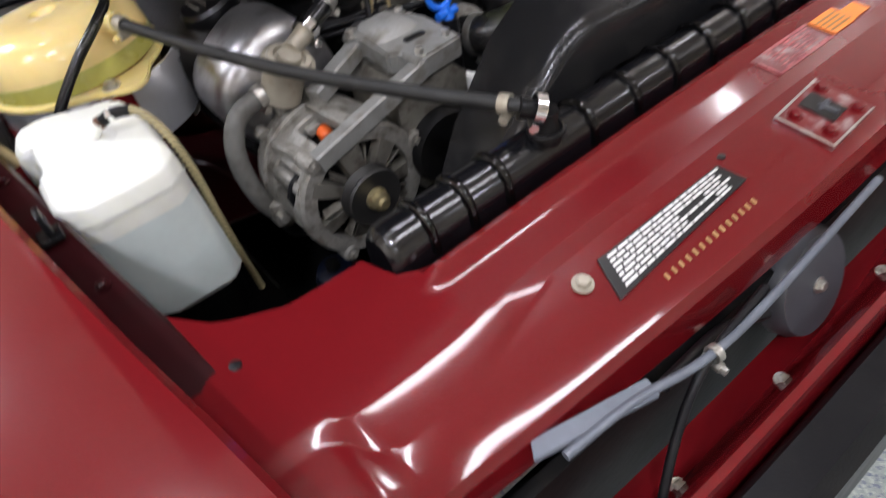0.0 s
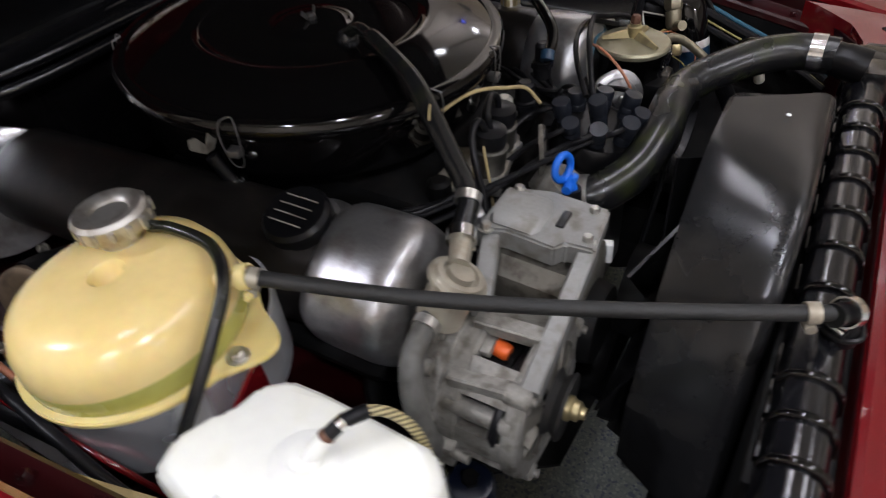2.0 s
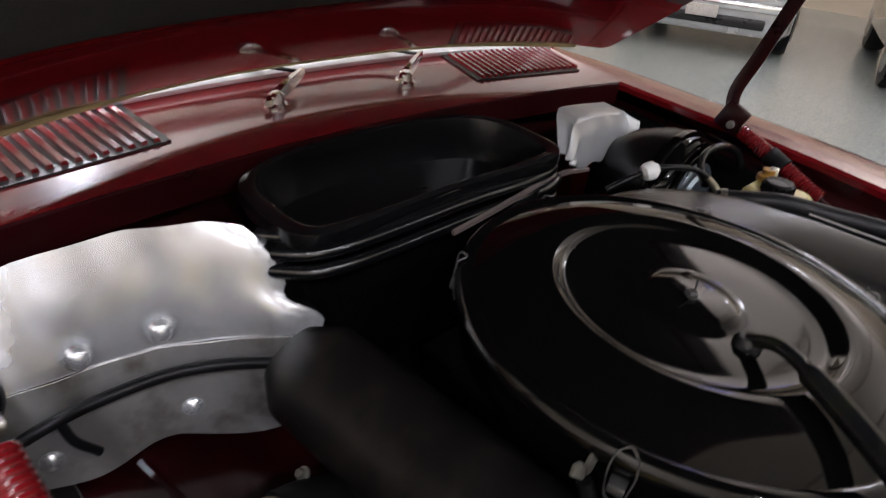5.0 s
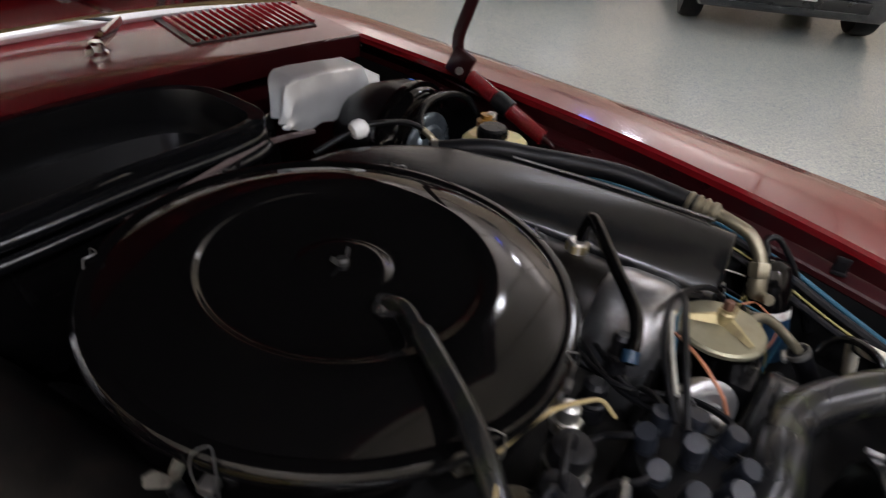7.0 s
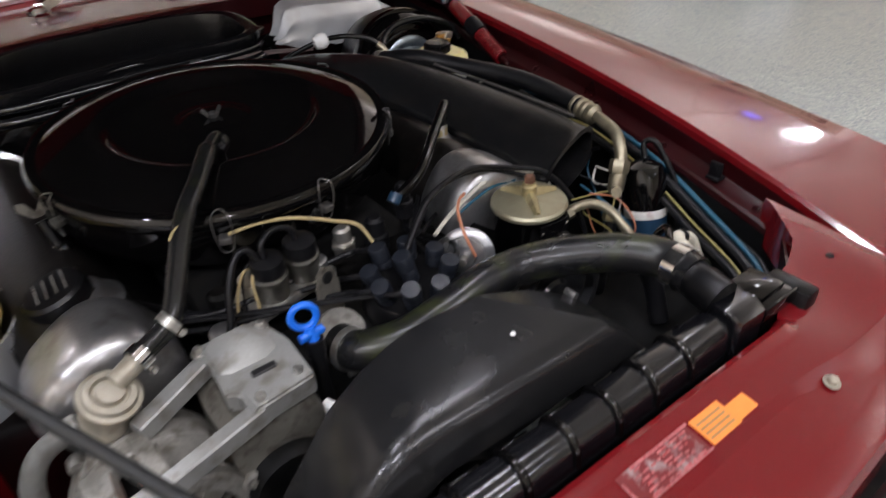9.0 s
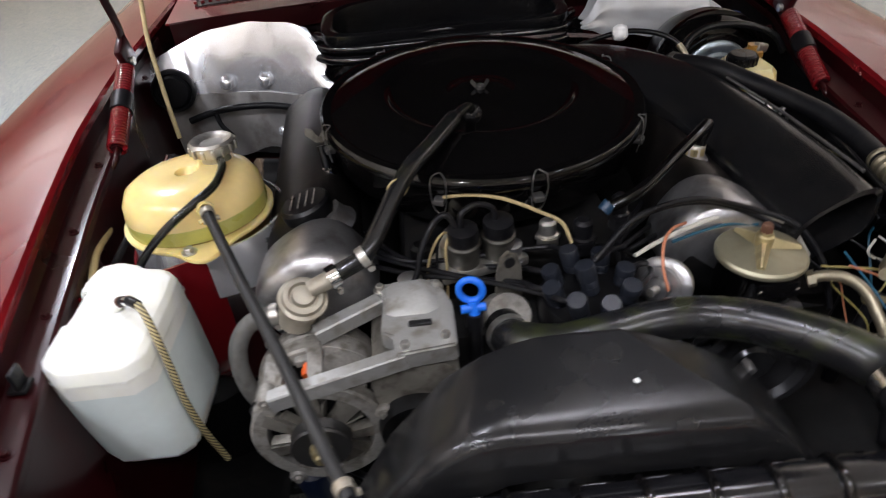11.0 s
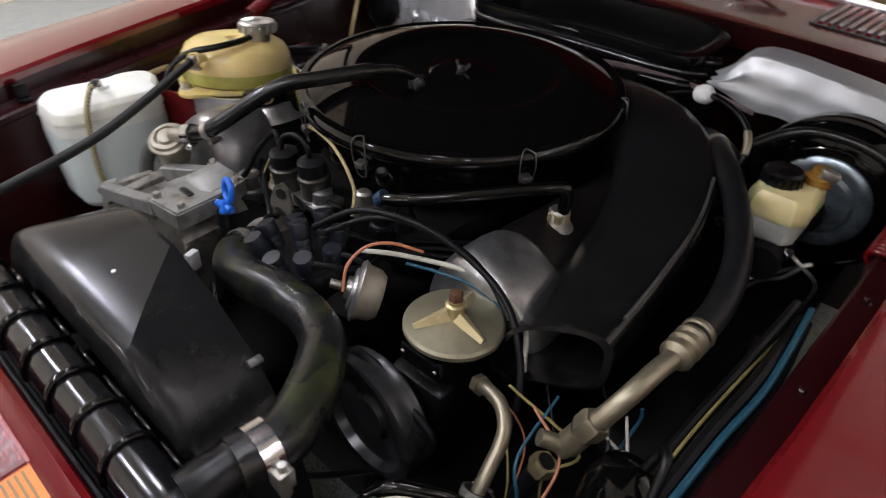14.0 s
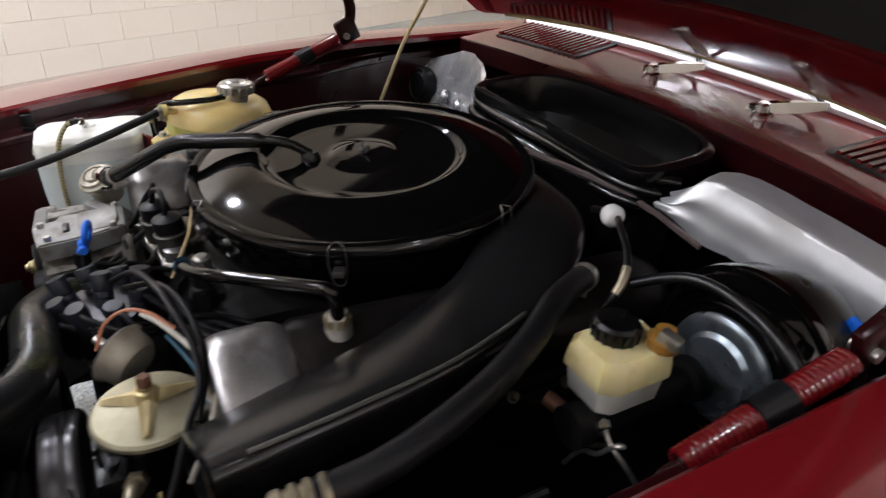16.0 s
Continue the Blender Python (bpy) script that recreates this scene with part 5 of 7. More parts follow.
for k in range(7):
    a = 2 * math.pi * k / 7 + 0.35
    d, t = au * math.cos(a) + aw * math.sin(a), aw * math.cos(a) - au * math.sin(a)
    w = 0.013 + 0.004 * (k % 3)
    part("claw", loft([[AF + d * r + t * (s1 * w * q) + ad * h for s1, h in ((1, h0), (-1, h0), (-0.8, h1), (0.8, h1))] for r, q, h0, h1 in ((0.086, 1.1, -0.010, 0.005), (0.072, 1.0, -0.004, 0.010), (0.046, 0.75, 0.000, 0.014), (0.024, 0.6, 0.002, 0.015))]), M_GRIME, alt, "grimy cast arm of the end bell")
    d2 = au * math.cos(a + 0.45) + aw * math.sin(a + 0.45)
    part("fan_blade", slab([AF + d2 * 0.034 + ad * 0.004, AF + d2 * 0.060 + t * 0.005 + ad * 0.002, AF + d2 * 0.061 + t * 0.010 + ad * 0.014, AF + d2 * 0.036 + t * 0.006 + ad * 0.014], 0.0025), M_GRIME, alt)
for deg_, r in ((84, 0.094), (108, 0.094), (132, 0.095), (200, 0.094)):
    a = radians(deg_)
    part("lug", spun([(0.009, 0.0), (0.010, 0.004), (0.010, 0.016), (0.007, 0.020)], AX + V((math.cos(a) * r, 0.446, math.sin(a) * r)), (0, 1, 0), 12), M_ALUL, alt)
for deg_ in (128, 20, 240):
    a = radians(deg_)
    part("ear", spun([(0.011, -0.012), (0.012, -0.008), (0.012, 0.012), (0.009, 0.015), (0.005, 0.015), (0.005, 0.020), (0.0, 0.020)], AX + V((math.cos(a) * 0.092, 0.352, math.sin(a) * 0.092)), AD, 14), M_ALUL, alt, "cast mounting ear with its bolt")
part("pulley", spun([(0.020, 0.008), (0.034, 0.010), (0.040, 0.014), (0.032, 0.022), (0.040, 0.031), (0.038, 0.034), (0.026, 0.031), (0.014, 0.032)], AF, AD, 34), M_HORNB, alt, "dull dark belt pulley")
part("pulley_nut", spun([(0.015, 0.028), (0.015, 0.037), (0.012, 0.039), (0.012, 0.046), (0.008, 0.048), (0.007, 0.053), (0.0, 0.054)], AF, AD, 14), M_GOLD, alt, "brassy pulley nut and shaft end")
wa = radians(97)
wb_a = radians(152)
part("through_bolt", rod(AX + V((math.cos(wb_a) * 0.082, 0.350, math.sin(wb_a) * 0.082)), AX + V((math.cos(wb_a) * 0.082, 0.425, math.sin(wb_a) * 0.082)), 0.011), M_ALUL, alt, "cast tube seen through the window")
part("winding", spun([(0.008, 0.0), (0.010, 0.003), (0.010, 0.018), (0.008, 0.021)], AX + V((math.cos(wa) * 0.066, 0.384, math.sin(wa) * 0.066)), (0.1, 1, 0.2), 18), M_COPPER, alt, "orange enamelled winding")
wa = radians(100)
part("brush_holder", box(AX + V((math.cos(wa) * 0.076, 0.408, math.sin(wa) * 0.076)), (0.026, 0.018, 0.012), 0.003, (0, -10, 0)), M_ALUL, alt)
part("terminal", merge(box((-0.386, 0.432, 0.700), (0.026, 0.05, 0.035), 0.004), rod((-0.392, 0.41, 0.705), (-0.392, 0.39, 0.705), 0.006)), M_ALUL, alt)
comp = thing("compressor", (-0.16, 0.42, 0.66), "pale grey cast compressor housing with lugs", "compressor")


def block_loft(secs):
    """Sections of (y, x0, x1, z0, z1) with softened corners."""
    rings = []
    for y, x0, x1, z0, z1 in secs:
        b = min(x1 - x0, z1 - z0) * 0.16
        rings.append([V(p) for p in ((x0 + b, y, z0), (x1 - b, y, z0), (x1, y, z0 + b), (x1, y, z1 - b), (x1 - b, y, z1), (x0 + b, y, z1), (x0, y, z1 - b), (x0, y, z0 + b))])
    return loft(rings)


part("body", block_loft([(0.345, -0.212, -0.112, 0.67, 0.806), (0.349, -0.218, -0.106, 0.66, 0.818), (0.462, -0.218, -0.108, 0.66, 0.824), (0.466, -0.212, -0.114, 0.66, 0.816)]), M_GRIME, comp, "grimy compressor body")
part("top_plate", slab([(-0.208, 0.474, 0.842), (-0.122, 0.472, 0.844), (-0.106, 0.420, 0.842), (-0.106, 0.348, 0.836), (-0.182, 0.340, 0.836), (-0.186, 0.372, 0.838), (-0.200, 0.380, 0.839), (-0.196, 0.440, 0.841)], 0.030, 0.003), M_ALUC, comp, "pale cast top plate with a notched edge")
part("raised_pad", loft([[V((x, 0.404 + d, 0.855)), V((x, 0.466 - d, 0.857)), V((x, 0.462 - d, 0.857 + h)), V((x, 0.410 + d, 0.855 + h))] for x, d, h in ((-0.192, 0.006, 0.002), (-0.182, 0.0, 0.008), (-0.140, 0.0, 0.009), (-0.124, 0.008, 0.002))]), M_ALUC, comp, "raised cast pad")


def beam(a, b, w, h, m, label=""):
    a, b = V(a), V(b)
    d = (b - a).normalized()
    sd = d.cross(V((0, 0, 1))).normalized()
    up = sd.cross(d)
    c = min(w, h) * 0.2
    sec = [(-w, -h + c), (-w + c, -h), (w - c, -h), (w, -h + c), (w, h - c), (w - c, h), (-w + c, h), (-w, h - c)]
    part("beam", loft([[p_ + sd * x + up * z for x, z in sec] for p_ in (a, b)]), m, comp, label)


beam((-0.170, 0.349, 0.836), (-0.345, 0.342, 0.792), 0.010, 0.012, M_ALUC, "pale cast beam across the front of the alternator")
beam((-0.196, 0.458, 0.838), (-0.290, 0.424, 0.820), 0.011, 0.012, M_ALUC, "pale cast beam behind the window")
beam((-0.285, 0.345, 0.808), (-0.295, 0.426, 0.812), 0.010, 0.008, M_ALUL)
beam((-0.345, 0.343, 0.790), (-0.352, 0.426, 0.784), 0.012, 0.010, M_ALUL)
part("slot", box((-0.150, 0.388, 0.853), (0.030, 0.010, 0.008), 0.002), M_INK, comp)
part("front_boss", spun([(0.05, 0.0), (0.055, 0.02), (0.05, 0.03)], (-0.165, 0.325, 0.72), (0, 1, 0), 24), M_DARK, comp)
for x, y, z in ((-0.120, 0.362, 0.852), (-0.170, 0.352, 0.852), (-0.200, 0.462, 0.856), (-0.124, 0.455, 0.858)):
    part("bolt", hexbolt((x, y, z - 0.003), (0, 0, 1), 0.006, 0.009), M_STEEL, comp)
part("white_tag", box((-0.096, 0.352, 0.775), (0.012, 0.02, 0.03), 0.002, (0, 0, 20)), M_WHITE, comp, "small white tag")

# dipstick
dip = thing("dipstick", (-0.083, 0.385, 0.70), "oil dipstick with a blue plastic ring handle", "dipstick")
part("tube", rod((-0.084, 0.39, 0.68), (-0.079, 0.405, 0.835), 0.0095), M_RUBBER, dip, "black dipstick tube")
part("collar", rod((-0.0795, 0.404, 0.825), (-0.079, 0.406, 0.845), 0.012), M_RUBBER, dip)
part("ring_handle", merge(ring((-0.0815, 0.418, 0.874), (-0.25, -1, 0.15), 0.0155, 0.0048, 30, 10), rod((-0.079, 0.406, 0.842), (-0.080, 0.412, 0.860), 0.0085, 0.007), rod((-0.096, 0.407, 0.852), (-0.064, 0.409, 0.852), 0.006)), M_BLUE, dip, "blue plastic ring")

# distributor and leads
dist = thing("distributor", (0.075, 0.43, 0.76), "black distributor cap with rubber lead boots", "distributor")
part("body", spun([(0.045, 0), (0.05, 0.03), (0.066, 0.04), (0.066, 0.05)], (0.075, 0.435, 0.755), (0.0, -0.12, 1), 30), M_ALU, dist)
part("cap", spun([(0.066, 0.045), (0.067, 0.075), (0.060, 0.086), (0.0, 0.088)], (0.075, 0.435, 0.755), (0.0, -0.12, 1), 32), M_SATIN, dist)
random.seed(11)
for k in range(9):
    if k == 8:
        p, out = V((0.080, 0.428, 0.842)), V((-0.5, 0.6, 0))
    else:
        a = 2 * math.pi * k / 8 + 0.25
        out = V((math.cos(a), math.sin(a), 0))
        p = V((0.080, 0.428, 0.834)) + out * 0.046
    h = 0.036 + 0.005 * (k % 3)
    tilt = V((out.x * 0.25 - 0.15, out.y * 0.25 - 0.12, 1)).normalized()
    tw = part("tower", spun([(0.0118, 0), (0.0118, 0.010), (0.0110, 0.0115), (0.0122, 0.013), (0.0122, 0.020), (0.0112, 0.0215), (0.0127, 0.023), (0.0130, 0.026), (0.0130, h - 0.002), (0.0120, h), (0.0, h + 0.0004)], p, tilt, 20), M_BOOT, dist, "blue-black rubber boot with a flat top")
    q = p + tilt * (h - 0.009)
    side = 1 if p.x > 0.085 else -1
    if k != 8:
        e = V((side * 0.29 + random.uniform(-0.02, 0.02), 0.60 + 0.06 * (k % 4), 0.79))
        q2 = q + V((side * 0.022, 0.012, 0.0)) if abs(out.x) > 0.5 else q + V((side * 0.012, 0.022 if out.y > 0 else -0.016, -0.004))
        part("lead", tube([q, q2, q2 + V((side * 0.024, 0.020 + 0.004 * k, -0.016)), V((side * 0.15, 0.51 + 0.012 * (k % 4), 0.832 + 0.005 * (k % 3))), V((side * 0.23, 0.57 + 0.03 * (k % 4), 0.820)), e], 0.0040, 8, 6), M_RUBBER, dist)

# ---- radiator, shroud and hoses ----
rad = thing("radiator", (0.02, 0.11, 0.34), "black radiator with a ribbed top tank", "radiator")
part("core", box((0.02, 0.118, 0.57), (0.74, 0.06, 0.46), 0.004), M_DARK, rad)
TANK = [(0.092, 0.792), (0.091, 0.825), (0.094, 0.846), (0.102, 0.858), (0.114, 0.862), (0.126, 0.860), (0.136, 0.854), (0.1405, 0.842), (0.141, 0.792)]


def tank_ring(x, k=1.0, dz=0.0):
    return [V((x, 0.116 + (y - 0.116) * k, 0.80 + (z - 0.80) * k + dz)) for y, z in TANK]


part("top_tank", loft([tank_ring(-0.402, 0.86), tank_ring(-0.396, 0.97), tank_ring(-0.385)] + [tank_ring(x) for x in (-0.2, 0.0, 0.2, 0.290)] + [tank_ring(0.300, 0.97), tank_ring(0.304, 0.84)]), M_TANKB, rad, "satin black ribbed top tank")
for x in (-0.357, -0.312, -0.267, -0.150, -0.083, -0.019, 0.045, 0.107, 0.166, 0.226):
    part("rib", tube([(x, y, z + 0.0012) for y, z in TANK[1:-1]], 0.0046, 12, 3), M_BLACK, rad, "raised bead across the tank")
    part("tab", box((x + 0.026, 0.1445, 0.838), (0.040, 0.004, 0.010), 0.0012), M_BLACK, rad, "crimped tab along the tank's rear edge")
part("end_cap", merge(loft([[V((x, 0.116 + sy * w, z)) for sy, z in ((-1, 0.80), (-1, 0.860), (-0.6, 0.867), (0.6, 0.867), (1, 0.860), (1, 0.80))] for x, w in ((0.306, 0.022), (0.309, 0.028), (0.352, 0.030), (0.356, 0.026))])), M_TANKB, rad, "raised black end of the tank")
eb = part("end_box", box((0.391, 0.119, 0.826), (0.068, 0.060, 0.056), 0.004), M_BLACK, rad, "glossy black side box of the radiator")
part("front_lip", box((0.391, 0.0870, 0.846), (0.070, 0.004, 0.020), 0.0012), M_BLACK, eb)
part("raised_top", box((0.391, 0.119, 0.857), (0.052, 0.040, 0.006), 0.002), M_BLACK, eb)
part("hose_neck", spun([(0.0255, 0), (0.0255, 0.030), (0.0240, 0.034), (0.0240, 0.046)], (0.323, 0.126, 0.866), (0.06, 1.0, 0.16), 24), M_SATIN, rad)
part("side_bracket", box((0.440, 0.10, 0.70), (0.03, 0.06, 0.30), 0.006), M_SATIN, rad)
part("filler_elbow", merge(spun([(0.015, 0), (0.015, 0.012), (0.012, 0.016), (0.012, 0.034)], (-0.206, 0.104, 0.856), seg=18), rod((-0.206, 0.104, 0.888), (-0.226, 0.118, 0.897), 0.0105), ring((-0.206, 0.104, 0.868), (0, 0, 1), 0.016, 0.003, 20, 8)), M_SATIN, rad, "black filler elbow in a bright collar")
part("collar", band((-0.212, 0.107, 0.893), (-0.02, 0.014, 0.009), 0.0125, 0.010), M_CHROME, rad)
# Black strip filling the gap between front panel and tank.
part("gap_strip", box((0.0, 0.084, 0.785), (0.84, 0.006, 0.05), 0.002), M_RUBBER, rad)
sh = thing("fan_shroud", (0.02, 0.2, 0.42), "dusty black plastic fan shroud behind the radiator", "fan shroud")
CX, CZ, CR = 0.010, 0.648, 0.262


# front outline and rear outline, point by point: x, z
SHROUD = [((0.345, 0.60), (0.290, 0.60)), ((0.312, 0.70), (0.286, 0.70)), ((0.258, 0.79), (0.256, 0.79)), ((0.208, 0.858), (0.210, 0.848)), ((0.184, 0.884), (0.140, 0.893)), ((0.160, 0.903), (0.062, 0.926)), ((0.03, 0.909), (0.008, 0.928)),
          ((-0.080, 0.914), (-0.030, 0.927)), ((-0.108, 0.910), (-0.056, 0.921)), ((-0.132, 0.898), (-0.088, 0.908)), ((-0.165, 0.869), (-0.130, 0.880)), ((-0.212, 0.81), (-0.195, 0.80)), ((-0.280, 0.70), (-0.250, 0.70)), ((-0.315, 0.60), (-0.255, 0.60))]


def shroud_ring(y, m, k=1.0, dz=0.0):
    """Between the squared front outline and the rounder rear one."""
    out = []
    for (fx, fz), (rx, rz) in SHROUD:
        x, z = fx + (rx - fx) * m, fz + (rz - fz) * m
        out.append(V((CX + (x - CX) * k, y, CZ + (z - CZ) * k + dz)))
    return out


outer = [shroud_ring(0.153, 0.0, 0.74), shroud_ring(0.153, 0.0, 0.945), shroud_ring(0.1540, 0.0, 0.962), shroud_ring(0.1570, 0.0, 0.977), shroud_ring(0.1620, 0.0, 0.989), shroud_ring(0.1690, 0.05, 0.997), shroud_ring(0.178, 0.15), shroud_ring(0.20, 0.38), shroud_ring(0.235, 0.72), shroud_ring(0.262, 0.98), shroud_ring(0.267, 1.0, 0.994)]
inner = [shroud_ring(y, m, k) for y, m, k in ((0.267, 1.0, 0.975), (0.258, 0.98, 0.975), (0.20, 0.38, 0.98), (0.162, 0.0, 0.97), (0.156, 0.0, 0.74))]
part("duct", loft(outer + inner, False, False), M_PLAST, sh, angle=24)
part("lower_duct", loft([[V((CX + r * math.cos(a), y, CZ + r * math.sin(a))) for a in [radians(-15 - 150 * i / 24) for i in range(25)]] for r, y in ((0.262, 0.165), (0.262, 0.262), (0.256, 0.262), (0.256, 0.165))], False, False), M_PLAST, sh)
part("dust_spot", spun([(0.0030, 0), (0.0024, 0.0010)], (0.057, 0.200, 0.9185), (0, -0.12, 1), 10), M_WHITE, sh, "small white paint fleck")
part("clip", box((0.212, 0.262, 0.850), (0.010, 0.018, 0.008), 0.002, (0, 40, 0)), M_CLIP, sh)
rh = hose("radiator_hose", [(-0.040, 0.425, 0.800), (-0.030, 0.388, 0.808), (0.019, 0.355, 0.823), (0.081, 0.344, 0.843), (0.140, 0.348, 0.852), (0.193, 0.348, 0.850), (0.239, 0.331, 0.853), (0.276, 0.298, 0.862), (0.308, 0.259, 0.870), (0.331, 0.215, 0.873), (0.327, 0.166, 0.875)], 0.0265, M_RADHOSE, "thick glossy black upper radiator hose", clamps=(0.06,), seg=24)
big = part("clamp", band((0.329, 0.192, 0.874), (0.03, 1.0, -0.03), 0.0272, 0.019, False), M_CHROME, rh, "wide bright worm-drive clamp")
part("screw_housing", merge(box((0.362, 0.192, 0.868), (0.014, 0.017, 0.022), 0.002), rod((0.362, 0.192, 0.856), (0.362, 0.192, 0.846), 0.0062, seg=6), rod((0.362, 0.192, 0.876), (0.362, 0.192, 0.886), 0.004, seg=8)), M_STEEL, big, "clamp screw")
hose("vent_hose", [(-0.218, 0.111, 0.896), (-0.260, 0.205, 0.894), (-0.318, 0.335, 0.896), (-0.372, 0.445, 0.910), (-0.415, 0.535, 0.928), (-0.436, 0.580, 0.937)], 0.0076, M_VENT, "thin black vent hose from tank to radiator", clamps=(0.05, 0.965), clamp_mat=M_BEIGE)

# ---- expansion tank and washer bottle ----
T0 = V((-0.490, 0.698, 0.0))
TB = V((-0.490, 0.698, 0.868))
ta = V((-0.04, 0.06, 1)).normalized()
et = thing("expansion_tank", (T0.x, T0.y, 0.78), "yellowed plastic coolant expansion tank with a metal cap", "coolant tank")
part("upper_shell", spun([(0.108, 0.0040), (0.109, 0.0240), (0.106, 0.0440), (0.097, 0.0610), (0.080, 0.0710), (0.055, 0.0750), (0.026, 0.0750), (0.018, 0.0735), (0.0145, 0.0690), (0.012, 0.0600), (0.006, 0.0555), (0.0, 0.0550)], TB, ta, 56), M_TANK, et, "yellowed domed top")
part("liquid_band", spun([(0.1085, 0.0000), (0.1096, 0.0060), (0.1094, 0.0210), (0.1085, 0.0250)], TB, ta, 56, False), M_TANKG, et, "greenish coolant line")
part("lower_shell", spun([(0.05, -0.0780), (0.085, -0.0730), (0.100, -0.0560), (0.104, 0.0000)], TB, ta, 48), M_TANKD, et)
fl = [T0 + V((0, 0, 0.868)) + V((math.cos(a), math.sin(a), 0)) * (0.117 + 0.034 * max(0, math.cos(2 * (a - radians(105)))) ** 7) for a in [2 * math.pi * k / 72 for k in range(72)]]
part("flange", slab(fl, 0.007, 0.0015), M_TANK, et, "pale flange with two bolt ears")
for y, x in ((0.577, -0.478), (0.826, -0.532)):
    part("flange_bolt", hexbolt((x, y, 0.871), (0, 0, 1), 0.0075, 0.008), M_STEEL, et)
cp = T0 + V((0.040, 0.032, 0.0))
tc_ = part("tank_cap", spun([(0.022, 0.0000), (0.023, 0.0260), (0.034, 0.0280), (0.036, 0.0320), (0.036, 0.0440), (0.032, 0.0480), (0.022, 0.0460), (0.018, 0.0420), (0.0, 0.0410)], cp + V((0, 0, 0.93)), (-0.02, 0.03, 1), 40), M_STEEL, et, "ribbed metal screw cap")
for k in range(14):
    a = 2 * math.pi * k / 14
    part("grip_rib", box(cp + V((0.036 * math.cos(a), 0.036 * math.sin(a), 0.966)), (0.004, 0.006, 0.014), 0.001, (0, 0, math.degrees(a))), M_STEEL, tc_)
part("outlet", merge(rod((-0.448, 0.606, 0.932), (-0.434, 0.574, 0.938), 0.008), band((-0.437, 0.582, 0.937), (0.014, -0.03, 0.005), 0.0105, 0.010)), M_TANK, et)
part("strap_bracket", spun([(0.118, 0.0), (0.122, 0.0), (0.122, 0.085), (0.118, 0.085)], (T0.x + 0.012, T0.y, 0.780), seg=48, caps=False), M_FOIL, et, "grey metal bracket round the base")
hose("overflow_hose", [(-0.436, 0.702, 0.955), (-0.428, 0.675, 0.954), (-0.430, 0.625, 0.952), (-0.455, 0.588, 0.944), (-0.500, 0.572, 0.915), (-0.545, 0.572, 0.870), (-0.580, 0.585, 0.815)], 0.0062, M_HOSE, "thin black overflow hose looped over the tank", clamps=())
tb = thing("tank_bracket", (-0.54, 0.56, 0.62), "red sheet metal bracket between the tank and the bottle", "bracket")
part("plate", slab([(-0.452, 0.590, 0.862), (-0.475, 0.562, 0.866), (-0.625, 0.505, 0.860), (-0.625, 0.505, 0.60), (-0.452, 0.585, 0.60)], 0.004), M_RED, tb)
wb = thing("washer_bottle", (-0.54, 0.45, 0.70), "milky white plastic screen washer bottle", "washer bottle")


def bottle():
    rings = []
    for z, kx, ky, dx, dy in ((0.690, 0.80, 0.84, 0.02, 0), (0.700, 0.92, 0.93, 0.015, 0), (0.78, 0.97, 0.98, 0.006, 0), (0.845, 1.0, 1.0, 0, 0), (0.868, 0.99, 0.99, 0, 0), (0.880, 0.94, 0.95, 0, 0.0), (0.885, 0.80, 0.82, 0, 0)):
        base = [(-0.066, -0.092), (-0.036, -0.112), (0.040, -0.112), (0.062, -0.092), (0.066, 0.02), (0.064, 0.060), (0.045, 0.082), (0.010, 0.088), (0.004, 0.098), (-0.030, 0.112), (-0.060, 0.104), (-0.070, 0.06), (-0.066, 0.040), (-0.054, 0.034), (-0.054, -0.02), (-0.066, -0.030)]
        rings.append([V((-0.540 + dx + x * kx, 0.452 + dy + y * ky, z)) for x, y in base])
    return loft(rings)


bb = bottle()
bmesh.ops.bevel(bb, geom=[e for e in bb.edges], offset=0.004, segments=2, affect="EDGES")
part("body", bb, M_BOTTLE, wb, angle=60)
part("fluid", loft([[V((-0.540 + dx + x * kx * 1.006, 0.452 + y * ky * 1.006, z)) for x, y in ((-0.066, -0.092), (-0.036, -0.112), (0.040, -0.112), (0.062, -0.092), (0.066, 0.02), (0.064, 0.060), (0.045, 0.082), (0.010, 0.088))] for z, kx, ky, dx in ((0.704, 0.925, 0.935, 0.014), (0.78, 0.97, 0.98, 0.006), (0.832, 0.994, 0.994, 0.001))], False, False), M_FLUID, wb, "blue-grey fluid showing through the wall", angle=60)
part("seam", loft([[V((-0.540 + x * 1.012, 0.452 + y * 1.012, z)) for x, y in ((-0.066, -0.092), (-0.036, -0.112), (0.040, -0.112), (0.062, -0.092), (0.066, 0.02), (0.064, 0.060), (0.045, 0.082), (0.010, 0.088))] for z in (0.853, 0.857)], False, False), M_BOTTLE, wb)
part("cap_collar", spun([(0.0375, 0.876), (0.0375, 0.8815), (0.035, 0.883), (0.0285, 0.883)], (-0.538, 0.444, 0), seg=32), M_TANK, wb, "yellowed collar round the cap")
part("filler_cap", spun([(0.030, 0.880), (0.030, 0.8845), (0.026, 0.8865), (0.014, 0.8875), (0.012, 0.892), (0.0, 0.893)], (-0.538, 0.444, 0), seg=28), M_BOTTLE, wb, "round push-on cap")
part("cap_nozzle", rod((-0.536, 0.441, 0.888), (-0.522, 0.432, 0.905), 0.007), M_BOTTLE, wb)
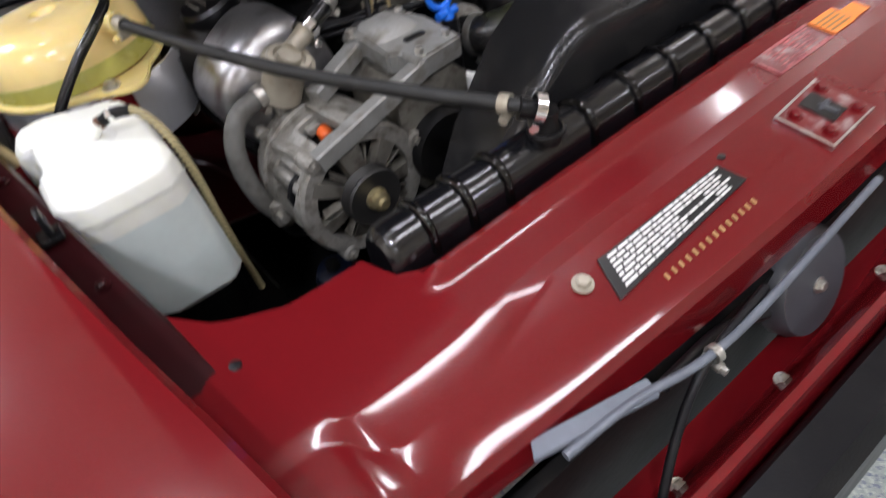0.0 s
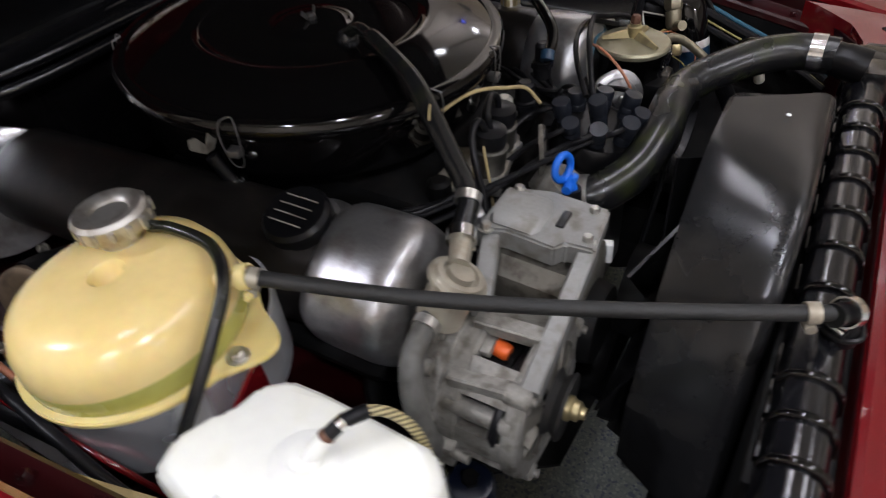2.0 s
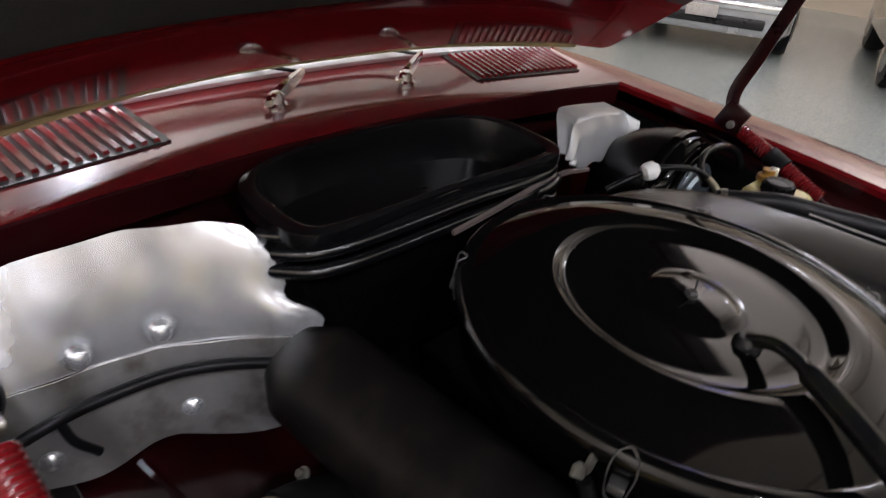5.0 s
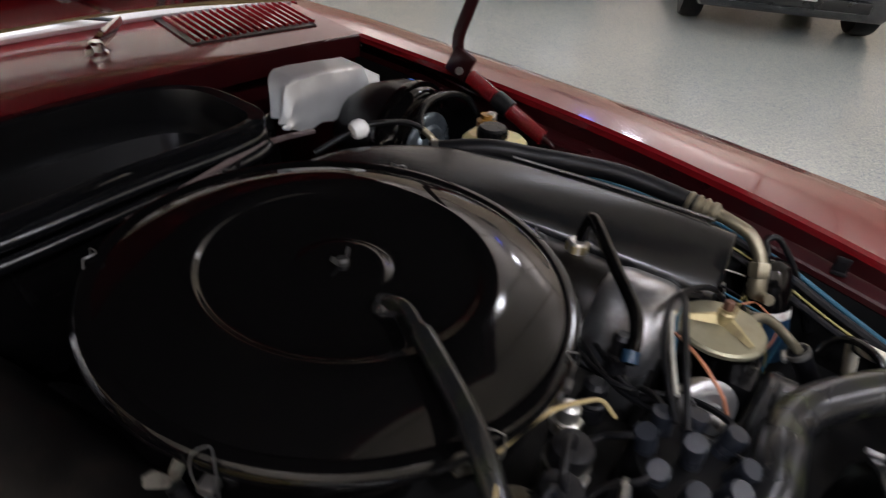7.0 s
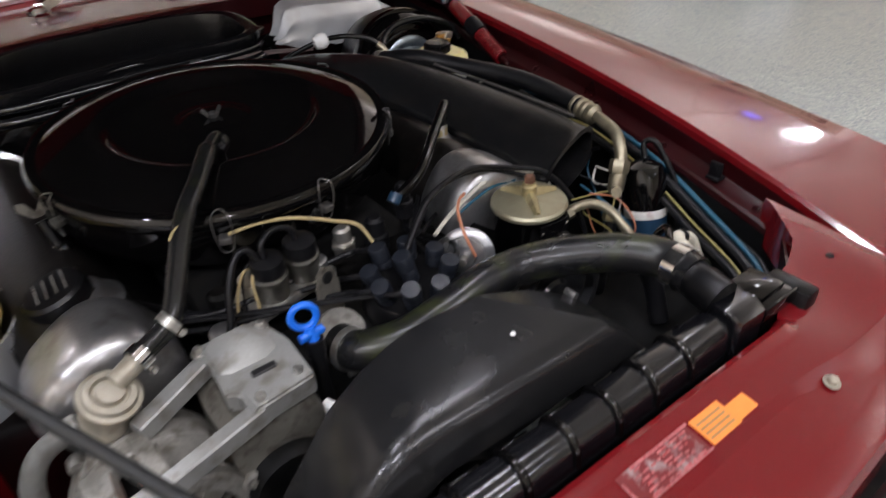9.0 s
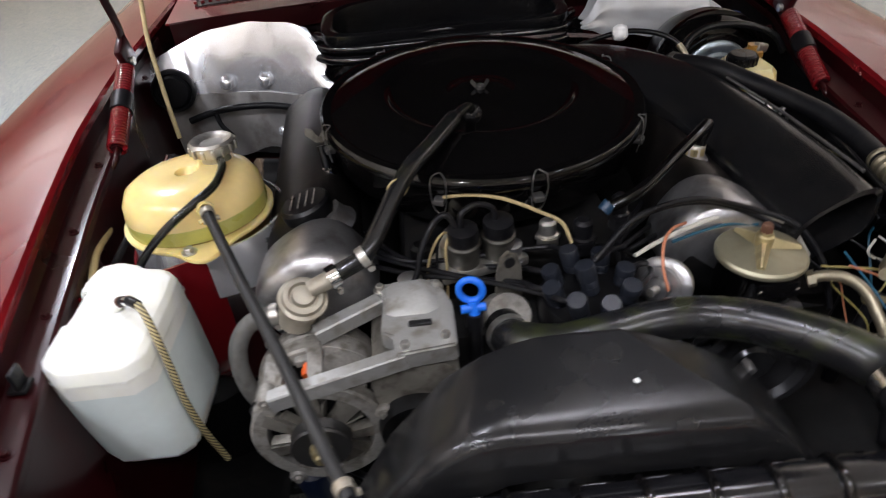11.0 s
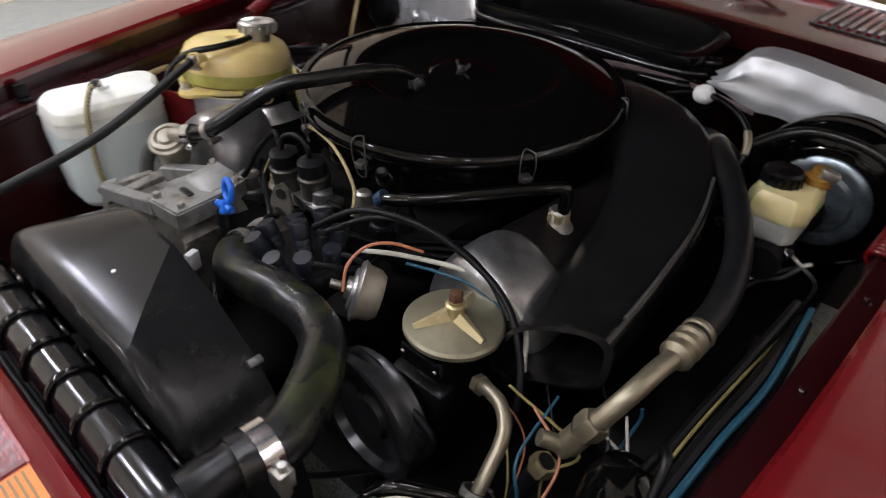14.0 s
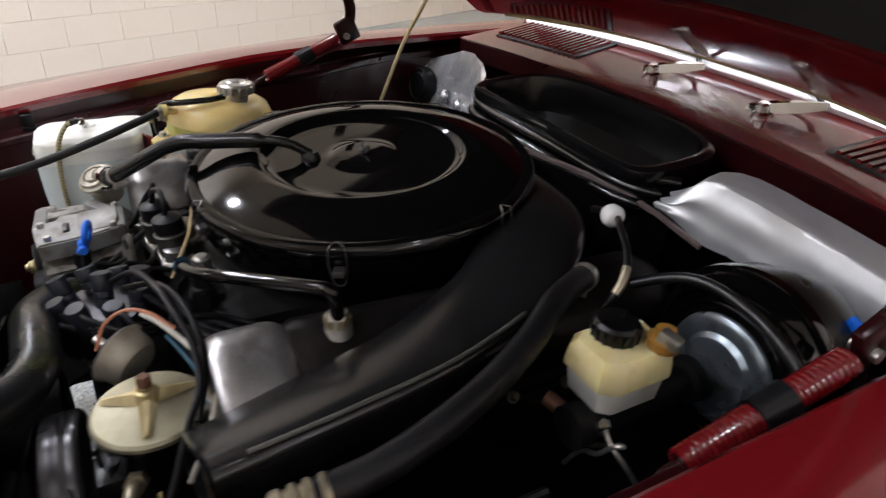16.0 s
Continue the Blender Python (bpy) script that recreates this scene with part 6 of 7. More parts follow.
hs_ = hose("washer_hose", [(-0.524, 0.434, 0.902), (-0.502, 0.422, 0.912), (-0.484, 0.405, 0.908), (-0.472, 0.388, 0.880), (-0.467, 0.380, 0.830), (-0.466, 0.378, 0.770), (-0.462, 0.385, 0.70), (-0.455, 0.40, 0.62)], 0.0046, M_BRAID, "braided yellowish washer hose curling off the bottle cap", steps=10)
part("connector", tube([(-0.520, 0.432, 0.904), (-0.506, 0.4245, 0.9105), (-0.490, 0.412, 0.912)], 0.0062, 10, 5), M_RUBBER, hs_, "black connector sleeve")
part("ferrule", rod((-0.5235, 0.4340, 0.9022), (-0.5185, 0.4312, 0.9048), 0.0070), M_RUST, hs_, "reddish ferrule")
part("ferrule", rod((-0.510, 0.4268, 0.9088), (-0.505, 0.4240, 0.9108), 0.0068), M_CHROME, hs_, "silver band")

# ---- left bank side ----
pump = thing("steering_pump", (0.322, 0.456, 0.70), "black power steering pump reservoir with an olive lid", "pump")
PP = V((0.322, 0.457, 0.0))
part("reservoir", spun([(0.040, 0.700), (0.052, 0.715), (0.053, 0.740), (0.053, 0.835), (0.055, 0.838), (0.055, 0.846)], PP, seg=44), M_BLACK, pump)
part("lid", spun([(0.056, 0.846), (0.0598, 0.849), (0.0598, 0.854), (0.0568, 0.8575), (0.030, 0.862), (0.012, 0.866), (0.0, 0.866)], PP, seg=52), M_DISC, pump, "olive zinc-plated lid")
arms = []
for deg_ in (-118, -8, 106):
    a = radians(deg_)
    d, t = V((math.cos(a), math.sin(a), 0)), V((-math.sin(a), math.cos(a), 0))
    c = PP + V((0, 0, 0.866))
    arms.append(loft([[c + t * 0.011, c - t * 0.011, c - t * 0.004 + V((0, 0, 0.014)), c + t * 0.004 + V((0, 0, 0.014))], [c + d * 0.030 + t * 0.0075 + V((0, 0, -0.003)), c + d * 0.030 - t * 0.0075 + V((0, 0, -0.003)), c + d * 0.030 - t * 0.002 + V((0, 0, 0.005)), c + d * 0.030 + t * 0.002 + V((0, 0, 0.005))], [c + d * 0.050 + t * 0.005 + V((0, 0, -0.006)), c + d * 0.050 - t * 0.005 + V((0, 0, -0.006)), c + d * 0.050 - t * 0.001 + V((0, 0, -0.002)), c + d * 0.050 + t * 0.001 + V((0, 0, -0.002))]]))
part("lid_clamp", merge(*arms), M_GOLD, pump, "three-armed stamped lid clamp")
part("lid_bolt", merge(spun([(0.012, 0.866), (0.012, 0.882), (0.009, 0.884), (0.009, 0.888)], PP, seg=20)), M_GOLD, pump)
part("bolt_tip", spun([(0.0085, 0.884), (0.0085, 0.897), (0.006, 0.900)], PP, seg=6), M_RUST, pump, "reddish brown bolt head")
part("name_plate", slab([(0.292, 0.4015, 0.818), (0.352, 0.4015, 0.818), (0.350, 0.4005, 0.843), (0.294, 0.4005, 0.843)], 0.004, 0.001), M_SATIN, pump, "small black riveted plate")
for x in (0.297, 0.347):
    part("rivet", spun([(0.003, 0), (0.002, 0.002)], (x, 0.399, 0.831), (0, -1, 0), 8), M_CHROME, pump)
part("shoulder", box((0.322, 0.415, 0.772), (0.085, 0.05, 0.07), 0.012), M_SATIN, pump)

# vacuum capsule, its wire, and the pipe on the left cover
vc = thing("vacuum_capsule", (0.191, 0.444, 0.79), "silver vacuum capsule beside the distributor", "vacuum capsule")
va = V((-0.72, -0.62, 0.30)).normalized()
part("front_shell", spun([(0.008, 0.016), (0.014, 0.016), (0.016, 0.010), (0.027, 0.009), (0.029, 0.005), (0.037, 0.004), (0.041, 0.0)], (0.180, 0.434, 0.832), va, 36), M_ALU, vc)
part("back_shell", spun([(0.041, 0.0), (0.036, -0.008), (0.034, -0.022), (0.028, -0.030), (0.010, -0.032)], (0.180, 0.434, 0.832), va, 36), M_BEIGE, vc)
part("nipple", rod((0.1665, 0.4225, 0.837), (0.153, 0.411, 0.842), 0.006), M_STEEL, vc)
hose("salmon_wire", [(0.178, 0.411, 0.842), (0.172, 0.425, 0.872), (0.180, 0.450, 0.892), (0.200, 0.475, 0.895), (0.230, 0.500, 0.885)], 0.0022, M_OWIRE, "salmon coloured wire by the capsule", "wire", seg=8)
hose("wiring_harness", [(0.085, 0.442, 0.880), (0.139, 0.469, 0.918), (0.193, 0.488, 0.926), (0.246, 0.501, 0.921), (0.293, 0.512, 0.902), (0.342, 0.509, 0.884), (0.386, 0.487, 0.868), (0.420, 0.460, 0.82), (0.430, 0.43, 0.76)], 0.0043, M_RUBBER, "black sheathed wiring harness arching over the engine", "wire")
hose("wire_loom", [(0.095, 0.455, 0.872), (0.145, 0.49, 0.900), (0.20, 0.51, 0.908), (0.26, 0.52, 0.903), (0.315, 0.52, 0.885), (0.37, 0.50, 0.86)], 0.004, M_RUBBER, "thin black wire loom over the engine", "wire")
hose("white_wire", [(0.150, 0.468, 0.862), (0.185, 0.484, 0.868), (0.235, 0.503, 0.873), (0.285, 0.518, 0.876), (0.335, 0.524, 0.870), (0.385, 0.508, 0.858), (0.41, 0.48, 0.82)], 0.0033, M_WWIRE, "off-white taped wire behind the pump", "wire")
hose("blue_wire", [(0.21, 0.490, 0.862), (0.255, 0.502, 0.866), (0.30, 0.512, 0.866), (0.345, 0.515, 0.858)], 0.0024, M_TEAL, "pale blue wire beside the white one", "wire")
hose("vacuum_pipe", [(0.120, 0.525, 0.905), (0.155, 0.532, 0.914), (0.191, 0.550, 0.925), (0.25, 0.602, 0.938), (0.300, 0.645, 0.949), (0.318, 0.662, 0.951), (0.322, 0.668, 0.940), (0.318, 0.672, 0.915), (0.312, 0.674, 0.878)], 0.0085, M_BLACK, "glossy black vacuum pipe elbowed onto the valve cover", "pipe", seg=16)
vf = thing("cover_fitting", (0.310, 0.674, 0.86), "zinc fitting on top of the valve cover", "fitting")
part("collar", spun([(0.024, 0.0), (0.022, 0.02), (0.015, 0.03), (0.015, 0.042), (0.012, 0.046)], (0.312, 0.674, 0.866), seg=24), M_STEEL, vf)
part("nut", spun([(0.017, 0.030), (0.017, 0.042)], (0.312, 0.674, 0.866), seg=6), M_GOLD, vf)
part("plug_body", rod((0.120, 0.525, 0.902), (0.130, 0.528, 0.912), 0.010), M_BLUEC, vf, "dark blue connector")
hose("fuel_hose", [(-0.100, 0.581, 0.918), (-0.062, 0.573, 0.922), (-0.026, 0.566, 0.918), (0.005, 0.558, 0.909), (0.033, 0.548, 0.898), (0.063, 0.532, 0.886), (0.075, 0.515, 0.86)], 0.0027, M_TAN, "tan fabric fuel hose beside the air cleaner")

# twin solenoid valve between the banks
sv = thing("twin_valve", (-0.060, 0.530, 0.82), "grey twin valve block with small hoses", "valve")
for s in (0, 1):
    x = -0.080 + 0.052 * s
    part("cylinder", spun([(0.023, -0.012), (0.0235, 0.030), (0.025, 0.032), (0.025, 0.038), (0.022, 0.040), (0.021, 0.052), (0.016, 0.056)], (x, 0.522 + 0.012 * s, 0.842), (0, -0.1, 1), 24), M_VALVE, sv)
    part("cap", spun([(0.0215, 0.040), (0.0225, 0.046), (0.0215, 0.062), (0.012, 0.066), (0.0, 0.066)], (x, 0.522 + 0.012 * s, 0.842), (0, -0.1, 1), 20), M_RUBBER, sv, "black rubber cap")
    part("nipple", rod((x, 0.518 + 0.012 * s, 0.888), (x - 0.002, 0.514 + 0.012 * s, 0.905), 0.005), M_GRIME, sv)
part("base", box((-0.054, 0.525, 0.835), (0.13, 0.045, 0.016), 0.004, (0, 0, 13)), M_STEEL, sv)
for k, (x, y, m) in enumerate(((-0.128, 0.505, M_TAN), (-0.118, 0.512, M_RUBBER), (-0.108, 0.500, M_TAN))):
    hose("valve_wire", [(x, y, 0.795), (x - 0.006 + 0.004 * k, y + 0.004, 0.835), (x + 0.004, y + 0.012, 0.872 + 0.006 * k), (x + 0.022, y + 0.022, 0.892 + 0.004 * k), (x + 0.040, y + 0.034, 0.872)], 0.0019, m, "thin wire looping over the twin valve", "wire", seg=7, group="wires on the twin valve")
hose("small_loop_hose", [(-0.082, 0.514, 0.902), (-0.080, 0.518, 0.926), (-0.058, 0.526, 0.934), (-0.036, 0.528, 0.924), (-0.032, 0.527, 0.900)], 0.0042, M_RUBBER, "small grey loop of hose on the twin valve")
hose("small_grey_hose", [(-0.086, 0.515, 0.900), (-0.100, 0.520, 0.925), (-0.118, 0.520, 0.915), (-0.138, 0.505, 0.885), (-0.150, 0.49, 0.85), (-0.165, 0.48, 0.83)], 0.0045, M_RUBBER, "small grey hose running down from the valve")

# ---- air conditioning lines, drier and left wing ----
AH = [(0.385, 0.990, 0.930), (0.432, 0.905, 0.944), (0.473, 0.841, 0.936), (0.509, 0.771, 0.930), (0.536, 0.698, 0.924), (0.549, 0.629, 0.914), (0.549, 0.565, 0.906)]
hose("air_con_hose", AH, 0.0165, M_RUBBER, "thick black air conditioning hose", seg=18, clamps=(0.03,))
pipe = thing("air_con_pipe", (0.51, 0.46, 0.75), "tarnished metal air conditioning pipe with crimped ferrule", "pipe")
part("ferrule", spun([(0.0175, -0.010), (0.0185, -0.008), (0.0185, -0.004), (0.0150, -0.001), (0.0150, 0.002), (0.0185, 0.005), (0.0185, 0.009), (0.0150, 0.012), (0.0150, 0.015), (0.0185, 0.018), (0.0185, 0.022), (0.0150, 0.025), (0.0150, 0.028), (0.0180, 0.031), (0.0180, 0.038), (0.012, 0.044)], (0.549, 0.572, 0.907), (-0.004, -0.06, -0.006), 24), M_PIPE, pipe)
part("tube", tube([(0.548, 0.540, 0.904), (0.542, 0.508, 0.901), (0.535, 0.470, 0.889), (0.519, 0.443, 0.855), (0.497, 0.430, 0.808)], 0.0105, 16), M_PIPE, pipe)
part("union", merge(spun([(0.015, 0), (0.017, 0.004), (0.017, 0.020), (0.015, 0.024)], (0.520, 0.446, 0.860), (-0.02, -0.012, -0.045), 6), spun([(0.014, 0.026), (0.014, 0.05), (0.011, 0.056)], (0.520, 0.446, 0.860), (-0.02, -0.012, -0.045), 18)), M_PIPE, pipe)
part("port", rod((0.500, 0.432, 0.815), (0.478, 0.414, 0.826), 0.009), M_PIPE, pipe)
part("end_nut", spun([(0.014, 0), (0.015, 0.004), (0.015, 0.016), (0.012, 0.020)], (0.487, 0.425, 0.784), (-0.02, -0.012, -0.045), 6), M_GOLD, pipe, "brassy end nut")
part("lower_tube", tube([(0.487, 0.425, 0.786), (0.478, 0.418, 0.762), (0.462, 0.410, 0.70), (0.44, 0.40, 0.62)], 0.010, 12), M_RUBBER, pipe)
el = thing("elbow_pipe", (0.45, 0.36, 0.72), "bent brassy heater pipe with a rubber sleeve", "pipe")
part("tube", tube([(0.385, 0.432, 0.818), (0.399, 0.428, 0.824), (0.422, 0.421, 0.825), (0.440, 0.407, 0.818), (0.448, 0.391, 0.807), (0.451, 0.374, 0.794), (0.454, 0.356, 0.779), (0.456, 0.340, 0.762)], 0.0078, 14), M_PIPE, el)
part("flange_nut", spun([(0.012, 0), (0.012, 0.01)], (0.382, 0.4325, 0.817), (0.5, -0.15, 0.2), 6), M_PIPE, el)
part("sleeve", tube([(0.454, 0.352, 0.774), (0.458, 0.335, 0.752), (0.462, 0.31, 0.71), (0.455, 0.28, 0.65)], 0.0155, 14), M_RUBBER, el, "black rubber sleeve")
part("clamp", band((0.4545, 0.350, 0.772), (0.003, -0.016, -0.02), 0.016, 0.009), M_STEEL, el)
ch = hose("cream_hose", [(0.405, 0.226, 0.812), (0.421, 0.239, 0.829), (0.433, 0.258, 0.828), (0.448, 0.273, 0.821), (0.466, 0.281, 0.813), (0.485, 0.284, 0.803), (0.510, 0.284, 0.780), (0.53, 0.27, 0.72)], 0.0100, M_CREAMHOSE, "cream cloth-covered hose bent near the radiator", clamps=(0.14,))
part("tape", rod((0.462, 0.2795, 0.8145), (0.474, 0.2825, 0.8085), 0.0125), M_RUBBER, ch)
hose("chrome_pipe", [(0.400, 0.250, 0.822), (0.420, 0.268, 0.836), (0.452, 0.295, 0.828), (0.468, 0.318, 0.800), (0.465, 0.33, 0.76)], 0.006, M_BLACK, "shiny black pipe next to the cream hose", "pipe")
dr = thing("receiver_drier", (0.575, 0.42, 0.64), "black and blue receiver drier bottle with a white label", "drier")
da = V((0.10, 0.28, 1)).normalized()
part("bottle", spun([(0.030, 0.0), (0.036, 0.008), (0.036, 0.085)], (0.553, 0.388, 0.675), da, 30), M_BLUEC, dr, "dark blue lower half")
part("label_band", spun([(0.0365, 0.080), (0.0368, 0.081), (0.0368, 0.094), (0.0365, 0.095)], (0.553, 0.388, 0.675), da, 30, False), M_PAPER, dr, "white label band")
part("neck", spun([(0.036, 0.085), (0.0362, 0.15), (0.030, 0.168), (0.016, 0.176), (0.0, 0.178)], (0.553, 0.388, 0.675), da, 30), M_BLACK, dr, "glossy black shoulder")
part("outlet_pipe", tube([(0.578, 0.44, 0.845), (0.585, 0.45, 0.868), (0.595, 0.43, 0.868), (0.600, 0.38, 0.80), (0.598, 0.34, 0.72)], 0.0052, 10), M_SATIN, dr, "black pipe along the bottle")
for k, (dx, m, r) in enumerate(((0.0, M_TEAL, 0.0042), (-0.012, M_RUBBER, 0.008), (-0.026, M_YWIRE, 0.0020), (-0.034, M_RUBBER, 0.006), (0.006, M_RUBBER, 0.0045))):
    pts = [(0.618 + dx * 0.5, 0.78, 0.86 - 0.02 * (k % 3)), (0.624 + dx, 0.62, 0.856 - 0.004 * k), (0.616 + dx, 0.52, 0.850 - 0.006 * k), (0.608 + dx, 0.42, 0.826 - 0.008 * k), (0.596 + dx * 1.3, 0.32, 0.790 - 0.006 * k), (0.575 + dx * 1.6, 0.22, 0.758), (0.545 + dx * 1.5, 0.165, 0.74)]
    hose("loom_wire", pts, r, m, ("teal sleeved wire", "black wiring loom", "yellow wire", "black wiring loom", "thin black wire")[k] + " along the inner wing", "wire", seg=8, group="wires by the drier")
random.seed(21)
for k in range(10):
    x, y = random.uniform(0.44, 0.56), random.uniform(0.38, 0.50)
    m = (M_RUBBER, M_YWIRE, M_WWIRE, M_OWIRE, M_TEAL)[k % 5]
    hose("short_wire", [(x, y, 0.70), (x + random.uniform(-0.03, 0.03), y + random.uniform(-0.02, 0.04), 0.76), (x + random.uniform(-0.05, 0.02), y + random.uniform(0.0, 0.06), 0.80), (x + random.uniform(-0.08, 0.0), y + random.uniform(0.02, 0.10), 0.822)], random.uniform(0.0012, 0.0020), m, "short loose wire below the intake snout", "wire", seg=6, group="loose wires")
# Near-black pan added to hide the bright floor below the wires.
sg = thing("lower_pan", (0.52, 0.55, 0.5), "black pan added to close the bay below the wires", "guard")
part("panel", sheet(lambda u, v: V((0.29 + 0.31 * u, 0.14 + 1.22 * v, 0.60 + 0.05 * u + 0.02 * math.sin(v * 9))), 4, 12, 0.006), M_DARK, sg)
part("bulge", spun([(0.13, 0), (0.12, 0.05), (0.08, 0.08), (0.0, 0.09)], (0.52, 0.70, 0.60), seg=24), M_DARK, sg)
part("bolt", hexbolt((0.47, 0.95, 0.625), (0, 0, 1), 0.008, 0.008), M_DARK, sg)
# Second added pan, in the darkened body red.
sgr = thing("lower_pan", (-0.55, 0.95, 0.5), "dark red pan added behind the expansion tank", "guard")
part("panel", sheet(lambda u, v: V((-0.30 - 0.30 * u, 0.56 + 0.80 * v, 0.60 + 0.05 * u + 0.02 * math.sin(v * 9))), 4, 12, 0.006), M_RED_SHADED, sgr)
part("rib", tube([(-0.36, 0.62, 0.625), (-0.45, 0.9, 0.632), (-0.52, 1.3, 0.65)], 0.010, 8), M_RED_SHADED, sgr)
part("bolt", hexbolt((-0.52, 1.12, 0.635), (0, 0, 1), 0.008, 0.008), M_STEEL, sgr)
for x, y, z in ((0.585, 0.60, 0.79), (0.60, 0.50, 0.80), (0.59, 0.72, 0.80)):
    solo("wire_connector", merge(box((x, y, z), (0.03, 0.05, 0.03), 0.005, (10, 20, 15)), rod((x, y - 0.02, z + 0.012), (x + 0.004, y - 0.05, z + 0.03), 0.004)), M_RUBBER, "black plastic wire connector on the wing", "connector", "wire connectors")

# ---- brake cylinder and booster ----
bo = thing("brake_booster", (0.535, 1.12, 0.74), "glossy black brake booster on the firewall", "brake booster")
BA = V((0.535, 1.085, 0.848))
part("front_shell", spun([(0.070, 0.0120), (0.094, 0.0165), (0.112, 0.022), (0.119, 0.032), (0.121, 0.045)], BA, (0, 1, 0), 52), M_BLACK, bo)
part("dome", spun([(0.035, 0.000), (0.046, 0.000), (0.052, 0.006), (0.060, 0.004), (0.070, 0.005), (0.075, 0.009), (0.077, 0.018)], BA, (0, 1, 0), 52), M_ZINCB, bo, "bluish zinc-plated dome")
part("seam", spun([(0.121, 0.044), (0.129, 0.046), (0.130, 0.054), (0.129, 0.060), (0.120, 0.062)], BA, (0, 1, 0), 52), M_BLACK, bo)
for r, y in ((0.104, 0.0195), (0.088, 0.0155)):
    part("pressed_ring", ring(BA + V((0, y, 0)), (0, 1, 0), r, 0.0022, 52, 8), M_BLACK, bo, "raised pressed ring")
part("rear_shell", spun([(0.124, 0.060), (0.122, 0.10), (0.10, 0.16), (0.07, 0.20)], BA, (0, 1, 0), 48), M_SATIN, bo)
part("vacuum_line", tube([(0.425, 1.03, 0.93), (0.455, 1.06, 0.948), (0.50, 1.075, 0.962), (0.57, 1.075, 0.960), (0.635, 1.07, 0.935), (0.66, 1.06, 0.90)], 0.0075, 12), M_HOSE, bo, "black vacuum line looping over the booster")
mc = thing("master_cylinder", (0.53, 0.95, 0.80), "brake master cylinder with an amber fluid reservoir", "master cylinder")
part("cylinder", spun([(0.026, 0), (0.026, 0.02), (0.022, 0.024), (0.022, 0.17), (0.030, 0.175), (0.030, 0.19)], (0.528, 0.865, 0.840), (0, 1, 0.03), 28), M_DARK, mc)


def octo(z, sx, sy, cx=0.516, cy=0.934):
    b = 0.32
    return [V((cx + x * sx, cy + y * sy, z + 0.006)) for x, y in ((-1, -1 + b), (-1 + b, -1), (1 - b, -1), (1, -1 + b), (1, 1 - b), (1 - b, 1), (-1 + b, 1), (-1, 1 - b))]


part("reservoir_lower", loft([octo(0.852, 0.030, 0.038), octo(0.860, 0.036, 0.046), octo(0.890, 0.038, 0.050), octo(0.894, 0.040, 0.052)]), M_BOTTLE, mc, "pale milky lower half")
part("reservoir_upper", loft([octo(0.893, 0.042, 0.054), octo(0.899, 0.043, 0.055), octo(0.920, 0.040, 0.052), octo(0.928, 0.033, 0.045)]), M_RES, mc, "amber upper half")
rc = part("reservoir_cap", spun([(0.026, 0.924), (0.027, 0.928), (0.027, 0.946), (0.023, 0.950), (0.0, 0.951)], (0.503, 0.933, 0.004), seg=32), M_SATIN, mc, "ribbed black screw cap")
for k in range(16):
    a = 2 * math.pi * k / 16
    part("grip_rib", box((0.503 + 0.027 * math.cos(a), 0.933 + 0.027 * math.sin(a), 0.940), (0.003, 0.004, 0.018), 0.001, (0, 0, math.degrees(a))), M_SATIN, rc)
part("float_housing", spun([(0.019, 0.925), (0.019, 0.936), (0.012, 0.940), (0.012, 0.948)], (0.541, 0.968, 0.008), seg=20), M_AMBER, mc, "amber float housing")
part("switch_plug", box((0.552, 0.964, 0.950), (0.026, 0.016, 0.016), 0.003, (0, 15, 20)), M_STEEL, mc)
part("pipe_nut", spun([(0.008, 0), (0.008, 0.014), (0.006, 0.016)], (0.552, 0.895, 0.846), (0.2, -0.3, 0.9), 6), M_CHROME, mc, "bright pipe union")
part("brake_pipe", tube([(0.518, 0.899, 0.79), (0.550, 0.914, 0.812), (0.570, 0.905, 0.836), (0.585, 0.893, 0.853), (0.578, 0.885, 0.850), (0.560, 0.885, 0.822), (0.531, 0.890, 0.796), (0.50, 0.90, 0.74)], 0.003, 8), M_STEEL, mc, "thin looped brake pipe")
part("brake_pipe", tube([(0.552, 0.893, 0.858), (0.575, 0.885, 0.85), (0.60, 0.90, 0.82), (0.59, 0.95, 0.74)], 0.003, 8), M_STEEL, mc)
part("outlet", rod((0.500, 0.88, 0.838), (0.478, 0.872, 0.842), 0.010), M_RUST, mc)

# heater cable with the white knob
kc = hose("knob_cable", [(0.24, 1.12, 0.935), (0.285, 1.10, 0.955), (0.326, 1.085, 0.966), (0.355, 1.063, 0.970), (0.385, 1.046, 0.966), (0.407, 1.033, 0.956), (0.421, 1.020, 0.942), (0.428, 1.002, 0.922), (0.425, 0.985, 0.90)], 0.0052, M_SATIN, "black cable through a white plastic knob", "cable")
part("knob", spun([(0.004, -0.016), (0.013, -0.013), (0.0165, -0.004), (0.0165, 0.006), (0.011, 0.014), (0.006, 0.016)], (0.314, 1.087, 0.964), (0.9, -0.3, 0.2), 28), M_WHITE, kc, "white plastic knob")
part("brass_end", tube([(0.415, 1.027, 0.949), (0.424, 1.015, 0.936), (0.428, 1.002, 0.922)], 0.0066, 12), M_PIPE, kc, "brassy cable end")

# ---- firewall furniture ----
fd = thing("fresh_air_duct", (-0.03, 1.33, 0.90), "black rounded fresh air duct opening in front of the windscreen", "air duct")


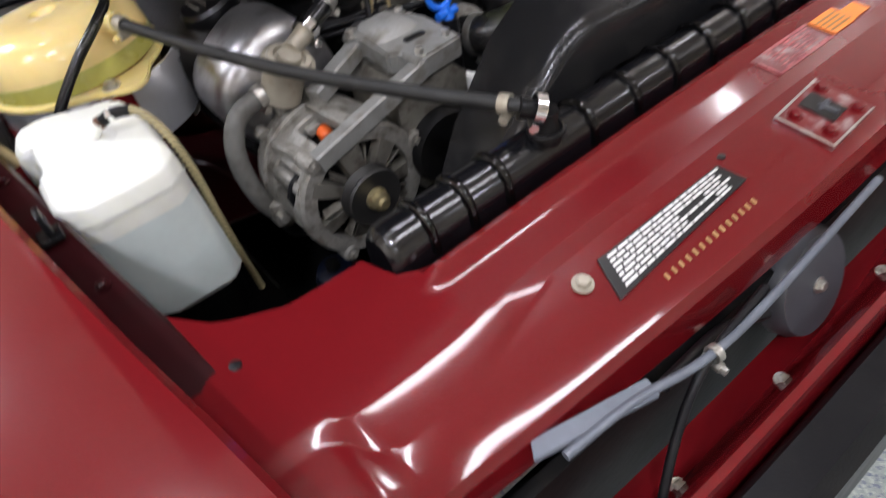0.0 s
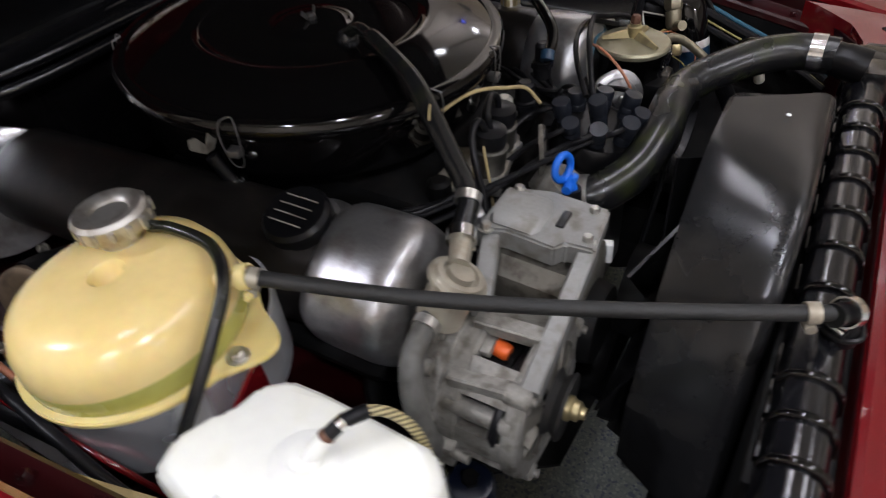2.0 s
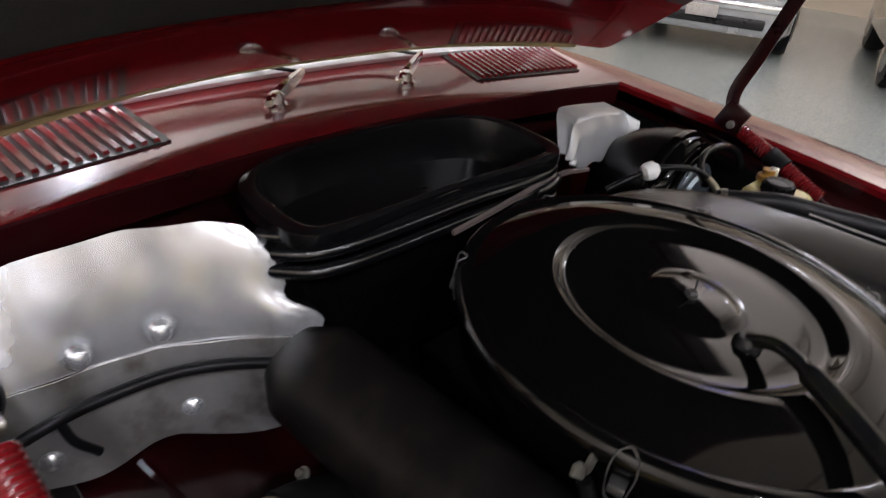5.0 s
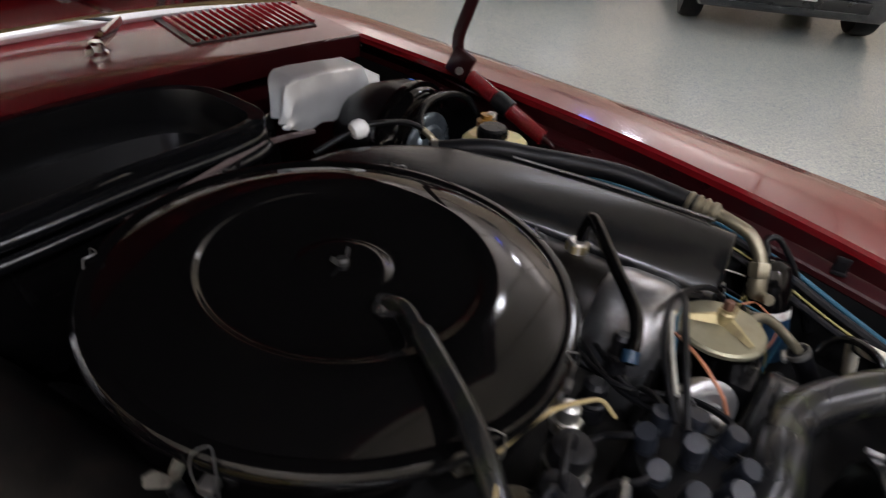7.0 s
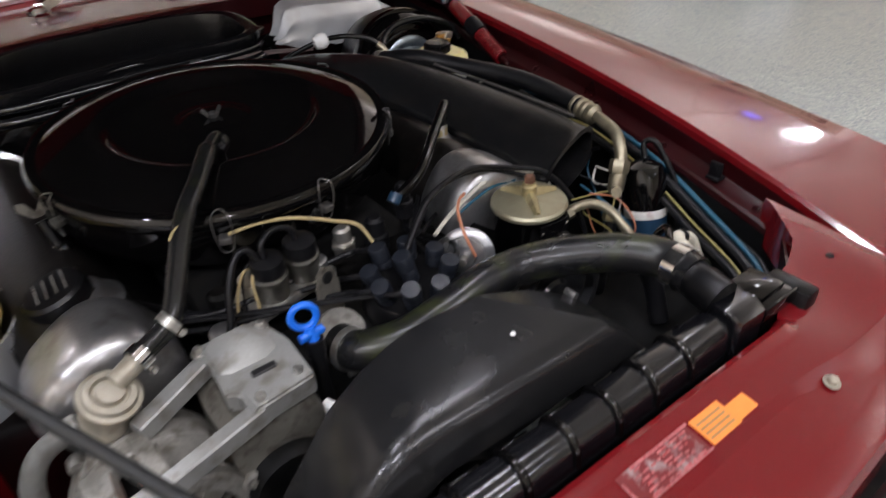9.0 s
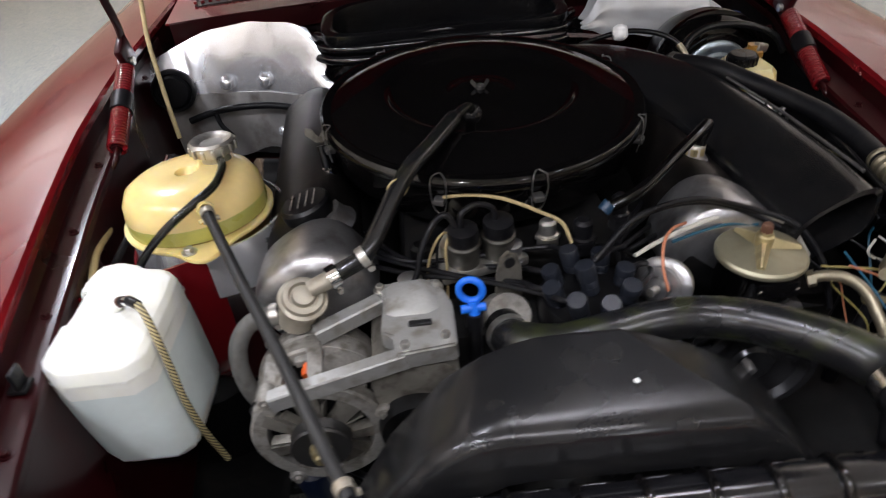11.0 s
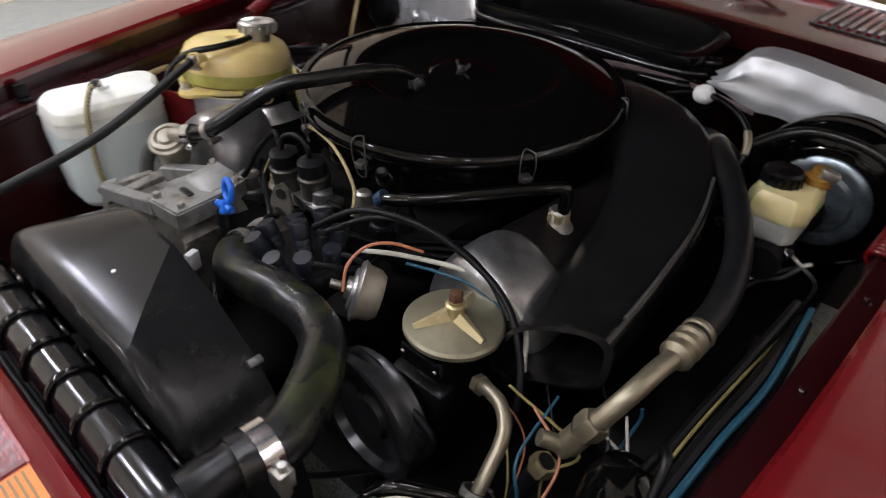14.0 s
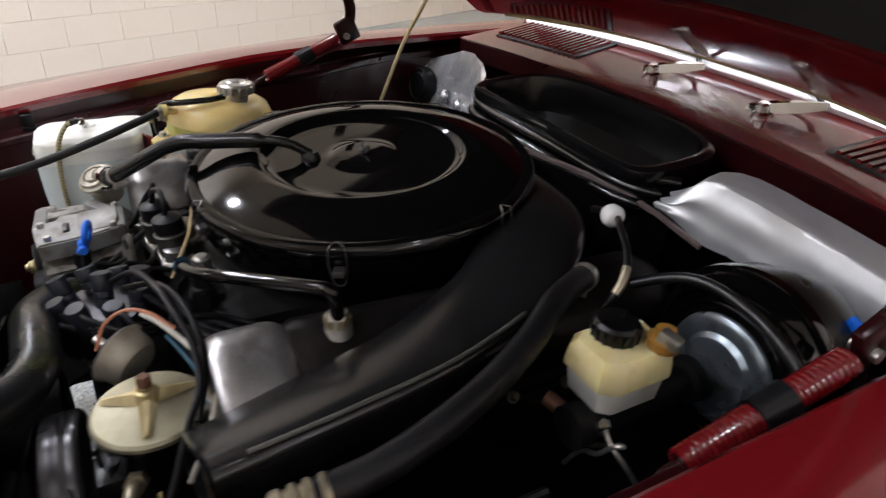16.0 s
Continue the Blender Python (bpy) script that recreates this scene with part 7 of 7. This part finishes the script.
def duct_ring(k, z, dy=0.0):
    pts = []
    for i in range(48):
        a = 2 * math.pi * i / 48
        c, s = math.cos(a), math.sin(a)
        x = math.copysign(abs(c) ** 0.42, c) * (0.268 * k)
        y = math.copysign(abs(s) ** 0.55, s) * (0.112 * k if k > 0.8 else 0.112 * k)
        pts.append(V((-0.035 + x, 1.335 + dy + y - 0.035 * (x / 0.27) ** 2, z + 0.008 * (y / 0.11))))
    return pts


part("rim", loft([duct_ring(1.03, 0.950), duct_ring(1.06, 0.968), duct_ring(1.05, 0.982), duct_ring(1.0, 0.986), duct_ring(0.955, 0.982), duct_ring(0.93, 0.95), duct_ring(0.90, 0.90)], True, False), M_RIM, fd, "glossy black rolled rim")
part("well", loft([duct_ring(0.905, 0.905), duct_ring(0.85, 0.885), duct_ring(0.5, 0.882)]), M_SATIN, fd)
for k in range(3):
    yy, zz = 1.224 - 0.012 * k, 0.964 - 0.021 * k
    part("ridge", tube([(-0.33, yy + 0.055, zz - 0.004), (-0.285, yy + 0.010, zz), (-0.2, yy - 0.002, zz), (0.0, yy + 0.002, zz), (0.13, yy - 0.002, zz), (0.215, yy + 0.010, zz), (0.26, yy + 0.055, zz - 0.004)], 0.0105, 14), M_RIM, fd, "shiny black ridge along the duct front")
part("front_skirt", sheet(lambda u, v: V((-0.34 + 0.62 * u, 1.225 + 0.04 * (2 * u - 1) ** 4 - 0.03 * v, 0.955 - 0.22 * v)), 16, 4, 0.006), M_BLACK, fd)
part("support", box((-0.035, 1.36, 0.80), (0.50, 0.10, 0.20), 0.01), M_SATIN, fd)
fg = thing("firewall_flange", (0.15, 1.15, 0.90), "thin painted sheet metal flange below the duct", "flange")
part("strip", loft([[V((x, y - 0.003, z)), V((x, y + 0.003, z + 0.002)), V((x, y + 0.003, z - 0.004)), V((x, y - 0.003, z - 0.006))] for x, y, z in ((-0.06, 1.186, 0.920), (0.02, 1.186, 0.930), (0.10, 1.192, 0.937), (0.19, 1.208, 0.937), (0.275, 1.228, 0.922), (0.36, 1.236, 0.905))]), M_PAINTG, fg, "pale greyish pink edge")
part("web", slab([(0.0, 1.17, 0.925), (0.13, 1.185, 0.932), (0.265, 1.25, 0.928), (0.265, 1.25, 0.72), (0.13, 1.19, 0.72), (0.0, 1.17, 0.72)], 0.004), M_SATIN, fg)

hr = thing("heat_shield", (-0.42, 1.36, 0.62), "crinkled silver heat shield on the firewall behind the tank", "heat shield", "heat shields")


def crinkle(x, z, k=0.006):
    return k * math.sin(x * 31 + z * 17) * math.sin(z * 23 - x * 9) + 0.4 * k * math.sin(x * 70 + 2) * math.sin(z * 61)


def shield_y(x):
    return lerp_table([(-0.74, 1.300), (-0.66, 1.304), (-0.56, 1.300), (-0.47, 1.290), (-0.40, 1.262), (-0.33, 1.215), (-0.28, 1.205)], x)[0]


def shield_r(u, v):
    top = lerp_table([(0.0, 0.918), (0.12, 0.938), (0.35, 0.974), (0.62, 0.996), (0.85, 0.992), (0.93, 0.980), (1.0, 0.940)], u)[0]
    bot = 0.846 - 0.010 * u
    z = bot + (top - bot) * v
    x = -0.742 + 0.42 * u + (0.016 * math.sin(v * 9 + 0.6) + 0.03 * (1 - v)) * max(0, u - 0.8) * 5
    return V((x, shield_y(x) + 0.044 * v ** 1.4 + 0.014 * math.sin(u * 8.0 - 0.6) * v + crinkle(x, z, 0.0018), z))


def shield_r2(u, v):
    x = -0.725 + 0.40 * u + 0.02 * v
    z = 0.846 - 0.010 * u - (0.150 - 0.012 * math.sin(u * 14)) * v
    return V((x, shield_y(x) - 0.004 - 0.012 * v + crinkle(x, z, 0.003), z))


part("upper_sheet", sheet(shield_r, 30, 14, 0.003), M_FOIL, hr, "crinkled silver sheet")
part("lower_sheet", sheet(shield_r2, 24, 8, 0.003), M_FOIL_SHADED, hr, "folded silver lower panel")
for x, z in ((-0.562, 0.868), (-0.469, 0.870), (-0.617, 0.735), (-0.447, 0.740)):
    part("fixing_washer", spun([(0.017, 0), (0.015, 0.006), (0.008, 0.012), (0.0, 0.013)], (x, shield_y(x) - 0.010, z), (0, -1, 0.1), 20), M_FOIL, hr, "domed fixing washer")
part("grommet", spun([(0.050, -0.01), (0.050, 0.010), (0.044, 0.018), (0.040, 0.014), (0.034, 0.022), (0.0, 0.024)], (-0.688, 1.290, 0.862), (0.15, -1, 0.1), 32), M_RUBBER, hr, "large black rubber grommet")
hose("braided_line", [(-0.665, 1.272, 0.790), (-0.61, 1.270, 0.806), (-0.55, 1.266, 0.815), (-0.47, 1.258, 0.816), (-0.40, 1.232, 0.812), (-0.34, 1.19, 0.81), (-0.28, 1.16, 0.80)], 0.008, M_RUBBER, "black braided line across the heat shield")
hose("short_black_line", [(-0.600, 1.268, 0.806), (-0.592, 1.262, 0.775), (-0.57, 1.258, 0.745)], 0.006, M_RUBBER, "short black line dropping from the shield")
hl_ = thing("heat_shield", (0.43, 1.30, 0.86), "bent silver heat shield above the brake booster", "heat shield", "heat shields")


def shield_l(u, v):
    x = 0.274 + 0.330 * u
    top = lerp_table([(0.0, 0.948), (0.06, 0.960), (0.12, 0.992), (0.2, 0.998), (0.4, 0.990), (0.7, 0.972), (1.0, 0.952)], u)[0]
    bot = lerp_table([(0.0, 0.936), (0.15, 0.912), (0.5, 0.892), (1.0, 0.888)], u)[0] + 0.003 * math.sin(u * 20)
    yb = lerp_table([(0.0, 1.215), (0.15, 1.240), (0.5, 1.262), (1.0, 1.300)], u)[0]
    if v < 0.75:
        k = v / 0.75
        y, z = yb + 0.022 * k * k, bot + (top - bot) * k ** 0.9
    else:
        k = (v - 0.75) / 0.25
        y, z = yb + 0.022 + 0.060 * k * min(1.0, 0.2 + u * 3), top + 0.006 * k
    return V((x + 0.006 * math.sin(v * 17) * (1 - u), y + crinkle(x, z, 0.0022), z))


part("sheet", sheet(shield_l, 30, 22, 0.003), M_FOILD, hl_, "bent silver sheet with a folded top edge")
part("side_tab", slab([(0.602, 1.325, 0.950), (0.622, 1.29, 0.935), (0.612, 1.28, 0.895), (0.596, 1.305, 0.892)], 0.003), M_FOILD, hl_)
solo("blue_clip", box((0.612, 1.20, 0.935), (0.018, 0.012, 0.03), 0.003, (10, 20, 0)), M_BLUE, "small blue plastic clip by the heat shield", "clip")
hose("prop_strap", [(-0.694, 1.34, 1.17), (-0.690, 1.27, 1.059), (-0.686, 1.232, 1.0), (-0.675, 1.197, 0.939), (-0.664, 1.165, 0.876), (-0.65, 1.13, 0.81)], 0.0052, M_TAN, "tan rope hanging from the bonnet to the wing", "rope")

# heater pipes and clutter by the right wing
hp = thing("exhaust_elbow", (-0.42, 1.0, 0.70), "dull dark exhaust flange beside the engine", "flange")
part("flange", spun([(0.040, 0.0), (0.044, 0.006), (0.044, 0.016), (0.036, 0.020), (0.020, 0.018), (0.0, 0.018)], (-0.462, 1.022, 0.745), (-0.86, -0.35, 0.36), 30), M_HEAT, hp)
part("elbow", tube([(-0.462, 1.022, 0.745), (-0.42, 1.02, 0.735), (-0.37, 1.01, 0.71), (-0.35, 1.0, 0.66)], 0.046, 18), M_DARK, hp)
for k, (a, b, c, r, m) in enumerate((((-0.645, 1.05, 0.80), (-0.625, 0.90, 0.835), (-0.60, 0.74, 0.80), 0.012, M_RUBBER), ((-0.640, 1.02, 0.82), (-0.60, 0.88, 0.85), (-0.615, 0.60, 0.83), 0.006, M_RUBBER), ((-0.63, 0.98, 0.84), (-0.612, 0.84, 0.845), (-0.60, 0.66, 0.82), 0.0035, M_RED), ((-0.62, 0.90, 0.82), (-0.585, 0.86, 0.84), (-0.58, 0.80, 0.80), 0.004, M_OWIRE), ((-0.645, 0.70, 0.85), (-0.628, 0.60, 0.862), (-0.60, 0.50, 0.84), 0.006, M_TAN), ((-0.648, 0.62, 0.86), (-0.632, 0.52, 0.866), (-0.61, 0.44, 0.83), 0.0045, M_WWIRE))):
    hose("wing_wire", [a, b, c, (c[0] + 0.02, c[1] - 0.05, c[2] - 0.08)], r, m, ("black loom", "thin black cable", "red wire", "salmon wire", "tan braided line", "off-white wire")[k] + " along the dark red inner wing", "wire", seg=10, group="wires on the inner wing")
for x, y, z in ((-0.605, 0.90, 0.80), (-0.585, 0.83, 0.795)):
    solo("fuse_holder", merge(box((x, y, z), (0.06, 0.07, 0.035), 0.006, (0, 12, 20)), box((x + 0.01, y - 0.02, z + 0.02), (0.02, 0.02, 0.012), 0.003, (0, 12, 20))), M_SATIN, "black plastic fuse holder on the inner wing", "fuse holder", "fuse holders")


# ---- parked cars ----
def parked_car(y0, label, at, paint):
    c = thing("car", (7.2, y0, 0), label, "car", "parked cars")
    rings = []
    for x, hw, zb, zt in ((6.12, 0.72, 0.26, 0.70), (6.16, 0.80, 0.22, 0.80), (6.3, 0.84, 0.20, 0.88), (6.9, 0.87, 0.24, 0.90), (7.5, 0.88, 0.24, 0.96), (9.0, 0.88, 0.24, 0.98), (9.4, 0.84, 0.30, 0.92)):
        b = 0.07
        rings.append([V((x, y0 + y, z)) for y, z in ((-hw, zb + b), (-hw + b, zb), (hw - b, zb), (hw, zb + b), (hw, zt - b), (hw - b, zt), (-hw + b, zt), (-hw, zt - b))])
    body = part("body", loft(rings), paint, c)
    part("cabin", loft([[V((x, y0 + s * w, z)) for s, z in ((-1, z0), (1, z0), (1, z0 + 0.01), (-1, z0 + 0.01))] for x, w, z0 in ((7.35, 0.74, 0.93), (7.75, 0.62, 1.36), (8.6, 0.62, 1.38), (9.2, 0.72, 0.95))]), paint, c)
    bmp = part("bumper", box((6.10, y0, 0.50), (0.10, 1.66, 0.09), 0.03), M_CHROME, c, "chrome front bumper")
    part("grille", box((6.11, y0, 0.66), (0.04, 0.62, 0.16), 0.02), M_INK, c)
    part("lower_grille", box((6.11, y0, 0.34), (0.04, 1.2, 0.10), 0.02), M_INK, c)
    part("number_plate", box((6.045, y0, 0.42), (0.012, 0.30, 0.11), 0.004), M_PAPER, c, "pale plate without writing")
    for s in (1, -1):
        for d in (0.48, 0.66):
            h = part("headlamp", spun([(0.085, 0.03), (0.088, 0.0), (0.080, -0.02), (0.04, -0.035), (0.0, -0.038)], (6.12, y0 + s * d, 0.66), (1, 0, 0), 24), M_FOIL, c, "round pale headlamp")
        part("indicator", box((6.13, y0 + s * 0.79, 0.57), (0.08, 0.05, 0.06), 0.01), M_ORANGE, c, "orange corner indicator")
        for x in (6.75, 8.75):
            w = part("wheel", spun([(0.0, -0.1), (0.20, -0.1), (0.30, -0.095), (0.315, -0.06), (0.315, 0.06), (0.30, 0.095), (0.2, 0.1), (0.0, 0.1)], (x, y0 + s * 0.76, 0.315), (0, 1, 0), 30), M_RUBBER, c)
            part("rim", spun([(0.19, 0), (0.18, s * 0.01), (0.05, s * 0.02), (0.0, s * 0.03)], (x, y0 + s * 0.865, 0.315), (0, 1, 0), 24), M_STEEL, w)
    c.location, c.rotation_euler.z = (*at, 0), radians(20)
    return c


parked_car(1.08, "near-black parked car with twin round headlamps", (7.0, 1.43), M_DARKCAR)
parked_car(3.84, "silver white parked car standing beside another", (6.87, 4.06), M_SILVERCAR)

# ---- blocks of the west wall ----
WD = (V((*WR0, 0)) - V((*WR1, 0))).normalized()
WN = V((WD.y, -WD.x, 0)) * -1
bm = box((0, 0, 0), (0.3985, 0.010, 0.1985), 0.002, None, 1)
finish(bm)
block_mesh = bpy.data.meshes.new("block")
bm.to_mesh(block_mesh)
bm.free()
block_mesh.materials.append(M_WALL)
turn = math.atan2(WD.y, WD.x)
mid = V((-4.25, 0.0, 0))
for row in range(8):
    for k in range(-12, 22):
        ob = new("block", block_mesh)
        ob.parent = wall_west
        ob.matrix_local = wall_west.matrix_basis.inverted() @ (Matrix.Translation(mid - WD * (0.4 * k + 0.2 * (row % 2)) + WN * -0.0034 + V((0, 0, 0.1 + 0.2 * row))) @ Matrix.Rotation(turn, 4, "Z"))
